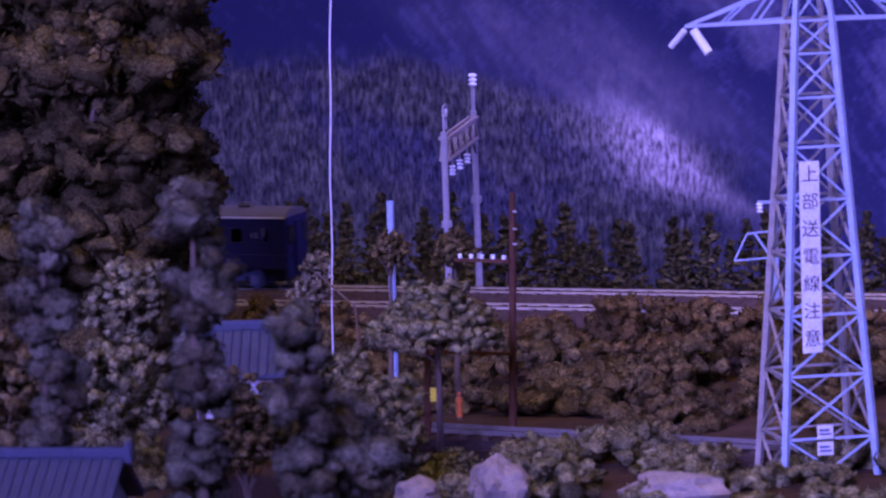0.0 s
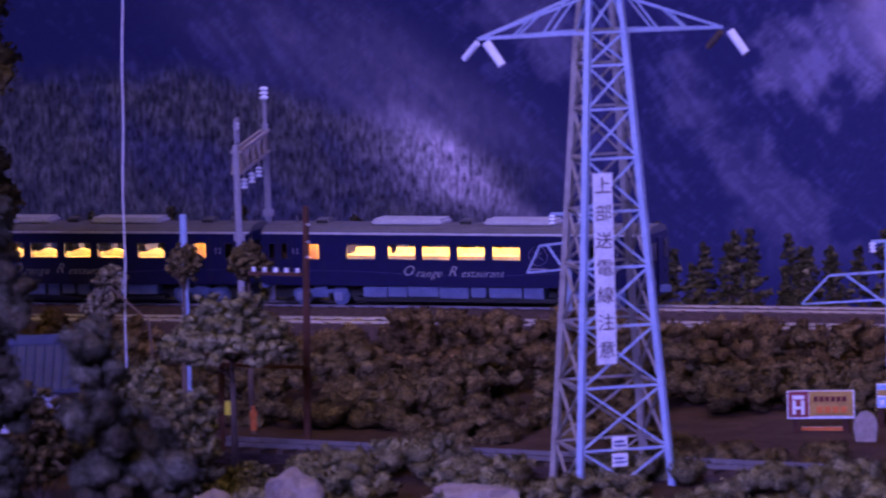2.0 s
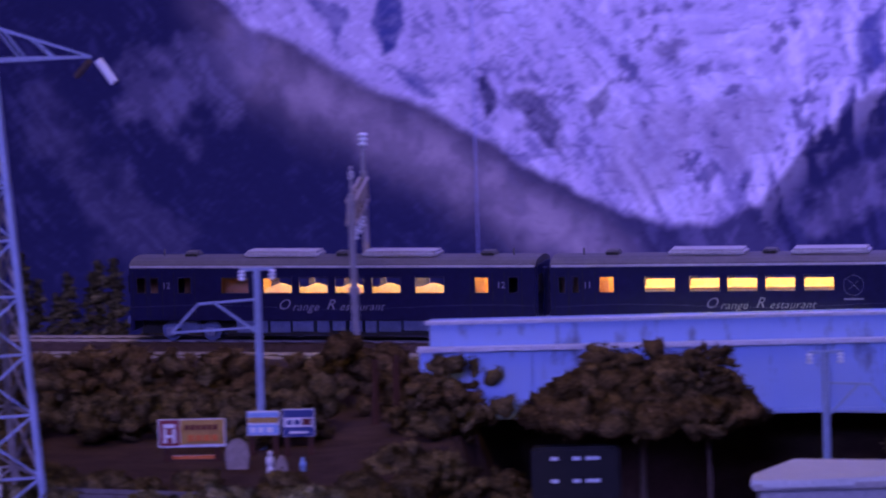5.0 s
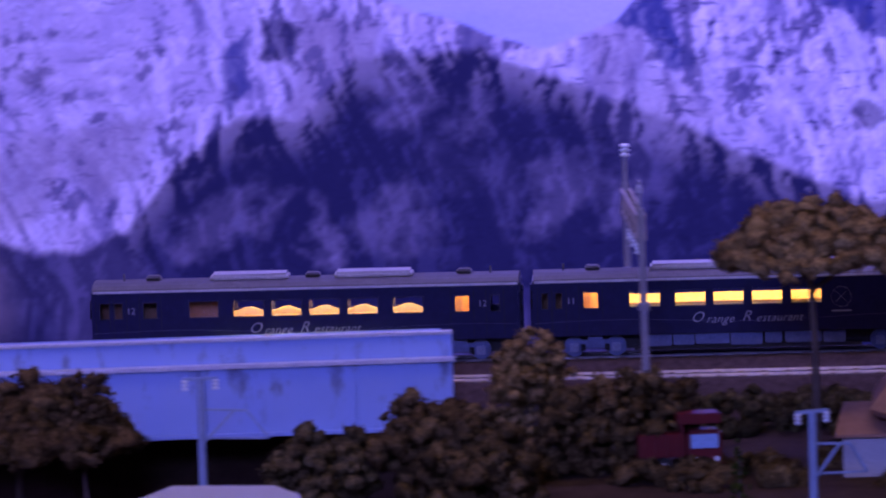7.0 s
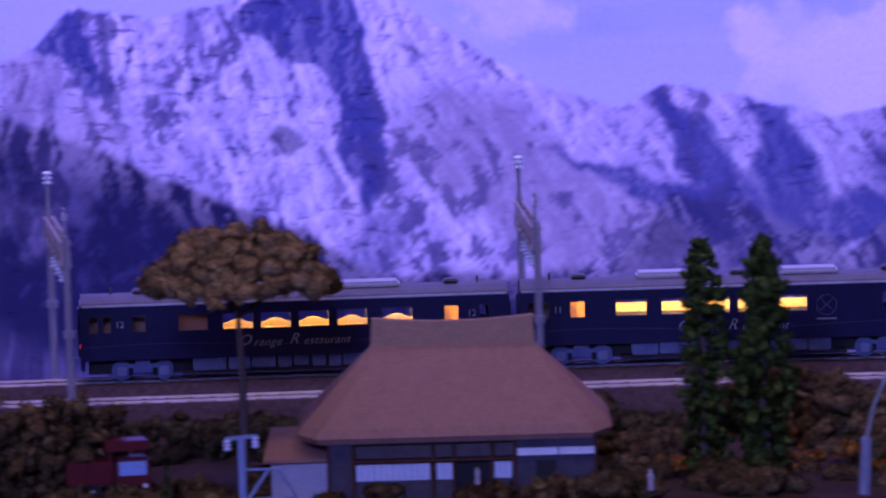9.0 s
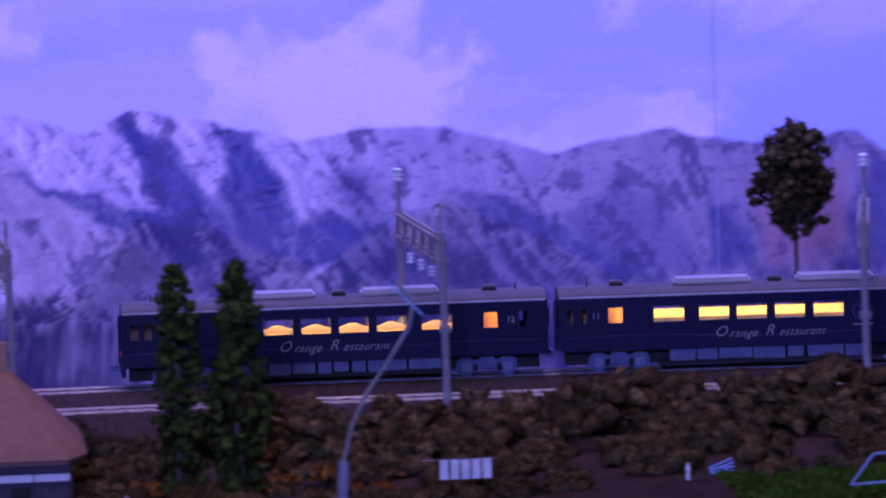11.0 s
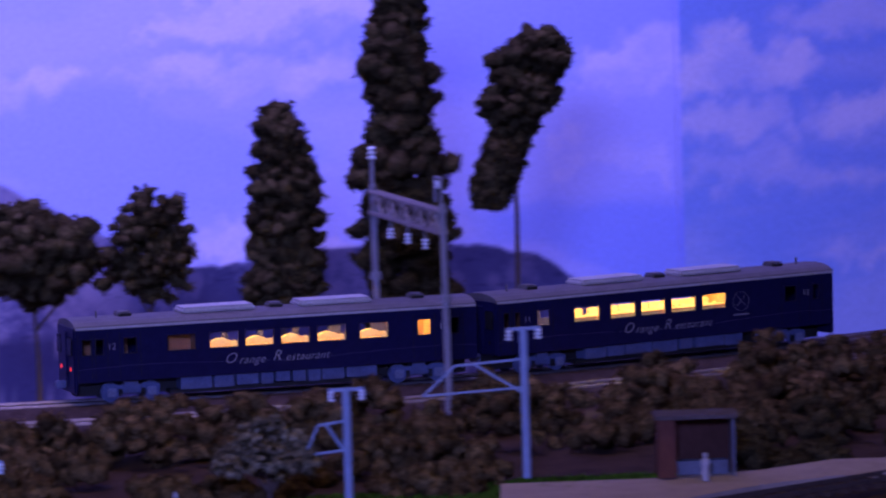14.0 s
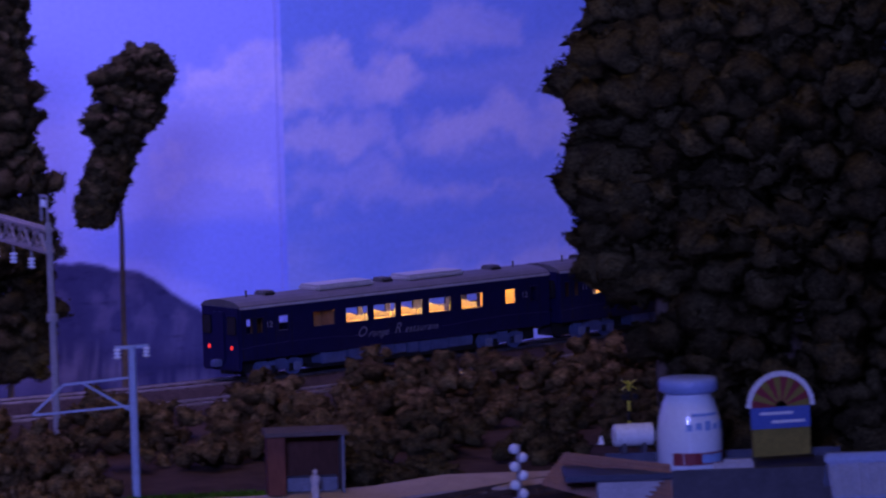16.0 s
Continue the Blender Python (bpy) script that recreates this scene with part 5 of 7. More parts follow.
MASTS = [  # top of the mast, foot height, side of the arm, yaw, arm length
    ((-0.6032, 3.1144, 1.0697), 0.962, -1, 12, 0.045), ((-0.3077, 3.0869, 1.0271), 0.94, 1, 12, 0.034), ((0.0008, 2.9424, 1.0229), 0.94, 1, 30, 0.030), ((0.5803, 2.9047, 1.0274), 0.94, -1, 0, 0.036),
    ((0.7719, 2.9429, 1.0480), 0.96, -1, 0, 0.022), ((0.8853, 3.0148, 1.0649), 0.955, -1, 0, 0.054), ((-0.8050, 3.2422, 1.0707), 0.975, -1, 12, 0.022)]
for (x, y, z), foot, side, yaw, arm in MASTS:
    bracket_pole(x, y, foot, z, side, yaw, "pale blue-grey catenary mast with crossbar and bracket arm", arm=arm)
(x, y, z) = (-0.9691, 3.0729, 1.0880)
bracket_pole(x, y, 0.97, z, 1, 0, "pale grey plain mast among the trees", arm=0, crossbar=False, r=0.0021)

# ---- transmission tower ----


def transmission_tower(x, y, z, yaw, zarm):
    thing = empty("transmission_tower", pose(x, y, z, 0, 0, yaw), "pale blue-grey lattice power tower with a vertical warning sign", "transmission tower")
    H = zarm - z
    half = lambda t: 0.0243 + (0.0092 - 0.0243) * t / H if t < H else 0.0092 - (t - H) * 0.09
    corners = ((-1, -1), (1, -1), (1, 1), (-1, 1))
    top = H + 0.062
    for i, (a, b) in enumerate(corners):
        h0, h1, h2 = half(0), half(H), half(top)
        bm = bmesh.new()
        bar(bm, (a * h0, b * h0, 0), (a * h1, b * h1, H), 0.0030, 0.0030)
        bar(bm, (a * h1, b * h1, H), (a * h2, b * h2, top), 0.0024, 0.0024)
        # Front legs in pale blue, rear legs in a browner grey.
        part("leg", bm, "steel" if b < 0 else "steel_grey", thing)
    n = 9
    zs = [H * (1 - (1 - i / n) ** 1.22) for i in range(n + 1)]
    for i in range(n):
        z0, z1 = zs[i], zs[i + 1]
        for k in range(4):
            (a, b), (c, d) = corners[k], corners[(k + 1) % 4]
            # Only the front face is pale blue; the other three are browner grey.
            mat = "steel" if k == 0 else "steel_grey"
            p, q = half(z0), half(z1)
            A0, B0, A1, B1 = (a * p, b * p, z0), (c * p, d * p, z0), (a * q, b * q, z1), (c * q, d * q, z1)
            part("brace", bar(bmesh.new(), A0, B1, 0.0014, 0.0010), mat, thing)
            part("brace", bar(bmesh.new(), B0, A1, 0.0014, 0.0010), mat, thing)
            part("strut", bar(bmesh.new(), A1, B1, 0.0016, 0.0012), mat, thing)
    for z0, z1 in ((H, H + 0.021), (H + 0.021, H + 0.042), (H + 0.042, top)):
        for k in range(4):
            (a, b), (c, d) = corners[k], corners[(k + 1) % 4]
            p, q = half(z0), half(z1)
            part("brace", bar(bmesh.new(), (a * p, b * p, z0), (c * q, d * q, z1), 0.0012, 0.0009), "steel", thing)
            part("strut", bar(bmesh.new(), (a * q, b * q, z1), (c * q, d * q, z1), 0.0012, 0.0009), "steel", thing)
    for sx in (-1, 1):
        tip = Vector((sx * 0.062, 0, H - 0.001))
        bm = bmesh.new()
        q = half(H)
        for sy in (-1, 1):
            bar(bm, (sx * q, sy * q, H), tip, 0.0018, 0.0014)
            bar(bm, (sx * half(H + 0.018), sy * half(H + 0.018), H + 0.018), tip, 0.0014, 0.0012)
            for f in (0.35, 0.65):
                lo = Vector((sx * q, sy * q, H)).lerp(tip, f)
                hi = Vector((sx * half(H + 0.018), sy * half(H + 0.018), H + 0.018)).lerp(tip, f - 0.2)
                bar(bm, lo, hi, 0.0009, 0.0009)
        arm = part("cross_arm", bm, "steel", thing)
        for dx, dy, dz, r, mat in ((0.010 * 1, -0.006, -0.013, 0.0022, "porcelain"), (-0.005, 0.008, -0.010, 0.0016, "porcelain" if sx < 0 else "bark")):
            a = tip + Vector((dx * 0.3 + 0.001, 0, -0.002))
            b = tip + Vector((dx, dy, dz))
            part("insulator_string", rodm(a, b, r, sides=12), mat, arm, "white tube insulator" if mat == "porcelain" else "brown tube insulator")
    # warning sign on the front
    z0, z1 = H * 0.314, H * 0.713
    part("sign_board", boxm(-0.0129, -0.0029, -0.0232, -0.0222, z0, z1, 0.0002), "white", thing, "white vertical warning sign")
    for i, ch in enumerate("上部送電線注意"):
        side_text(thing, ch, -0.0079, -0.0234, z1 - (i + 0.5) * (z1 - z0) / 7, 0.0088, "ink", "character")
    for k, zz in enumerate((H * 0.151, H * 0.116)):
        plate = part("notice_plate", boxm(-0.0075, 0.0005, -0.0262, -0.0256, zz - 0.0036, zz + 0.0030, 0.0001), "white", thing)
        part("notice_bars", box(boxm(-0.0065, -0.0005, -0.0264, -0.0262, zz - 0.0018, zz - 0.0010), -0.0065, -0.0015, -0.0264, -0.0262, zz, zz + 0.0010), "navy", plate)
    return thing


_tb = (-0.7045, 2.9183, 0.9636)
_ta = (-0.7011, 2.9191, 1.1939)
transmission_tower(_tb[0], _tb[1], _tb[2] - 0.004, 30, _ta[2])

# ---- plate girder bridge ----


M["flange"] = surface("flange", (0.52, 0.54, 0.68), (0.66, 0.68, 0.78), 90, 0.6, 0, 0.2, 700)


def girder_bridge():
    thing = empty("girder_bridge", Matrix(), "weathered pale blue plate girder bridge beside the track", "bridge")
    n = Nodes("girder_paint")
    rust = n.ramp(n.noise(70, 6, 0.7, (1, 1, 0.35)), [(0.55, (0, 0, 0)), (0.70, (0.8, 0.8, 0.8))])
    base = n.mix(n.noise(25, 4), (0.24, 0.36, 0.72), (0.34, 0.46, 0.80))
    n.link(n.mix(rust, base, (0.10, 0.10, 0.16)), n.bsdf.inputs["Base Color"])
    n.bsdf.inputs["Roughness"].default_value = 0.6
    n.bump(n.noise(600, 3), 0.2, 0.0004)
    paint = n.mat
    a, b = Vector((-0.5313, 3.1984, 1.0340)), Vector((-0.1877, 3.2367, 1.0284))
    d = (b - a)
    L = d.xy.length
    ang = math.atan2(d.y, d.x)
    z_top = (a.z + b.z) / 2
    thing.matrix_world = Matrix.Translation((a.x, a.y, z_top)) @ Matrix.Rotation(ang, 4, "Z")
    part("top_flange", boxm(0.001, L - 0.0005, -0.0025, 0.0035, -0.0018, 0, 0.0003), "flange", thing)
    part("parapet_plate", boxm(0.0035, L - 0.001, -0.0008, 0.0008, -0.0135, -0.0018), paint, thing)
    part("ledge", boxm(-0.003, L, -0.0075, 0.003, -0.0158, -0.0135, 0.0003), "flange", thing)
    part("web_plate", boxm(-0.002, L - 0.001, -0.0042, -0.0030, -0.0500, -0.0158), paint, thing)
    part("bottom_flange", boxm(-0.002, L - 0.001, -0.0078, 0.0006, -0.0520, -0.0500, 0.0003), paint, thing)
    part("far_girder", boxm(-0.002, L - 0.001, 0.112, 0.114, -0.050, -0.012), paint, thing)
    part("deck", boxm(-0.002, L - 0.001, 0.004, 0.112, -0.028, -0.024), "black", thing)
    k = 0
    x = 0.004
    while x < L - 0.004:
        part("stiffener", boxm(x - 0.0006, x + 0.0006, -0.0070, -0.0042, -0.0500, -0.0158), paint, thing)
        x += 0.0262
    x = 0.030
    while x < L:
        part("parapet_stiffener", boxm(x - 0.0004, x + 0.0004, -0.0018, -0.0008, -0.0135, -0.0018), paint, thing)
        x += 0.0524
    return thing


girder_bridge()

# ---- trees ----
def put_tree(p, foot, top_z, *rest, **kw):
    tree("tree", p[0], p[1], foot, top_z - foot, *rest, **kw)


# left woods
(x, y, z) = (-1.1330, 3.0380, 1.0661)
thing_big = tree("tree", x, y, 0.965, 0.32, 0.120, 0.30, "column", "f_dark", "huge dark bushy tree with an olive flush, standing by the line", 11, 120, 0.0056, trunk=0.008)
(x, y, z) = (-1.1082, 3.0683, 1.0959)
tree("tree", x, y, 0.965, 0.33, 0.080, 0.31, "column", "f_dark", "dark bushy tree beside the line", 12, 90, 0.0054, trunk=0.007)
# Olive crown set into the dark tree to paint in its lit top.
(x, y, z) = (-1.1129, 3.0028, 1.1819)
tree("tree", x, y, 0.98, z - 0.965, 0.05, 0.062, "ball", "f_olive", "lighter olive tree top, colour in place of light on the dark tree", 13, 20, 0.0034, trunk=0.004)
for (x, y, z), w, sd, n in (((-0.9585, 2.5267, 1.1477), 0.040, 21, 26), ((-0.8894, 2.5305, 1.1557), 0.043, 22, 28), ((-0.8396, 2.5263, 1.1022), 0.040, 23, 18)):
    tree("tree", x, y, 0.905, z - 0.905, w, z - 0.915, "stack", "f_blue", "blue-green columnar conifer with brown tips, near the viewer", sd, n, 0.0034, trunk=0.003, group="columnar conifers")
(x, y, z) = (-0.8306, 2.5503, 1.0568)
tree("tree", x, y, 0.905, z - 0.905, 0.056, z - 0.91, "stack", "f_blue", "blue-green shrubby conifer, near the viewer", 24, 26, 0.0034, trunk=0.003)
(x, y, z) = (-0.9012, 2.9265, 1.0711)
tree("tree", x, y, 0.948, z - 0.948, 0.074, 0.044, "umbrella", "f_sage", "sage green umbrella-crowned tree on a dark trunk", 31, 60, 0.0030, trunk=0.0026)
(x, y, z) = (-0.8731, 2.8723, 0.9910)
tree("tree", x, y, 0.945, z - 0.945, 0.034, 0.024, "umbrella", "f_sage", "small round sage green tree", 32, 24, 0.0028, trunk=0.0015)
for k, ((x, y, z), w, h, mat) in enumerate((((-1.0389, 2.8594, 1.0836), 0.050, 0.052, "f_sage"), ((-1.0180, 2.7819, 1.0567), 0.056, 0.060, "f_sage"), ((-0.9009, 2.8218, 1.0363), 0.052, 0.048, "f_sage"), ((-0.8875, 2.8051, 1.0249), 0.042, 0.05, "f_sage"),
                                            ((-0.9381, 2.7358, 1.0443), 0.04, 0.055, "f_olive"), ((-0.9281, 2.8446, 1.0442), 0.04, 0.04, "f_sage"), ((-1.0679, 2.7419, 1.0667), 0.06, 0.07, "f_olive"), ((-0.9635, 3.0537, 1.0755), 0.022, 0.022, "f_olive"), ((-0.9320, 3.0635, 1.0761), 0.024, 0.022, "f_olive"),
                                            ((-1.0001, 3.0420, 1.0663), 0.018, 0.018, "f_pale"), ((-1.0046, 3.0405, 1.0546), 0.026, 0.020, "f_pale"))):
    tree("tree", x, y, 0.962, z - 0.962, w, h, "ball", mat, "rounded sage green deciduous tree" if mat == "f_sage" else ("thin pale sapling by the track" if mat == "f_pale" else "rounded olive deciduous tree"), 40 + k, 26, 0.0030, trunk=0.0020)
# beside and before the bridge
(x, y, z) = (-0.3968, 3.0565, 1.0377)
tree("tree", x, y, 0.905, z - 0.905, 0.130, 0.046, "umbrella", "f_brown", "broad brown umbrella-crowned tree before the bridge", 51, 80, 0.0034, trunk=0.003, limbs=18)
(x, y, z) = (-0.3620, 3.0407, 1.0404)
tree("tree", x, y, 0.905, z - 0.905, 0.036, 0.034, "ball", "f_brown", "brown tree top beside the broad tree", 52, 18, 0.0034, trunk=0.002)
for k, ((x, y, z), w, h, mat) in enumerate((((-0.1416, 3.0989, 1.0501), 0.050, 0.060, "f_brown_lit"), ((-0.1899, 3.0562, 1.0226), 0.065, 0.055, "f_brown"), ((-0.1115, 3.0801, 1.0265), 0.06, 0.06, "f_brown"), ((-0.2467, 3.0522, 1.0058), 0.06, 0.05, "f_olive"), ((-0.1598, 3.0179, 1.0184), 0.07, 0.07, "f_brown"), ((-0.0820, 3.0900, 1.0300), 0.056, 0.055, "f_brown"), ((-0.5175, 3.1601, 1.0099), 0.056, 0.05, "f_brown"), ((-0.5150, 3.0490, 0.9890), 0.07, 0.05, "f_olive"))):
    tree("tree", x, y, 0.925, z - 0.925, w, h, "ball", mat, "rounded brown-olive tree by the bridge", 60 + k, 34, 0.0034, trunk=0.003)
(x, y, z) = (0.0022, 3.1022, 1.1160)
tree("tree", x, y, 0.962, z - 0.962, 0.108, 0.044, "umbrella", "f_brown_lit", "flat-topped brown pine with a bare forked trunk", 71, 72, 0.0032, trunk=0.0028, limbs=12)
for k, (x, y, z) in enumerate(((0.2356, 3.0933, 1.0958), (0.2651, 3.0809, 1.0961))):
    tree("tree", x, y, 0.968, z - 0.968, 0.026 + 0.005 * k, z - 0.972, "column", "f_green", "tall narrow green tree beside the hedge", 73 + k, 34, 0.0027, trunk=0.0025, group="pair of green trees")
(x, y, z) = (-0.0358, 2.9821, 1.0038)
tree("tree", x, y, 0.955, z - 0.955, 0.022, z - 0.957, "spruce", "f_green", "small dark green conical conifer", 75, 22, 0.0024, trunk=0.0012)
# right, behind the track
for k, ((x, y, z), w, h, kind, foot, mat, lab, lean) in enumerate((
        ((0.6362, 3.5658, 1.1202), 0.050, 0.072, "ball", 0.925, "f_dark", "dark olive egg-shaped tree on a thin trunk", 0.0),
        ((0.7399, 3.5253, 1.0957), 0.090, 0.060, "ball", 0.925, "f_dark", "spreading dark brown tree behind the track", 0.0),
        ((0.8147, 3.5499, 1.1003), 0.056, 0.072, "ball", 0.925, "f_dark", "dark olive bushy tree behind the track", 0.0),
        ((0.9015, 3.5702, 1.1411), 0.044, 0.122, "column", 0.925, "f_dark", "dark olive poplar-shaped tree behind the track", 0.0),
        ((0.9772, 3.5709, 1.2191), 0.054, 0.232, "column", 0.925, "f_dark", "very tall dark poplar-shaped tree behind the track", 0.0),
        ((1.0463, 3.5720, 1.1795), 0.050, 0.104, "flame", 0.925, "f_dark", "leaning dark poplar-shaped tree on a thin trunk", 0.0))):
    tree("tree", x - lean, y, foot, z - foot, w, h, kind, mat, lab, 80 + k, 60 if kind == "ball" else 78, 0.0034, lean=lean, trunk=0.0022)
# the great dark tree at the far right
(x, y, z) = (1.2250, 2.9441, 1.0428)
tree("tree", x, y, 0.975, 0.30, 0.156, 0.29, "column", "f_dark", "huge dark bushy tree over the line", 91, 125, 0.0060, trunk=0.009)
(x, y, z) = (1.1669, 2.9820, 1.0537)
tree("tree", x, y, 0.975, 0.29, 0.100, 0.185, "column", "f_dark", "dark tree at the edge of the great one", 92, 75, 0.0056, trunk=0.006)

# conifers along the foot of the backdrop
_mini = None
rng = np.random.default_rng(5)
for i in range(96):
    u = -1.50 + i * 0.0080 + rng.uniform(-0.003, 0.003)
    yy = 3.66 + 0.10 * (i % 2) + rng.uniform(0, 0.05)
    if _mini is None:
        _mini = tree("conifer", u, yy, 0.908, 0.116, 0.050, 0.112, "spruce", "f_pine", "small olive green conifer at the foot of the backdrop", 101, 24, 0.0070, trunk=0.001, group="row of conifers")
    else:
        c = copy_thing(_mini, pose(u, yy, 0.908, 0, 0, rng.uniform(0, 360)))
        k = rng.uniform(0.84, 1.04) * (1 - 0.20 * i / 96)
        c.scale = (k * 1.35, k * 1.35, k)
for x, y, z in ((1.3010, 3.5090, 1.0306), (1.3190, 3.5236, 1.0369), (1.3351, 3.5390, 1.0433)):
    c = copy_thing(_mini, pose(x, y, 0.93, 0, 0, 40))
    k = (z - 0.93) / 0.116
    c.scale = (k, k, k)

# ---- hedges and undergrowth ----


def bank(name, x0, x1, d0, d1, h0, h1, material, label, seed, per_m=520, size=0.0030, rmin=0.006, rmax=0.013):
    """Undergrowth of flock lumps on a strip before the track: d is measured from the far track towards the viewer."""
    rng = np.random.default_rng(seed)
    lumps = []
    for i in range(int((x1 - x0) * per_m / 9)):
        x, d = rng.uniform(x0, x1), rng.uniform(d0, d1)
        y = line_y(x) - d
        g = ground_z(x, y)
        top = (h0 + (h1 - h0) * (d - d0) / (d1 - d0)) * rng.uniform(0.45, 1.15)
        R = min(rng.uniform(1.2, 2.3) * rmax, top * 1.3)
        for k in range(12):
            a, e = rng.uniform(0, 2 * math.pi), math.asin(rng.uniform(0.0, 1.0))
            r = rng.uniform(rmin, rmax) * 0.52
            lumps.append((x + R * 0.8 * math.cos(a) * math.cos(e), y + R * 0.8 * math.sin(a) * math.cos(e), g + max(0.001, (top - r) * (0.25 + 0.75 * math.sin(e))), r, r * 0.85))
    pts, soft = [], []
    # cover in chunks, so that only neighbours are compared
    lumps.sort()
    for k in range(0, len(lumps), 120):
        p, q = tufts(rng, lumps[k:k + 120], size * 0.46, 0.38)
        up = q[:, 2] > -0.20
        p, q = p[up], q[up]
        pts.append(p)
        soft.append(q)
    ob = new(name, flock(name, rng, np.concatenate(pts), size * 0.54, material, np.concatenate(soft), cores=lumps))
    return tagged(ob, label, "undergrowth", kind="stuff")


bank("hedge", -1.56, -0.49, 0.122, 0.20, 0.036, 0.036, "f_brown", "brown and olive bushes along the embankment", 201, 900)
bank("hedge", -1.56, -0.70, 0.19, 0.30, 0.034, 0.026, "f_olive", "olive and brown bushes lower on the embankment", 212, 900)
bank("hedge", -0.70, -0.49, 0.19, 0.265, 0.034, 0.020, "f_olive", "olive and brown bushes behind the road signs", 215, 900)
bank("undergrowth", -1.56, -0.72, 0.29, 0.395, 0.018, 0.012, "f_olive", "low olive undergrowth below the embankment", 202, 900)
bank("undergrowth", -0.72, -0.49, 0.375, 0.45, 0.008, 0.007, "f_olive", "low olive undergrowth round the road signs", 213, 800)
bank("undergrowth", -1.56, -0.78, 0.47, 0.62, 0.020, 0.018, "f_sage", "grey-green undergrowth before the branch line", 203, 1000)
bank("undergrowth", -0.80, -0.50, 0.46, 0.60, 0.016, 0.013, "f_sage", "low grey-green undergrowth before the branch line", 204, 1300)
bank("hedge", -0.15, 0.36, 0.138, 0.20, 0.020, 0.024, "f_dark", "dark brown bushes beside the track", 205, 900)
bank("undergrowth", -0.16, 0.40, 0.20, 0.36, 0.018, 0.012, "f_brown", "low brown undergrowth round the farmhouse", 206, 1000)
bank("hedge", 0.28, 1.02, 0.128, 0.20, 0.031, 0.031, "f_brown", "long brown hedge below the track", 207, 1000)
bank("undergrowth", 0.33, 0.66, 0.19, 0.34, 0.022, 0.009, "f_brown", "low brown undergrowth below the hedge", 211, 1700)
bank("hedge", 0.60, 1.02, 0.19, 0.36, 0.026, 0.014, "f_brown", "low brown bushes at the edge of the grass", 214, 900)
bank("hedge", 1.0, 1.55, 0.108, 0.26, 0.036, 0.030, "f_brown", "dark brown bushes below the climbing track", 208, 1500)
bank("hedge", 1.0, 1.62, 0.25, 0.36, 0.026, 0.012, "f_dark", "low dark bushes between the hedge and the lane", 216, 1100)
bank("flower_bed", 0.19, 0.36, 0.24, 0.30, 0.014, 0.010, "f_red", "rust-red flowering shrubs in a bed", 209, 1100, 0.0022, 0.003, 0.006)


def grass_field(x0, x1, d0, d1, n, label, seed):
    """Single upright tufts strewn over the ground."""
    rng = np.random.default_rng(seed)
    x, d = rng.uniform(x0, x1, n), rng.uniform(d0, d1, n)
    y = np.interp(x, _gx, _gy) - d
    z = np.array([ground_z(a, b) for a, b in zip(x, y)]) + rng.uniform(0, 0.0014, n)
    up = rng.normal(size=(n, 3)) * 0.5 + (0, -0.3, 1)
    ob = new("grass", flock("grass", rng, np.stack([x, y, z], 1), 0.0019, "f_grass", up / np.linalg.norm(up, axis=1, keepdims=True), 1.3))
    return tagged(ob, label, "grass", kind="stuff")


grass_field(0.50, 0.965, 0.335, 0.50, 42000, "bright green grass field below the hedge", 210)

# ---- branch line and foreground, left ----
def straight_track(a, b, label, dark=False):
    a, b = Vector(a), Vector(b)
    d = b - a
    L, h = d.xy.length, math.atan2(d.y, d.x)
    thing = empty("branch_track", Matrix.Translation(a) @ Matrix.Rotation(h, 4, "Z") @ Matrix.Rotation(-math.atan2(d.z, L), 4, "Y"), label, "railway track", kind="structure")
    part("track_bed", boxm(0, L, -0.022, 0.022, -0.012, -0.0042, 0.003), "ballast", thing)
    for sy in (-0.00875, 0.00875):
        part("rail", boxm(0, L, sy - 0.0006, sy + 0.0006, -0.0022, 0), "sleeper" if dark else "rail", thing)
    me = None
    for i in range(int(L / 0.0125)):
        x = 0.006 + i * 0.0125
        if me is None:
            ob = part("sleeper", boxm(-0.0018, 0.0018, -0.0155, 0.0155, -0.0046, -0.0022), "sleeper", thing)
            me = ob.data
        else:
            ob = new("sleeper", me)
            ob.parent = thing
        ob.matrix_local = Matrix.Translation((x, 0, 0))
    return thing


straight_track((-0.9906, 3.0046, 0.9820), (-0.5960, 2.9270, 0.9790), "single branch track with dull rails in dark ballast")


def boulder(p, rx, ry, rz, seed, label):
    bm = bmesh.new()
    bmesh.ops.create_icosphere(bm, subdivisions=3, radius=1)
    for v in bm.verts:
        k = 1 + 0.32 * noise.noise(v.co * 1.6 + Vector((seed, 0, 0))) + 0.14 * noise.noise(v.co * 4 + Vector((0, seed, 0)))
        v.co = Vector((v.co.x * rx, v.co.y * ry, max(v.co.z, -0.5) * rz)) * k
    ob = part("boulder", bm, "rock")
    ob.location = p
    return tagged(ob, label, "rock", "boulders")


boulder((-0.8308, 2.7911, 0.9806), 0.015, 0.014, 0.014, 1, "rough grey-brown boulder in the undergrowth")
boulder((-0.7492, 2.8142, 0.9763), 0.025, 0.016, 0.010, 2, "long flat grey boulder in the undergrowth")
boulder((-0.8653, 2.7701, 0.9796), 0.012, 0.012, 0.008, 3, "small grey boulder in the undergrowth")


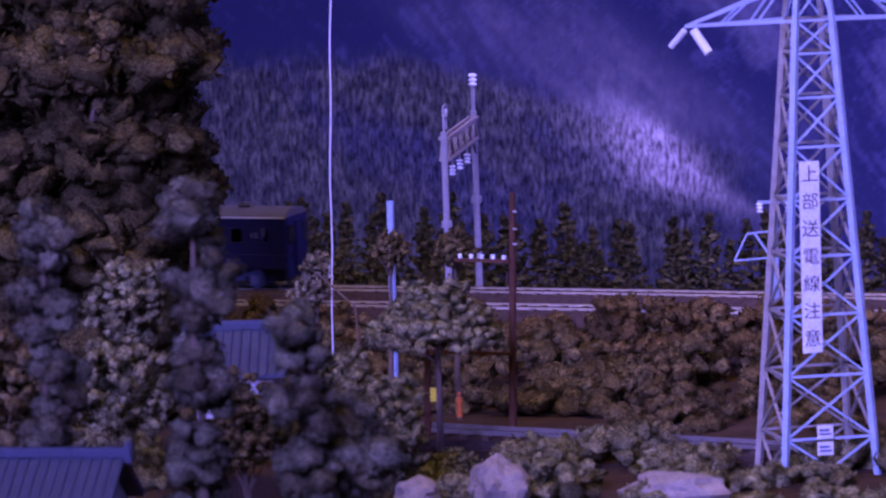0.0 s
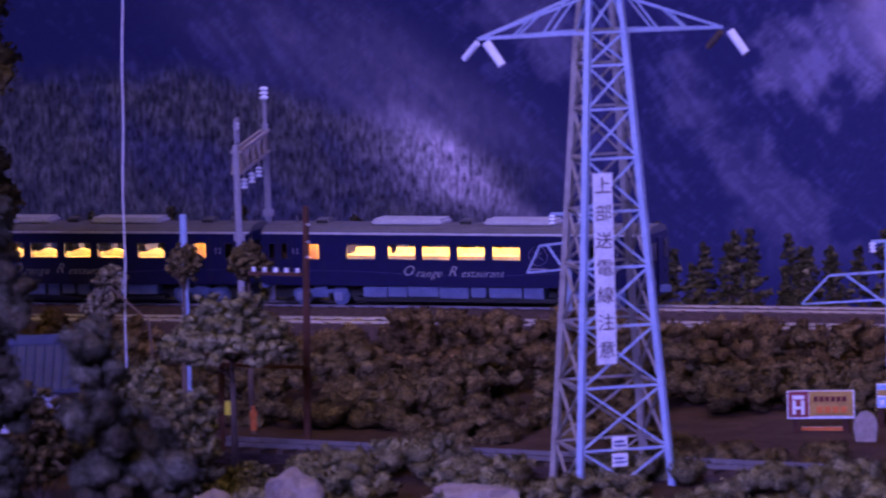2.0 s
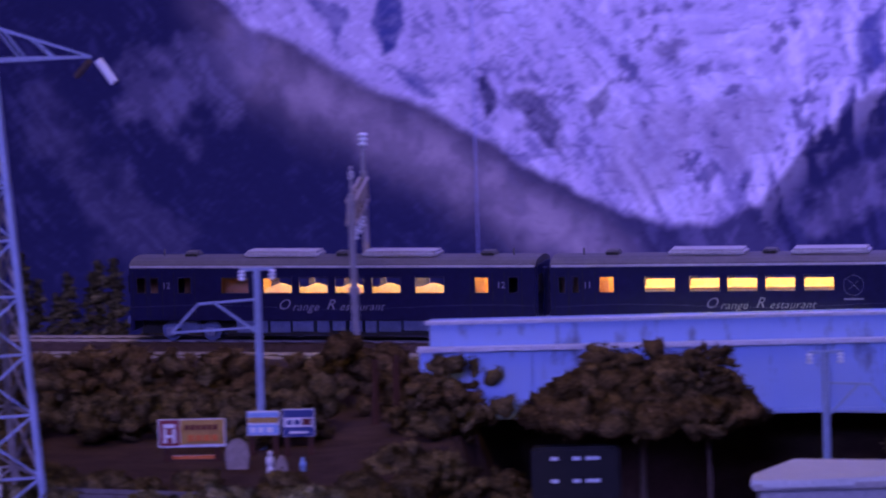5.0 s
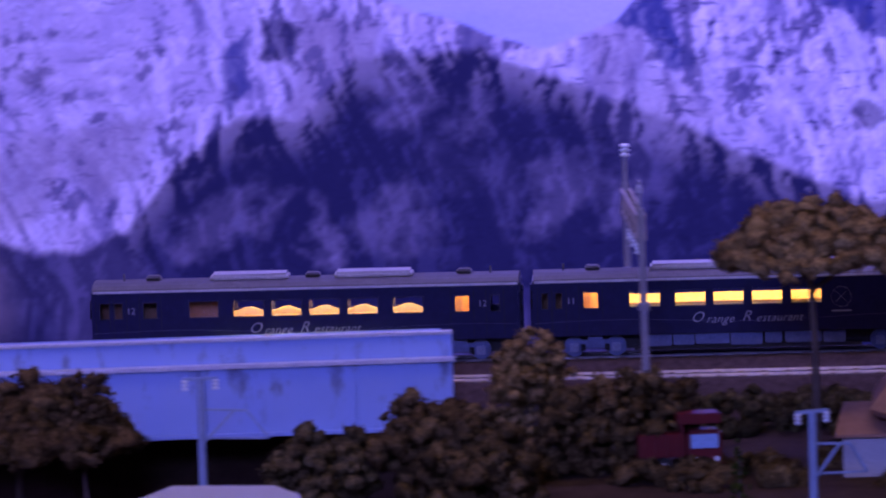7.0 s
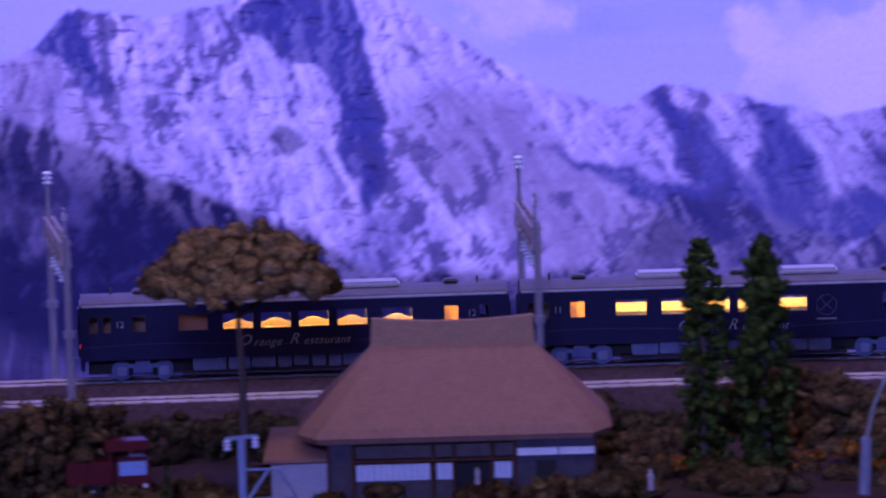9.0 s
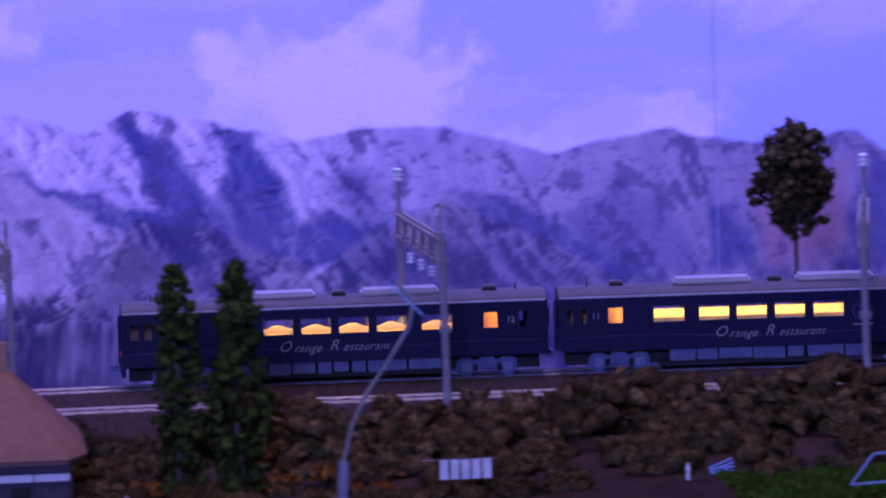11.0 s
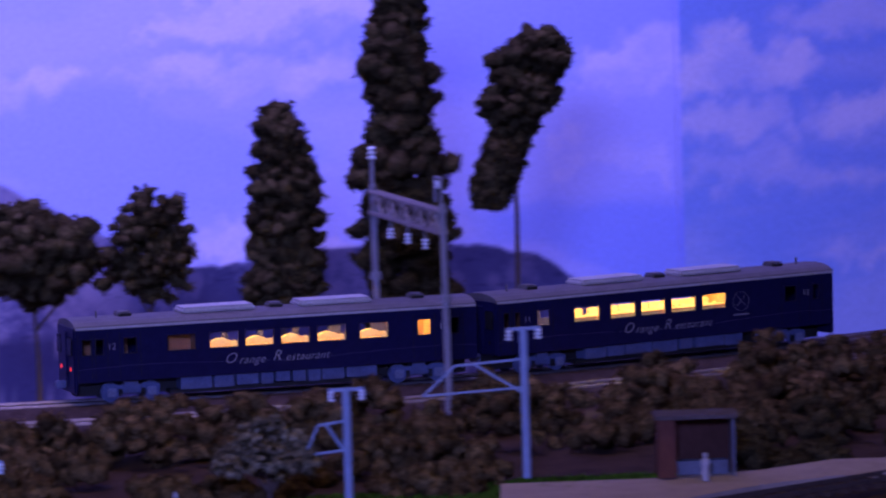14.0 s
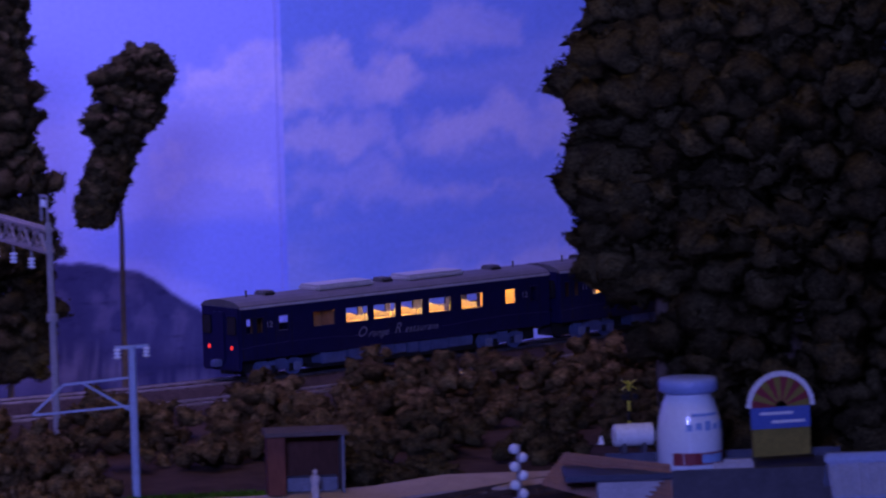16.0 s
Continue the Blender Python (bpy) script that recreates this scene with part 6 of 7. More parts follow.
def telegraph_pole(top, foot_z, arms, label):
    x, y, z = top
    thing = empty("telegraph_pole", pose(x, y, foot_z, 0, 1.4, 0), label, "telegraph pole")
    h = z - foot_z
    part("pole_shaft", rodm((0, 0, 0), (0, 0, h), 0.0021, 0.0016, 10), "timber", thing)
    for zz, x0, x1, n in arms:
        arm = part("crossarm", boxm(x0, x1, -0.0032, -0.0014, zz - 0.0009, zz + 0.0009), "timber", thing)
        for i in range(n):
            px = x0 + (x1 - x0) * (i + 0.5) / n if n > 1 else x0
            insulator(arm, (px, -0.0023, zz + 0.0006), r=0.0013, n=2)
    for zz in (h * 0.80, h * 0.86, h * 0.93) if arms else ():
        part("step_bolt", rodm((0.001, -0.002, zz), (0.003, -0.003, zz), 0.0005), "silver", thing)
    return thing


_t = (-0.8825, 2.9948, 1.1004)
telegraph_pole(_t, 0.972, [(_t[2] - 0.972 - 0.0345, -0.030, -0.001, 5), (_t[2] - 0.972 - 0.082, -0.045, 0.0, 0)], "dark brown wooden telegraph pole with insulators on a crossarm")
_t = (-0.9241, 2.9822, 1.0219)
telegraph_pole(_t, 0.968, [], "short dark brown wooden post below the bank")
for tx in ((-0.5542, 3.1744, 1.0141), (-0.5434, 3.1763, 1.0159)):
    telegraph_pole(tx, 0.972, [], "dark brown wooden post beside the bridge")

(x, y, z) = (-0.9945, 3.0438, 1.0573)
(x1, y1, z1) = (-0.9890, 3.0456, 1.2131)
bm = bmesh.new()
for i in range(14):
    f0, f1 = i / 14, (i + 1) / 14
    w = lambda f: 0.00035 * math.sin(f * 21) + 0.0003 * math.sin(f * 8)
    rod(bm, (x + (x1 - x) * f0 + w(f0), y, 0.985 + (z1 - 0.985) * f0), (x + (x1 - x) * f1 + w(f1), y, 0.985 + (z1 - 0.985) * f1), 0.0005, sides=6)
M["wire_bright"] = surface("wire_bright", (0.70, 0.72, 0.76), (0.82, 0.84, 0.88), 300, 0.35, 0.3, 0.1, 900)
wire = tagged(part("wire_post", bm, "wire_bright"), "thin bright silver wire standing upright by the track", "wire")
bm = bmesh.new()
box(bm, x - 0.0014, x + 0.0012, y - 0.0016, y - 0.0008, 1.0510, 1.0600, 0.0003)
bar(bm, (x - 0.0030, y - 0.0012, 1.0580), (x - 0.0002, y - 0.0012, 1.0612), 0.0008, 0.0008)
part("tag", bm, "white", wire, "white paper tag on the wire")
bm = bmesh.new()
for p, q, r in (((-0.9930, 3.035, 1.0500), (-0.9760, 3.030, 1.0375), 0.0006), ((-0.9985, 3.036, 1.0545), (-0.9930, 3.035, 1.0500), 0.0005), ((-0.9930, 3.035, 1.0500), (-0.9905, 3.036, 1.0560), 0.0004)):
    rod(bm, p, q, r, r * 0.8, 6)
rod(bm, (-0.9760, 3.030, 1.0375), (-0.9700, 3.028, 0.9700), 0.0006, 0.0006, 6)
tagged(part("fallen_branch", bm, "bark"), "thin bare branch leaning over the track", "branch")


def figurine(p, h, mat, label, hat="white"):
    """A tiny painted figure, one plain turned shape."""
    bm = lathe(bmesh.new(), [(h * 0.13, 0), (h * 0.15, h * 0.25), (h * 0.12, h * 0.45), (h * 0.17, h * 0.62), (h * 0.15, h * 0.78), (h * 0.05, h * 0.82), (h * 0.09, h * 0.88), (h * 0.09, h * 0.96), (h * 0.03, h)], sides=10)
    ob = part("figurine", bm, mat)
    ob.location = p
    return tagged(ob, label, "figurine", "painted figurines")


figurine((-0.8966, 2.9488, 0.9920), 0.0125, "orange", "tiny orange painted figurine by the branch line")
(x, y, z) = (-0.9086, 2.9451, 0.9917)
sg = empty("flag_post", pose(x, y, z), "small yellow flag board on a post", "sign")
part("post", rodm((-0.002, 0, 0), (-0.002, 0, 0.016), 0.0005), "timber", sg)
part("flag", boxm(-0.002, 0.0028, -0.0004, 0.0004, 0.0085, 0.0155), "yellow", sg)
figurine((-0.5826, 3.0267, 0.9732), 0.0135, "white", "tiny white painted figurine between the stones")
figurine((-0.5702, 3.0494, 0.9700), 0.0105, "sky_sign", "tiny blue painted figurine by the signs")


def tile_roof_house(p, w, d, wall_h, roof_h, yaw, label, tiles="tile_blue"):
    x, y, z = p  # middle of the ridge
    foot = z - roof_h - wall_h
    thing = empty("tiled_house", pose(x, y, foot, 0, 0, yaw), label, "house")
    part("wall", boxm(-w / 2 + 0.006, w / 2 - 0.006, -d / 2 + 0.006, d / 2 - 0.006, 0, wall_h), "plaster", thing)
    for sy in (-1, 1):
        bm = bmesh.new()
        a = [bm.verts.new(q) for q in ((-w / 2, sy * d / 2, wall_h), (w / 2, sy * d / 2, wall_h), (w / 2, 0, wall_h + roof_h), (-w / 2, 0, wall_h + roof_h))]
        f = bm.faces.new(a)
        g = bmesh.ops.extrude_face_region(bm, geom=[f])
        bmesh.ops.translate(bm, verts=[q for q in g["geom"] if isinstance(q, bmesh.types.BMVert)], vec=(0, 0, 0.0016))
        bmesh.ops.recalc_face_normals(bm, faces=bm.faces)
        roof = part("roof_slope", bm, tiles, thing)
        n = int(w / 0.0045)
        for i in range(n + 1):
            px = -w / 2 + i * w / n
            part("roll_tile", rodm((px, sy * d / 2, wall_h + 0.0017), (px, 0, wall_h + roof_h + 0.0017), 0.0008, sides=6), tiles, roof)
    part("ridge_tiles", boxm(-w / 2 - 0.002, w / 2 + 0.002, -0.003, 0.003, wall_h + roof_h, wall_h + roof_h + 0.005, 0.001), tiles, thing)
    part("ridge_end", boxm(w / 2 + 0.001, w / 2 + 0.004, -0.004, 0.004, wall_h + roof_h - 0.002, wall_h + roof_h + 0.008, 0.001), tiles, thing)
    for sx in (-1, 1):
        bm = bmesh.new()
        vs = [bm.verts.new(q) for q in ((sx * (w / 2 - 0.006), -d / 2 + 0.006, wall_h), (sx * (w / 2 - 0.006), d / 2 - 0.006, wall_h), (sx * (w / 2 - 0.006), 0, wall_h + roof_h - 0.003))]
        f = bm.faces.new(vs)
        part("gable", bm, "plaster", thing)
    return thing


tile_roof_house((-0.9510, 2.5082, 1.0329), 0.066, 0.07, 0.035, 0.022, 6, "farmhouse with a dark blue tiled roof, near the viewer")
tile_roof_house((-0.9757, 2.8392, 1.0486), 0.05, 0.06, 0.02, 0.020, 14, "house with a dark blue tiled roof among trees")

M["pale_tile"] = surface("pale_tile", (0.34, 0.42, 0.62), (0.42, 0.50, 0.70), 120, 0.6, 0, 0.2, 700)

# ---- signs by the level crossing ----


def billboard(p, w, h, leg, yaw, fields, label):
    """fields: (x0, x1, z0, z1, material) as shares of the board."""
    x, y, z = p  # lower left corner of the board
    thing = empty("billboard", pose(x, y, z - leg, 0, 0, yaw), label, "sign")
    part("board", boxm(0, w, -0.0007, 0.0007, leg, leg + h, 0.0002), "white", thing)
    for px in (w * 0.12, w * 0.86):
        part("leg", boxm(px - 0.0014, px + 0.0014, 0.0009, 0.0027, 0, leg + h * 0.7), "timber", thing)
    for i, (a, b, c, d, mat) in enumerate(fields):
        part("painted_field", boxm(a * w, b * w, -0.0010 - 0.0001 * i, -0.0007, leg + c * h, leg + d * h), mat, thing)
    return thing


_bars = [(0.40 + 0.085 * i, 0.46 + 0.085 * i, 0.62, 0.80, "red") for i in range(6)] + [(0.44 + 0.12 * i, 0.53 + 0.12 * i, 0.22, 0.44, "orange") for i in range(4)]
billboard((-0.6495, 3.0743, 0.9823), 0.0345, 0.0145, 0.012, 6, [(0.02, 0.32, 0.06, 0.98, "maroon"), (0.33, 0.98, 0.10, 0.98, "yellow_old"), (0.08, 0.26, 0.70, 0.84, "white"), (0.08, 0.13, 0.16, 0.66, "white"), (0.21, 0.26, 0.16, 0.66, "white"), (0.13, 0.21, 0.35, 0.45, "white")] + _bars,
          "weathered maroon and yellow roadside billboard on brown legs")
billboard((-0.5871, 3.0869, 0.9857), 0.0165, 0.0142, 0.018, 6, [(0.02, 0.98, 0.02, 0.98, "navy"), (0.06, 0.94, 0.36, 0.70, "white"), (0.62, 0.90, 0.42, 0.66, "red"), (0.14, 0.30, 0.44, 0.62, "navy"), (0.38, 0.55, 0.44, 0.62, "navy"), (0.2, 0.8, 0.12, 0.2, "white")],
          "navy blue and white roadside sign on brown legs")
billboard((-0.6066, 3.0933, 0.9857), 0.0165, 0.0125, 0.018, 4, [(0.02, 0.98, 0.04, 0.44, "sky_sign"), (0.02, 0.98, 0.52, 0.74, "yellow_old"), (0.02, 0.98, 0.76, 0.96, "sky_sign"), (0.1, 0.25, 0.12, 0.34, "white"), (0.35, 0.5, 0.12, 0.34, "white"), (0.6, 0.8, 0.12, 0.34, "white")],
          "pale blue and yellow roadside sign on brown legs")
billboard((-0.6448, 3.0855, 0.9691), 0.024, 0.0075, 0.004, 6, [(0.0, 1.0, 0.0, 1.0, "orange"), (0.0, 1.0, 0.55, 0.75, "yellow_old")], "low orange and yellow hoarding below the billboard")


def standing_stone(p, w, h, label):
    bm = bmesh.new()
    n = 14
    pts = [(w * 0.5 * math.cos(math.pi * i / n) * (1.0 if i else 1.0), h * (0.45 + 0.55 * math.sin(math.pi * i / n))) for i in range(n + 1)]
    vs = [bm.verts.new((a, -0.0012, b)) for a, b in pts] + [bm.verts.new((-w * 0.42, -0.0012, 0)), bm.verts.new((w * 0.42, -0.0012, 0))]
    f = bm.faces.new(vs)
    g = bmesh.ops.extrude_face_region(bm, geom=[f])
    bmesh.ops.translate(bm, verts=[q for q in g["geom"] if isinstance(q, bmesh.types.BMVert)], vec=(0, 0.0024, 0))
    bmesh.ops.recalc_face_normals(bm, faces=bm.faces)
    ob = part("standing_stone", bm, "rock")
    ob.location = p
    return tagged(ob, label, "stone", "standing stones")


standing_stone((-0.6006, 3.0333, 0.9768), 0.0125, 0.0155, "grey rounded standing stone by the road")
standing_stone((-0.5734, 3.0081, 0.9696), 0.0068, 0.0175, "narrow grey rounded standing stone by the road")
boulder((-0.5508, 2.9920, 0.9669), 0.007, 0.006, 0.003, 7, "low yellowish stone by the road")

# ---- below the bridge ----


def white_hut():
    a, b = Vector((-0.3145, 2.8046, 1.0007)), Vector((-0.2352, 2.8125, 1.0017))
    w = (b - a).length
    thing = empty("flat_roofed_hut", pose(a.x, a.y, a.z - 0.05, 0, 0, 8), "hut with a clean white flat roof below the bridge", "hut")
    part("wall", boxm(0.004, w - 0.004, 0.003, 0.045, 0, 0.048), "plaster", thing)
    bm = bmesh.new()
    f = bm.faces.new([bm.verts.new((px * w, py, 0.048)) for px, py in ((0, 0), (0.34, -0.004), (1, 0.004), (1.0, 0.024), (0.88, 0.056), (0.28, 0.068), (0.02, 0.020))])
    g = bmesh.ops.extrude_face_region(bm, geom=[f])
    bmesh.ops.translate(bm, verts=[q for q in g["geom"] if isinstance(q, bmesh.types.BMVert)], vec=(0, 0, 0.0035))
    bmesh.ops.recalc_face_normals(bm, faces=bm.faces)
    part("roof_slab", bm, "white", thing)
    part("fascia", boxm(0.001, w - 0.001, -0.0008, 0, 0.0465, 0.0495), "plaster", thing)
    return thing


white_hut()


def parked_coach():
    x, y, z = (-0.4256, 3.0122, 0.9716)
    thing = empty("parked_coach", pose(x, y, z - 0.012, 0, 0, 6), "dark coach under the tree, bright light spots drawn as white strips", "coach")
    part("body", boxm(-0.022, 0.022, 0, 0.012, 0.003, 0.030, 0.0015), "black", thing)
    # White strips imitate two rows of bright light spots on the coach.
    for zz in (0.0122, 0.0235):
        for i, (wa, wb) in enumerate(((-0.0125, -0.0085), (-0.0015, 0.0025), (0.0050, 0.0122))):
            part("bright_strip", boxm(wa, wb, -0.0005, 0.0002, zz, zz + 0.0018), "porcelain", thing)
    for wx in (-0.015, 0.015):
        part("wheel", rodm((wx, -0.0004, 0.003), (wx, 0.0020, 0.003), 0.003, sides=14), "black", thing)
    return thing


parked_coach()


def dump_truck():
    x, y, z = (-0.0845, 3.0610, 0.9765)
    m = 0.00028
    thing = empty("dump_truck", pose(x, y, z, 0, 0, 10), "dark red dump truck parked in the bushes", "truck")
    cab = part("cab", boxm(0.0225, 0.0405, 0, 0.015, 0.003, 0.0215, 0.0016), "red", thing)
    # Pale blue paint on the windscreen takes the place of a reflection.
    part("windscreen", boxm(0.0245, 0.0385, -0.0004, 0.0004, 0.0125, 0.0195, 0.0002), "sky_sign", cab, "windscreen painted pale blue for its reflection")
    part("windscreen_side", boxm(0.0403, 0.0408, 0.002, 0.011, 0.0125, 0.0195), "window_dark", cab)
    part("bumper", boxm(0.0225, 0.0415, -0.0012, 0.0, 0.003, 0.0055, 0.0004), "red", cab)
    part("headlight", rodm((0.0265, -0.0016, 0.0072), (0.0265, -0.0002, 0.0072), 0.0012), "porcelain", cab)
    part("headlight", rodm((0.0375, -0.0016, 0.0072), (0.0375, -0.0002, 0.0072), 0.0012), "porcelain", cab)
    bed = part("load_bed", boxm(-0.002, 0.0215, -0.0005, 0.0155, 0.0085, 0.020, 0.0006), "red", thing)
    for i in range(4):
        part("bed_rib", boxm(0.001 + i * 0.0055, 0.0022 + i * 0.0055, -0.0014, -0.0005, 0.0085, 0.020), "red", bed)
    part("headboard", boxm(0.018, 0.040, -0.001, 0.016, 0.0248, 0.0300, 0.0005), "red", thing)
    part("headboard_stay", boxm(0.0195, 0.0212, 0.001, 0.014, 0.018, 0.0250), "red", thing)
    for wx in (0.003, 0.011, 0.031):
        w = part("wheel", rodm((wx, -0.0006, 0.0042), (wx, 0.0030, 0.0042), 0.0042, sides=16), "black", thing)
        part("hub", rodm((wx, -0.0010, 0.0042), (wx, -0.0005, 0.0042), 0.0018, sides=12), "silver", w)
    return thing


dump_truck()

# ---- thatched farmhouse ----


def farmhouse():
    e = Vector((0.1090, 3.0402, 1.0049))
    rz = (0.1123, 3.0951, 1.0456)[2]
    cz = (0.1127, 3.0951, 1.0600)[2]
    foot = (0.1088, 3.0552, 0.9754)[2] - 0.006
    m = 3.21 / 11500
    thing = empty("thatched_farmhouse", pose(e.x, e.y + 0.052, foot, 0, 0, -2), "Japanese farmhouse with a steep brown thatched roof and paper windows", "house")
    ze, zr, zc = e.z - foot, rz - foot, cz - foot
    # steep hipped roof, slightly flared, with a soft eave
    bm = bmesh.new()
    prof = [(0.0770, 0.0500, ze - 0.001), (0.0785, 0.0520, ze + 0.002), (0.0755, 0.0490, ze + 0.0065), (0.0610, 0.0300, ze + (zr - ze) * 0.52), (0.0415, 0.0065, zr), (0.0400, 0.0050, zr + 0.002)]
    rings = []
    for a, b, z in prof:
        c = 0.88
        rings.append([bm.verts.new(q) for q in ((-a * c, -b, z), (a * c, -b, z), (a, -b * c * 0.8, z + 0.001), (a, b * c * 0.8, z + 0.001), (a * c, b, z), (-a * c, b, z), (-a, b * c * 0.8, z + 0.001), (-a, -b * c * 0.8, z + 0.001))])
    for p, q in zip(rings, rings[1:]):
        for i in range(8):
            bm.faces.new((p[i], p[(i + 1) % 8], q[(i + 1) % 8], q[i]))
    bm.faces.new(rings[-1])
    bm.faces.new(rings[0][::-1])
    roof = part("thatched_roof", bm, "thatch", thing)
    bm = bmesh.new()
    n = 12
    lo = [bm.verts.new((-0.0415 + 0.083 * i / n, -0.0058, zr - 0.0005)) for i in range(n + 1)]
    hi = [bm.verts.new((-0.0405 + 0.081 * i / n, -0.0030, zc - 0.0012 + 0.0022 * (2 * i / n - 1) ** 2)) for i in range(n + 1)]
    for i in range(n):
        bm.faces.new((lo[i], lo[i + 1], hi[i + 1], hi[i]))
    g = bmesh.ops.extrude_face_region(bm, geom=bm.faces[:])
    bmesh.ops.translate(bm, verts=[q for q in g["geom"] if isinstance(q, bmesh.types.BMVert)], vec=(0, 0.0085, 0))
    bmesh.ops.recalc_face_normals(bm, faces=bm.faces)
    part("ridge_cap", bm, "thatch_ridge", roof)
    # walls: timber frame, openings and shoji
    y0 = -0.046
    X = lambda px: (px - 812) * m
    Zp = lambda py: ze - (py - 779) * m - 0.0008
    part("wall_core", boxm(X(585), X(1062), y0 + 0.004, 0.044, 0, ze), "wall_dark", thing)
    part("side_room_wall", boxm(X(918), X(1062), y0 - 0.002, y0 + 0.004, 0, ze), "wall_slate", thing)
    part("end_wall", boxm(X(585), X(628), y0 - 0.002, y0 + 0.004, 0, ze), "wall_slate", thing)
    for px in (585, 628, 770, 808, 876, 918, 1062):
        part("post", boxm(X(px) - 0.0008, X(px) + 0.0008, y0 - 0.0035, y0 + 0.0042, 0, ze), "timber", thing)
    part("veranda", boxm(X(628), X(918), y0 - 0.010, y0 + 0.004, 0, 0.0052, 0.0003), "timber", thing)
    part("lintel", boxm(X(628), X(918), y0 - 0.003, y0 + 0.0042, Zp(815), Zp(810)), "timber", thing)
    # Black panel paints the shade inside the open doorway.
    part("doorway_shade", boxm(X(810), X(874), y0 + 0.0030, y0 + 0.0048, 0.0052, Zp(815)), "black", thing)
    part("side_door", boxm(X(955), X(990), y0 - 0.0026, y0 - 0.0018, 0.0008, Zp(818)), "black", thing)
    panes = [(634, 666), (667, 699), (700, 732), (733, 765), (778, 806), (880, 911)]
    for a, b in panes:
        w = part("shoji_window", boxm(X(a), X(b), y0 + 0.0028, y0 + 0.0042, Zp(850), Zp(820)), "white", thing, "white paper window")
        for k in (1, 2):
            px = X(a) + (X(b) - X(a)) * k / 3
            part("glazing_bar", boxm(px - 0.0002, px + 0.0002, y0 + 0.0024, y0 + 0.0028, Zp(850), Zp(820)), "plaster", w)
    for a, b in ((922, 994), (997, 1062)):
        part("fanlight", boxm(X(a), X(b), y0 - 0.0032, y0 - 0.0022, Zp(808), Zp(795)), "white", thing, "white paper fanlight")
    # lean-to
    part("lean_to_wall", boxm(X(482), X(584), y0 + 0.006, 0.02, 0, Zp(812)), "plaster", thing)
    bm = bmesh.new()
    vs = [bm.verts.new(q) for q in ((X(468), y0 + 0.001, Zp(812)), (X(588), y0 + 0.001, Zp(812)), (X(588), 0.01, Zp(778)), (X(478), 0.01, Zp(778)))]
    f = bm.faces.new(vs)
    g = bmesh.ops.extrude_face_region(bm, geom=[f])
    bmesh.ops.translate(bm, verts=[q for q in g["geom"] if isinstance(q, bmesh.types.BMVert)], vec=(0, 0, 0.0016))
    bmesh.ops.recalc_face_normals(bm, faces=bm.faces)
    part("lean_to_roof", bm, "thatch", thing)
    return thing


M["thatch_ridge"] = surface("thatch_ridge", (0.34, 0.22, 0.15), (0.42, 0.27, 0.18), 160, 0.95, 0, 0.4, 900)
M["wall_slate"] = surface("wall_slate", (0.06, 0.055, 0.075), (0.10, 0.09, 0.11), 120, 0.85, 0, 0.3, 800)
farmhouse()
figurine((0.1165, 3.0099, 0.9865), 0.0085, "plaster", "tiny pale painted figurine on the veranda")
figurine((0.2029, 3.0254, 0.9787), 0.0105, "plaster", "tiny pale painted figurine by the flower bed")

# ---- bent lamp wire, laundry and field ----
a, b = Vector((0.2889, 2.8074, 1.0307)), Vector((0.2873, 2.8076, 1.0044))
thing = empty("bent_wire_post", pose(0, 0, 0), "pale blue post with a bent grey wire and a blue tag", "post")
part("post", rodm(b, a, 0.0028, sides=10), "pole", thing)
bm = bmesh.new()
pts = [a, Vector((0.2927, 2.8070, 1.0464)), Vector((0.3002, 2.8062, 1.0619)), Vector((0.3110, 2.8050, 1.0774)), Vector((0.3206, 2.8039, 1.0923)), Vector((0.3230, 2.8036, 1.1045)), Vector((0.3160, 2.8044, 1.1126))]
for p, q in zip(pts, pts[1:]):
    rod(bm, p, q, 0.0010, sides=6)
part("bent_wire", bm, "steel_grey", thing)
bm = bmesh.new()
bar(bm, (0.3108, 2.8000, 1.1141), (0.3264, 2.7982, 1.0984), 0.0028, 0.0008)
part("tag", bm, "sky_sign", thing, "pale blue tag")

(x, y, z) = (0.3598, 3.0409, 0.9854)
thing = empty("clothes_line", pose(x, y, z, 0, 0, 0), "white washing hung on a low line between posts", "clothes line")
for px in (-0.008, 0.030):
    part("post", rodm((px, 0, -0.003), (px, 0, 0.016), 0.0006), "timber", thing)
part("line", rodm((-0.008, 0, 0.0125), (0.030, 0, 0.0125), 0.0003), "steel_grey", thing)
for i in range(5):
    bm = bmesh.new()
    for k in range(5):
        box(bm, 0.0015 + i * 0.0054, 0.0058 + i * 0.0054, -0.0004 + 0.0004 * math.sin(k * 1.3 + i), 0.0004 + 0.0004 * math.sin(k * 1.3 + i), 0.0025 + 0.002 * k, 0.0045 + 0.002 * k)
    part("garment", bm, "white", thing)

bm = bmesh.new()
for k in range(6):
    bar(bm, (-0.006, 0.001 * k, 0.0006 * k), (0.006, 0.001 * k, 0.0009 * k + 0.003 * (k % 2)), 0.0014, 0.0006)
ob = part("tarpaulin", bm, "sky_sign")
ob.location = (0.5043, 3.0406, 0.9843)
tagged(ob, "small crumpled blue tarpaulin at the field's edge", "tarpaulin")
figurine((0.4840, 3.0236, 0.9847), 0.0085, "white", "tiny white painted figurine at the field's edge")
figurine((0.6882, 2.9633, 0.9944), 0.0050, "white", "tiny white painted figurine in the grass")
(x, y, z) = (0.7331, 2.9525, 1.0403)
tree("tree", x, y, 0.965, z - 0.965, 0.062, 0.036, "umbrella", "f_pale", "pale withered tree with a dark trunk in the field", 301, 50, 0.0030, trunk=0.0026)

# ---- halt, lane and shop, right ----


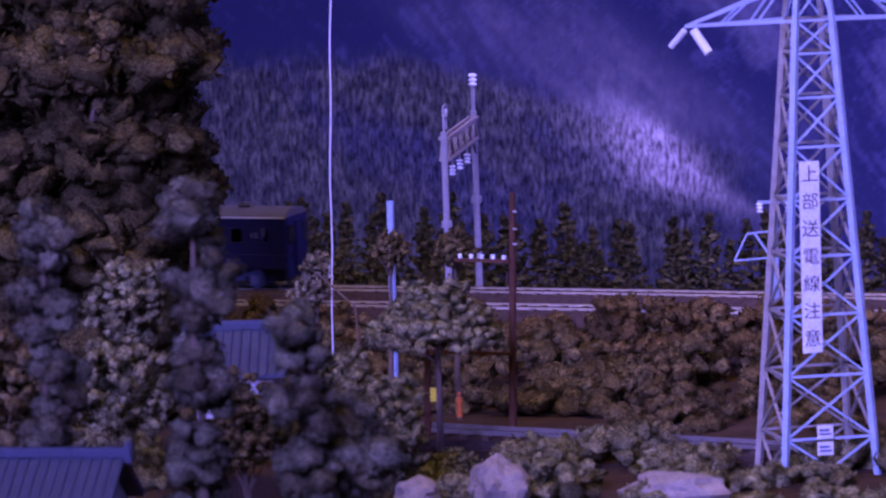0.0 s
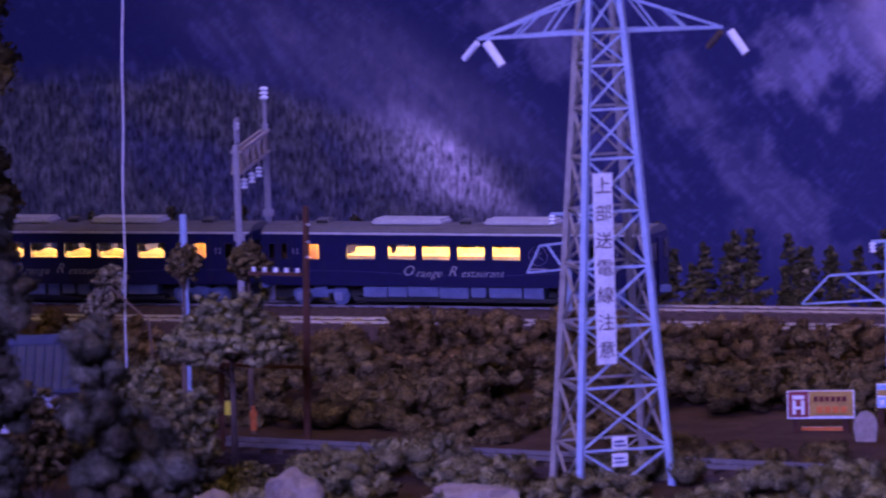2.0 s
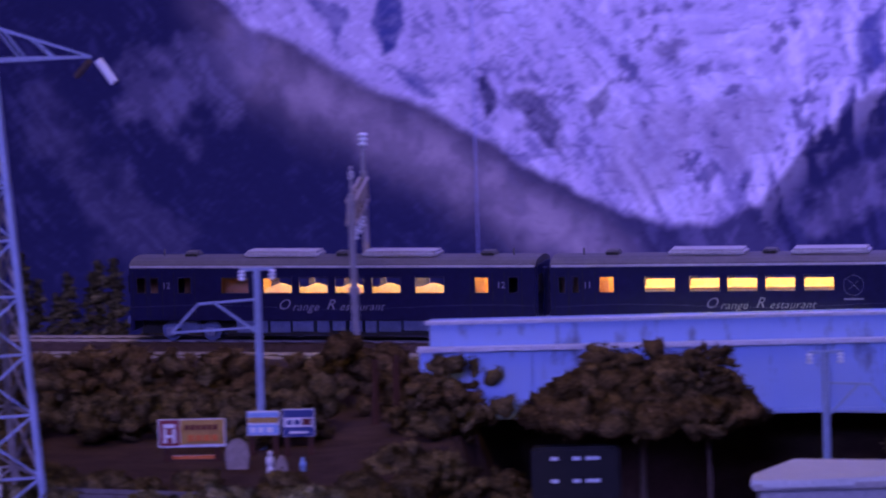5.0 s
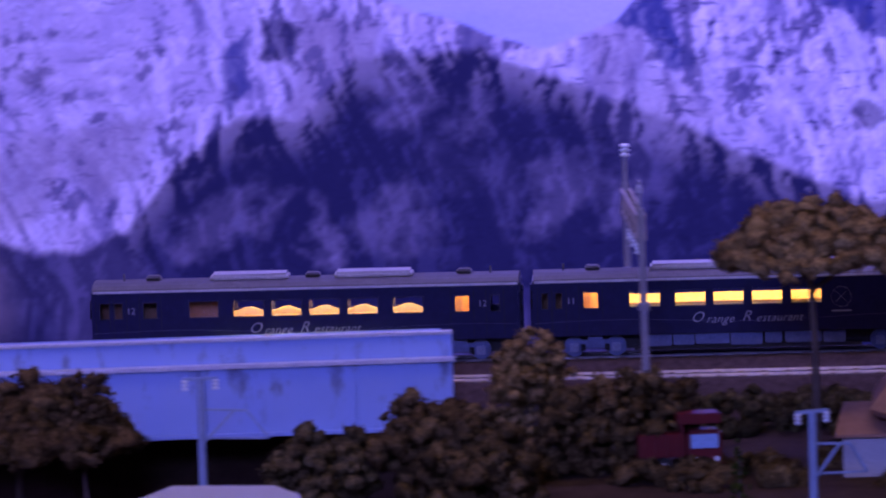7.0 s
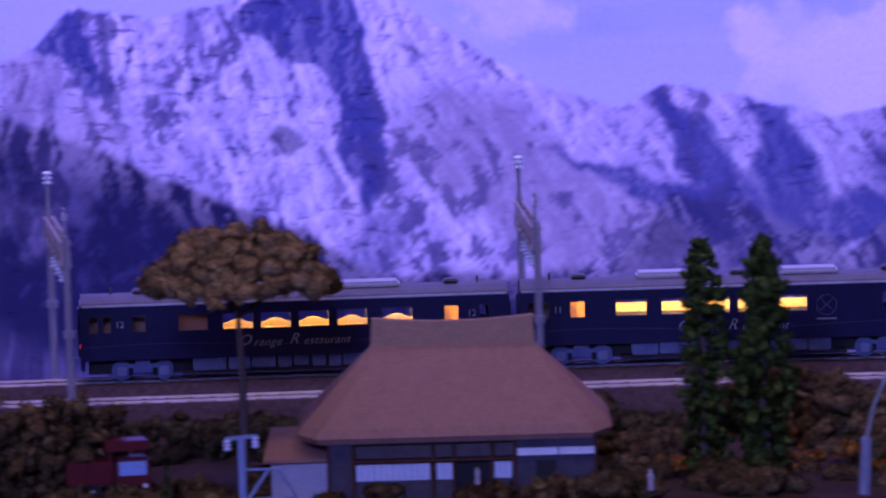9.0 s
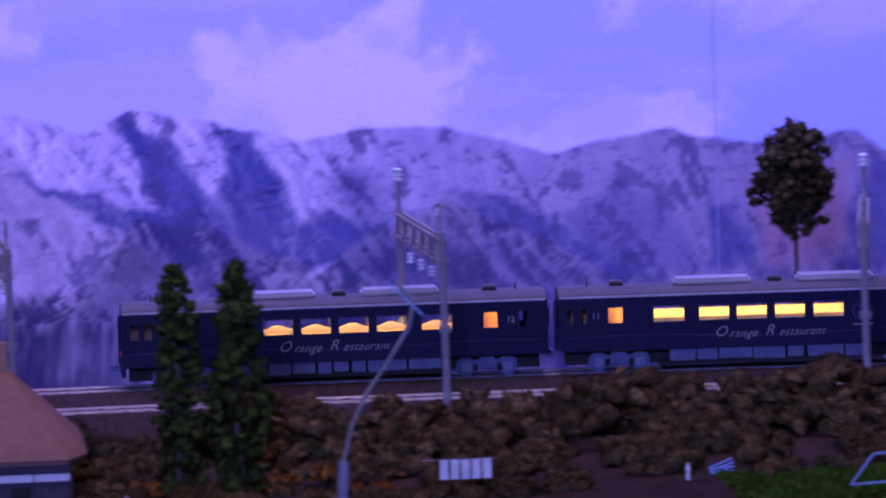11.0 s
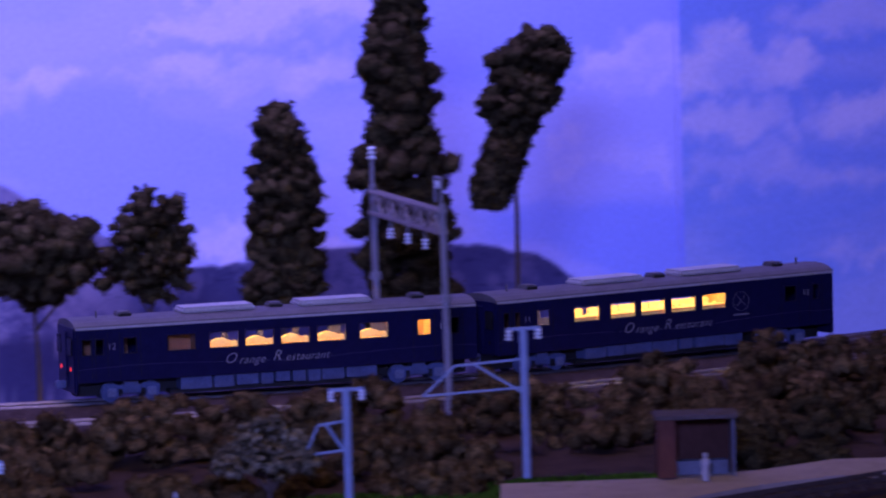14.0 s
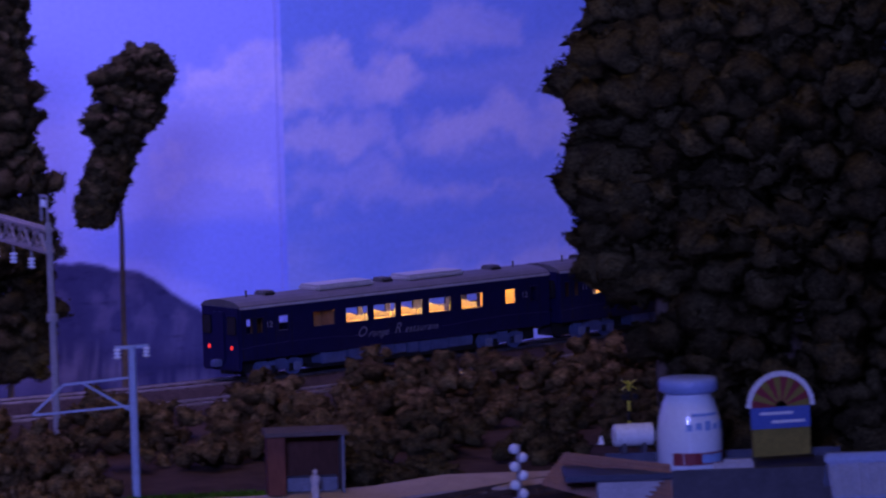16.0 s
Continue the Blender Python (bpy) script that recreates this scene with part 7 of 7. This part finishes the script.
def ground_strip(name, rows, mat, label, category):
    """A low earth strip: rows of (far point, near point)."""
    bm = bmesh.new()
    L = [(bm.verts.new(Vector(a)), bm.verts.new(Vector(b)), bm.verts.new(Vector(a) - Vector((0, 0, 0.02))), bm.verts.new(Vector(b) - Vector((0, 0, 0.02)))) for a, b in rows]
    for p, q in zip(L, L[1:]):
        bm.faces.new((p[0], q[0], q[1], p[1]))
        bm.faces.new((p[1], q[1], q[3], p[3]))
    bmesh.ops.recalc_face_normals(bm, faces=bm.faces)
    return tagged(part(name, bm, mat), label, category, kind="structure")


ground_strip("lane", [((0.8649, 2.9934, 0.9885), (0.8286, 2.8699, 0.9885)), ((0.9379, 2.9767, 0.9885), (0.9079, 2.8826, 0.9885)), ((0.9965, 2.9704, 0.9900), (0.9821, 2.9279, 0.9885)), ((1.0368, 2.9718, 0.9930), (1.0249, 2.9383, 0.9890)), ((1.0977, 2.9783, 0.9900), (1.0834, 2.9398, 0.9890)), ((1.1567, 2.9857, 0.9900), (1.1416, 2.9468, 0.9890))], "path", "pale sandy lane beside the dark track", "path")
straight_track((0.8494, 2.8246, 0.9900), (1.1947, 3.0045, 0.9900), "dark single track curving past the halt", True)


def halt_shelter():
    x, y, z = (0.9413, 2.9665, 0.9895)
    thing = empty("waiting_shelter", pose(x, y, z, 0, 0, -14), "small open waiting shelter with brown and slate walls", "shelter")
    w, h, d = 0.0385, 0.030, 0.020
    # Dark timber here puts the shelter's inner shade into the wall colour.
    part("shaded_back_wall", boxm(0, w, d - 0.001, d, 0, h), "timber", thing)
    part("side_wall", boxm(0, 0.0085, -0.0004, 0.0008, 0, h), "timber_red", thing)
    part("side_wall", boxm(-0.0006, 0.0006, 0, d, 0, h), "timber_red", thing)
    part("side_wall", boxm(w - 0.0012, w, 0, d, 0, h), "wall_slate2", thing)
    part("shelter_roof", boxm(-0.002, w + 0.002, -0.004, d + 0.002, h, h + 0.0022, 0.0004), "wall_dark", thing)
    b = part("bench", boxm(0.010, w - 0.003, d - 0.009, d - 0.001, 0.0055, 0.0070), "wall_slate2", thing)
    part("bench_front", boxm(0.010, w - 0.003, d - 0.009, d - 0.008, 0, 0.0055), "wall_slate2", b)
    return thing


M["timber_red"] = surface("timber_red", (0.13, 0.05, 0.035), (0.19, 0.075, 0.05), 160, 0.85, 0, 0.4, 900, stretch=(1, 1, 0.2))
M["wall_slate2"] = surface("wall_slate2", (0.16, 0.17, 0.21), (0.24, 0.25, 0.30), 120, 0.8, 0, 0.3, 800)
halt_shelter()
figurine((0.9604, 2.9503, 0.9890), 0.0145, "plaster", "tiny figurine in a straw hat before the shelter")

thing_p = Vector((1.0544, 2.9070, 1.0143))
thing = empty("insulator_post", pose(thing_p.x, thing_p.y, 0.955), "post strung with glossy blue-white balls", "post")
h = thing_p.z - 0.955
part("rod", rodm((0, 0, 0), (0, 0, h), 0.0012), "pole", thing)
for i in range(7):
    bm = bmesh.new()
    bmesh.ops.create_icosphere(bm, subdivisions=2, radius=0.0027, matrix=Matrix.Translation((0.0022 * (1 if i % 2 else -1), 0, h - 0.002 - i * 0.0046)))
    part("ball", bm, "porcelain", thing)


def dairy_shop():
    m = 3.12 / 11500
    o = Vector((1.0795, 2.7585, 1.0149))
    thing = empty("shop", pose(o.x, o.y, 0.955, 0, 0, -18), "flat-roofed shop with a brown shingle eave, dark fascia and pale walls", "shop")
    zf = o.z - 0.955
    part("roof_deck", boxm(-0.052, 0.086, 0.000, 0.062, zf - 0.003, zf, 0.0004), "tile_blue", thing)
    part("fascia", boxm(0.000, 0.086, -0.003, 0.0, zf - 0.020, zf + 0.0015, 0.0003), "wall_slate3", thing)
    part("wall", boxm(-0.036, 0.082, 0.004, 0.058, 0, zf - 0.003), "plaster", thing)
    # Solid black sheet draws the shop front's opening as painted shade.
    part("shop_opening_shade", boxm(0.048, 0.078, 0.0028, 0.0042, 0.0, zf - 0.021), "black", thing)
    bm = bmesh.new()
    vs = [bm.verts.new(q) for q in ((-0.001, -0.010, zf - 0.021), (-0.001, 0.006, zf + 0.002), (-0.050, 0.050, zf + 0.004), (-0.062, 0.040, zf - 0.009))]
    f = bm.faces.new(vs)
    g = bmesh.ops.extrude_face_region(bm, geom=[f])
    bmesh.ops.translate(bm, verts=[q for q in g["geom"] if isinstance(q, bmesh.types.BMVert)], vec=(0.0005, 0.0, 0.0016))
    bmesh.ops.recalc_face_normals(bm, faces=bm.faces)
    ev = part("shingle_eave", bm, "thatch", thing, "brown shingle eave")
    a0, a1, b0, b1 = (Vector(q) for q in ((-0.001, -0.010, zf - 0.0195), (-0.001, 0.006, zf + 0.0036), (-0.062, 0.040, zf - 0.0074), (-0.050, 0.050, zf + 0.0056)))
    for i in range(9):
        k = (i + 0.5) / 9
        part("shingle_course", bar(bmesh.new(), a0.lerp(a1, k), b0.lerp(b1, k), 0.0012, 0.0007), "thatch", ev)
    for k in range(2):
        part("roof_rail", boxm(0.020, 0.040, 0.006 + 0.012 * k, 0.0075 + 0.012 * k, zf, zf + 0.0035), "plaster", thing)
    part("roof_kerb", boxm(-0.030, 0.086, 0.050, 0.052, zf, zf + 0.004), "tile_blue", thing)
    return thing, zf


M["wall_slate3"] = surface("wall_slate3", (0.05, 0.05, 0.07), (0.08, 0.08, 0.10), 120, 0.6, 0, 0.2, 800)
shop, zf = dairy_shop()


def milk_bottle(p, h):
    thing = empty("giant_bottle", pose(*p, 0, 0, 8), "giant white milk bottle with a blue cap on the shop roof", "advertising bottle")
    r = h * 0.345
    glassy = [(r * 0.93, 0), (r, h * 0.04), (r, h * 0.40), (r * 0.94, h * 0.58), (r * 0.80, h * 0.74), (r * 0.72, h * 0.80), (r * 0.72, h * 0.84)]
    part("bottle_body", lathe(bmesh.new(), glassy, sides=36), "porcelain", thing, smooth=True)
    part("cap", lathe(bmesh.new(), [(r * 0.80, h * 0.835), (r * 0.90, h * 0.86), (r * 0.90, h * 0.95), (r * 0.86, h * 0.985), (r * 0.5, h)], sides=36), "cap_blue", thing, "pale blue cap", smooth=True)
    def patch(z0, z1, a0, a1, mat, rr):
        bm = bmesh.new()
        n = 12
        lo, hi = [], []
        for i in range(n + 1):
            a = radians(a0 + (a1 - a0) * i / n) - math.pi / 2
            lo.append(bm.verts.new((rr * math.cos(a), rr * math.sin(a), z0)))
            hi.append(bm.verts.new((rr * math.cos(a), rr * math.sin(a), z1)))
        for i in range(n):
            bm.faces.new((lo[i], lo[i + 1], hi[i + 1], hi[i]))
        part("painted_band", bm, mat, thing)
    patch(h * 0.10, h * 0.23, -60, 100, "maroon", r * 1.006)
    patch(h * 0.12, h * 0.21, -8, 42, "sky_sign", r * 1.010)
    for i in range(5):
        patch(h * (0.46 + 0.01 * (i % 2)), h * (0.53 + 0.015 * (i % 3)), -35 + i * 17, -24 + i * 17, "sky_sign", r * 1.004)
    patch(h * 0.61, h * 0.64, -25, 30, "sky_sign", r * 0.955)
    return thing


M["cap_blue"] = surface("cap_blue", (0.30, 0.40, 0.75), (0.36, 0.46, 0.80), 120, 0.35, 0, 0.0, 700)
_b = Vector((1.0950, 2.7739, 1.0131))
milk_bottle((_b.x, _b.y, _b.z), 0.0465)

x, y, z = (1.0708, 2.8154, 1.0202)
thing = empty("water_tank", pose(x, y, z, 0, 0, -10), "white cylindrical tank lying on a cradle on the roof", "tank")
part("drum", lathe(bmesh.new(), [(0.004, 0), (0.0056, 0.0008), (0.0056, 0.0195), (0.004, 0.0203)], pose(0, 0, 0.0075, 0, 90, 0), 24), "white", thing, smooth=False)
for px in (0.005, 0.015):
    part("cradle", boxm(px - 0.001, px + 0.001, -0.005, 0.005, -0.001, 0.0038), "wall_slate3", thing)
x, y, z = (1.0654, 2.8175, 1.0240)
ob = part("roof_vent", lathe(bmesh.new(), [(0.0018, 0), (0.0012, 0.002), (0.0006, 0.0042)], sides=10), "white")
ob.location = (x, y, z - 0.0005)
tagged(ob, "small white conical vent on the shop roof", "vent")


def fan_sign(p):
    thing = empty("roof_sign", pose(*p, 0, 0, -4), "round-topped shop roof sign with maroon and yellow rays", "sign")
    R, w, h = 0.0150, 0.0300, 0.0105
    z0 = 0.0135
    part("lower_board", boxm(-0.0145, 0.0148, -0.0010, 0.0010, 0, z0), "olive_paint", thing)
    part("middle_board", boxm(-0.0152, 0.0148, -0.0014, 0.0010, z0, z0 + h, 0.0002), "sign_blue", thing)
    for k in range(2):
        part("writing_bar", boxm(-0.011 + 0.006 * k, 0.006 + 0.006 * k, -0.0017, -0.0014, z0 + 0.0068 - 0.0042 * k, z0 + 0.0082 - 0.0042 * k), "white", thing)
    n = 12
    for i in range(n):
        a0, a1 = math.pi * i / n, math.pi * (i + 1) / n
        bm = bmesh.new()
        zz = z0 + h
        vs = [bm.verts.new((0.003 * math.cos(a0), -0.0014, zz + 0.003 * math.sin(a0))), bm.verts.new((R * math.cos(a0), -0.0014, zz + R * math.sin(a0))), bm.verts.new((R * math.cos(a1), -0.0014, zz + R * math.sin(a1))), bm.verts.new((0.003 * math.cos(a1), -0.0014, zz + 0.003 * math.sin(a1)))]
        f = bm.faces.new(vs)
        g = bmesh.ops.extrude_face_region(bm, geom=[f])
        bmesh.ops.translate(bm, verts=[q for q in g["geom"] if isinstance(q, bmesh.types.BMVert)], vec=(0, 0.0022, 0))
        bmesh.ops.recalc_face_normals(bm, faces=bm.faces)
        part("ray", bm, "maroon" if i % 2 else "olive_paint", thing)
    bm = bmesh.new()
    for i in range(18):
        a0, a1 = math.pi * i / 18, math.pi * (i + 1) / 18
        bar(bm, (R * 1.03 * math.cos(a0), -0.0004, z0 + h + R * 1.03 * math.sin(a0)), (R * 1.03 * math.cos(a1), -0.0004, z0 + h + R * 1.03 * math.sin(a1)), 0.0009, 0.0042)
    part("rim", bm, "white", thing)
    return thing


M["olive_paint"] = surface("olive_paint", (0.20, 0.17, 0.03), (0.28, 0.23, 0.045), 120, 0.6, 0, 0.1, 700)
M["sign_blue"] = surface("sign_blue", (0.08, 0.14, 0.45), (0.10, 0.17, 0.50), 120, 0.5, 0, 0.1, 700)
fan_sign((1.1400, 2.7667, 1.0185))


def crossing_signal(p, h):
    x, y, z = p
    thing = empty("crossing_signal", pose(x, y, z - h, 0, 0, 0), "yellow and black level crossing signal on a striped post", "crossing signal", "crossing signals")
    for i in range(6):
        part("post_band", rodm((0, 0, h * i / 6), (0, 0, h * (i + 1) / 6), 0.0008), "yellow" if i % 2 else "black", thing)
    for s in (-1, 1):
        part("cross_board", bar(bmesh.new(), (-0.0042, -0.001, h - 0.002 + s * 0.0025), (0.0042, -0.001, h - 0.002 - s * 0.0025), 0.0012, 0.0004), "yellow", thing)
        part("lamp_hood", lathe(bmesh.new(), [(0.0015, 0), (0.0015, 0.0012)], pose(s * 0.0032, -0.0008, h - 0.0085, 90), 12), "black", thing)
    return thing


crossing_signal((1.1678, 3.0460, 1.0253), 0.032)
crossing_signal((1.2387, 2.9314, 1.0227), 0.034)
tile_roof_house((1.1456, 2.6560, 1.0272), 0.05, 0.05, 0.03, 0.014, -18, "house with a pale blue roof beside the shop", "pale_tile")
x, y, z = (1.2839, 2.9992, 1.0121)
ob = part("roof_sheet", boxm(-0.0065, 0.0065, -0.004, 0.004, -0.0015, 0.0015, 0.0004), "sky_sign")
ob.matrix_world = pose(x, y, z, 12, 0, -8)
tagged(ob, "pale blue metal roof sheet in the dark bushes", "roof sheet")

RUN = [(0.0, 0.7041), (0.5, 0.7837), (1.5, 0.9563), (2.0, 1.0510), (3.0, 1.2278), (3.2, 1.2709), (5.5, 1.6804), (6.0, 1.7700), (6.5, 1.8480), (7.0, 1.9284), (7.5, 2.0036), (8.0, 2.0822), (8.5, 2.1577), (9.0, 2.2363), (11.5, 2.6289), (12.0, 2.7102), (12.5, 2.7897), (13.0, 2.8756), (13.5, 2.9559), (14.0, 3.0414), (14.5, 3.1197), (15.0, 3.2040), (15.5, 3.2866), (16.0, 3.3699)]


def car_pose(s):
    """A car whose bogies stand on the track, its middle s metres along."""
    a, _ = on_track(s - 0.0835)
    b, _ = on_track(s + 0.0835)
    return Matrix.Translation((a + b) / 2) @ Matrix.Rotation(math.atan2(b.y - a.y, b.x - a.x), 4, "Z")


def motions():
    # seconds and the place along the track of the middle of the rear car
    for car, ahead in ((car12, 0.0), (car11, 0.2407)):
        walk(car, [(t, car_pose(s + ahead)) for t, s in RUN])


motions()
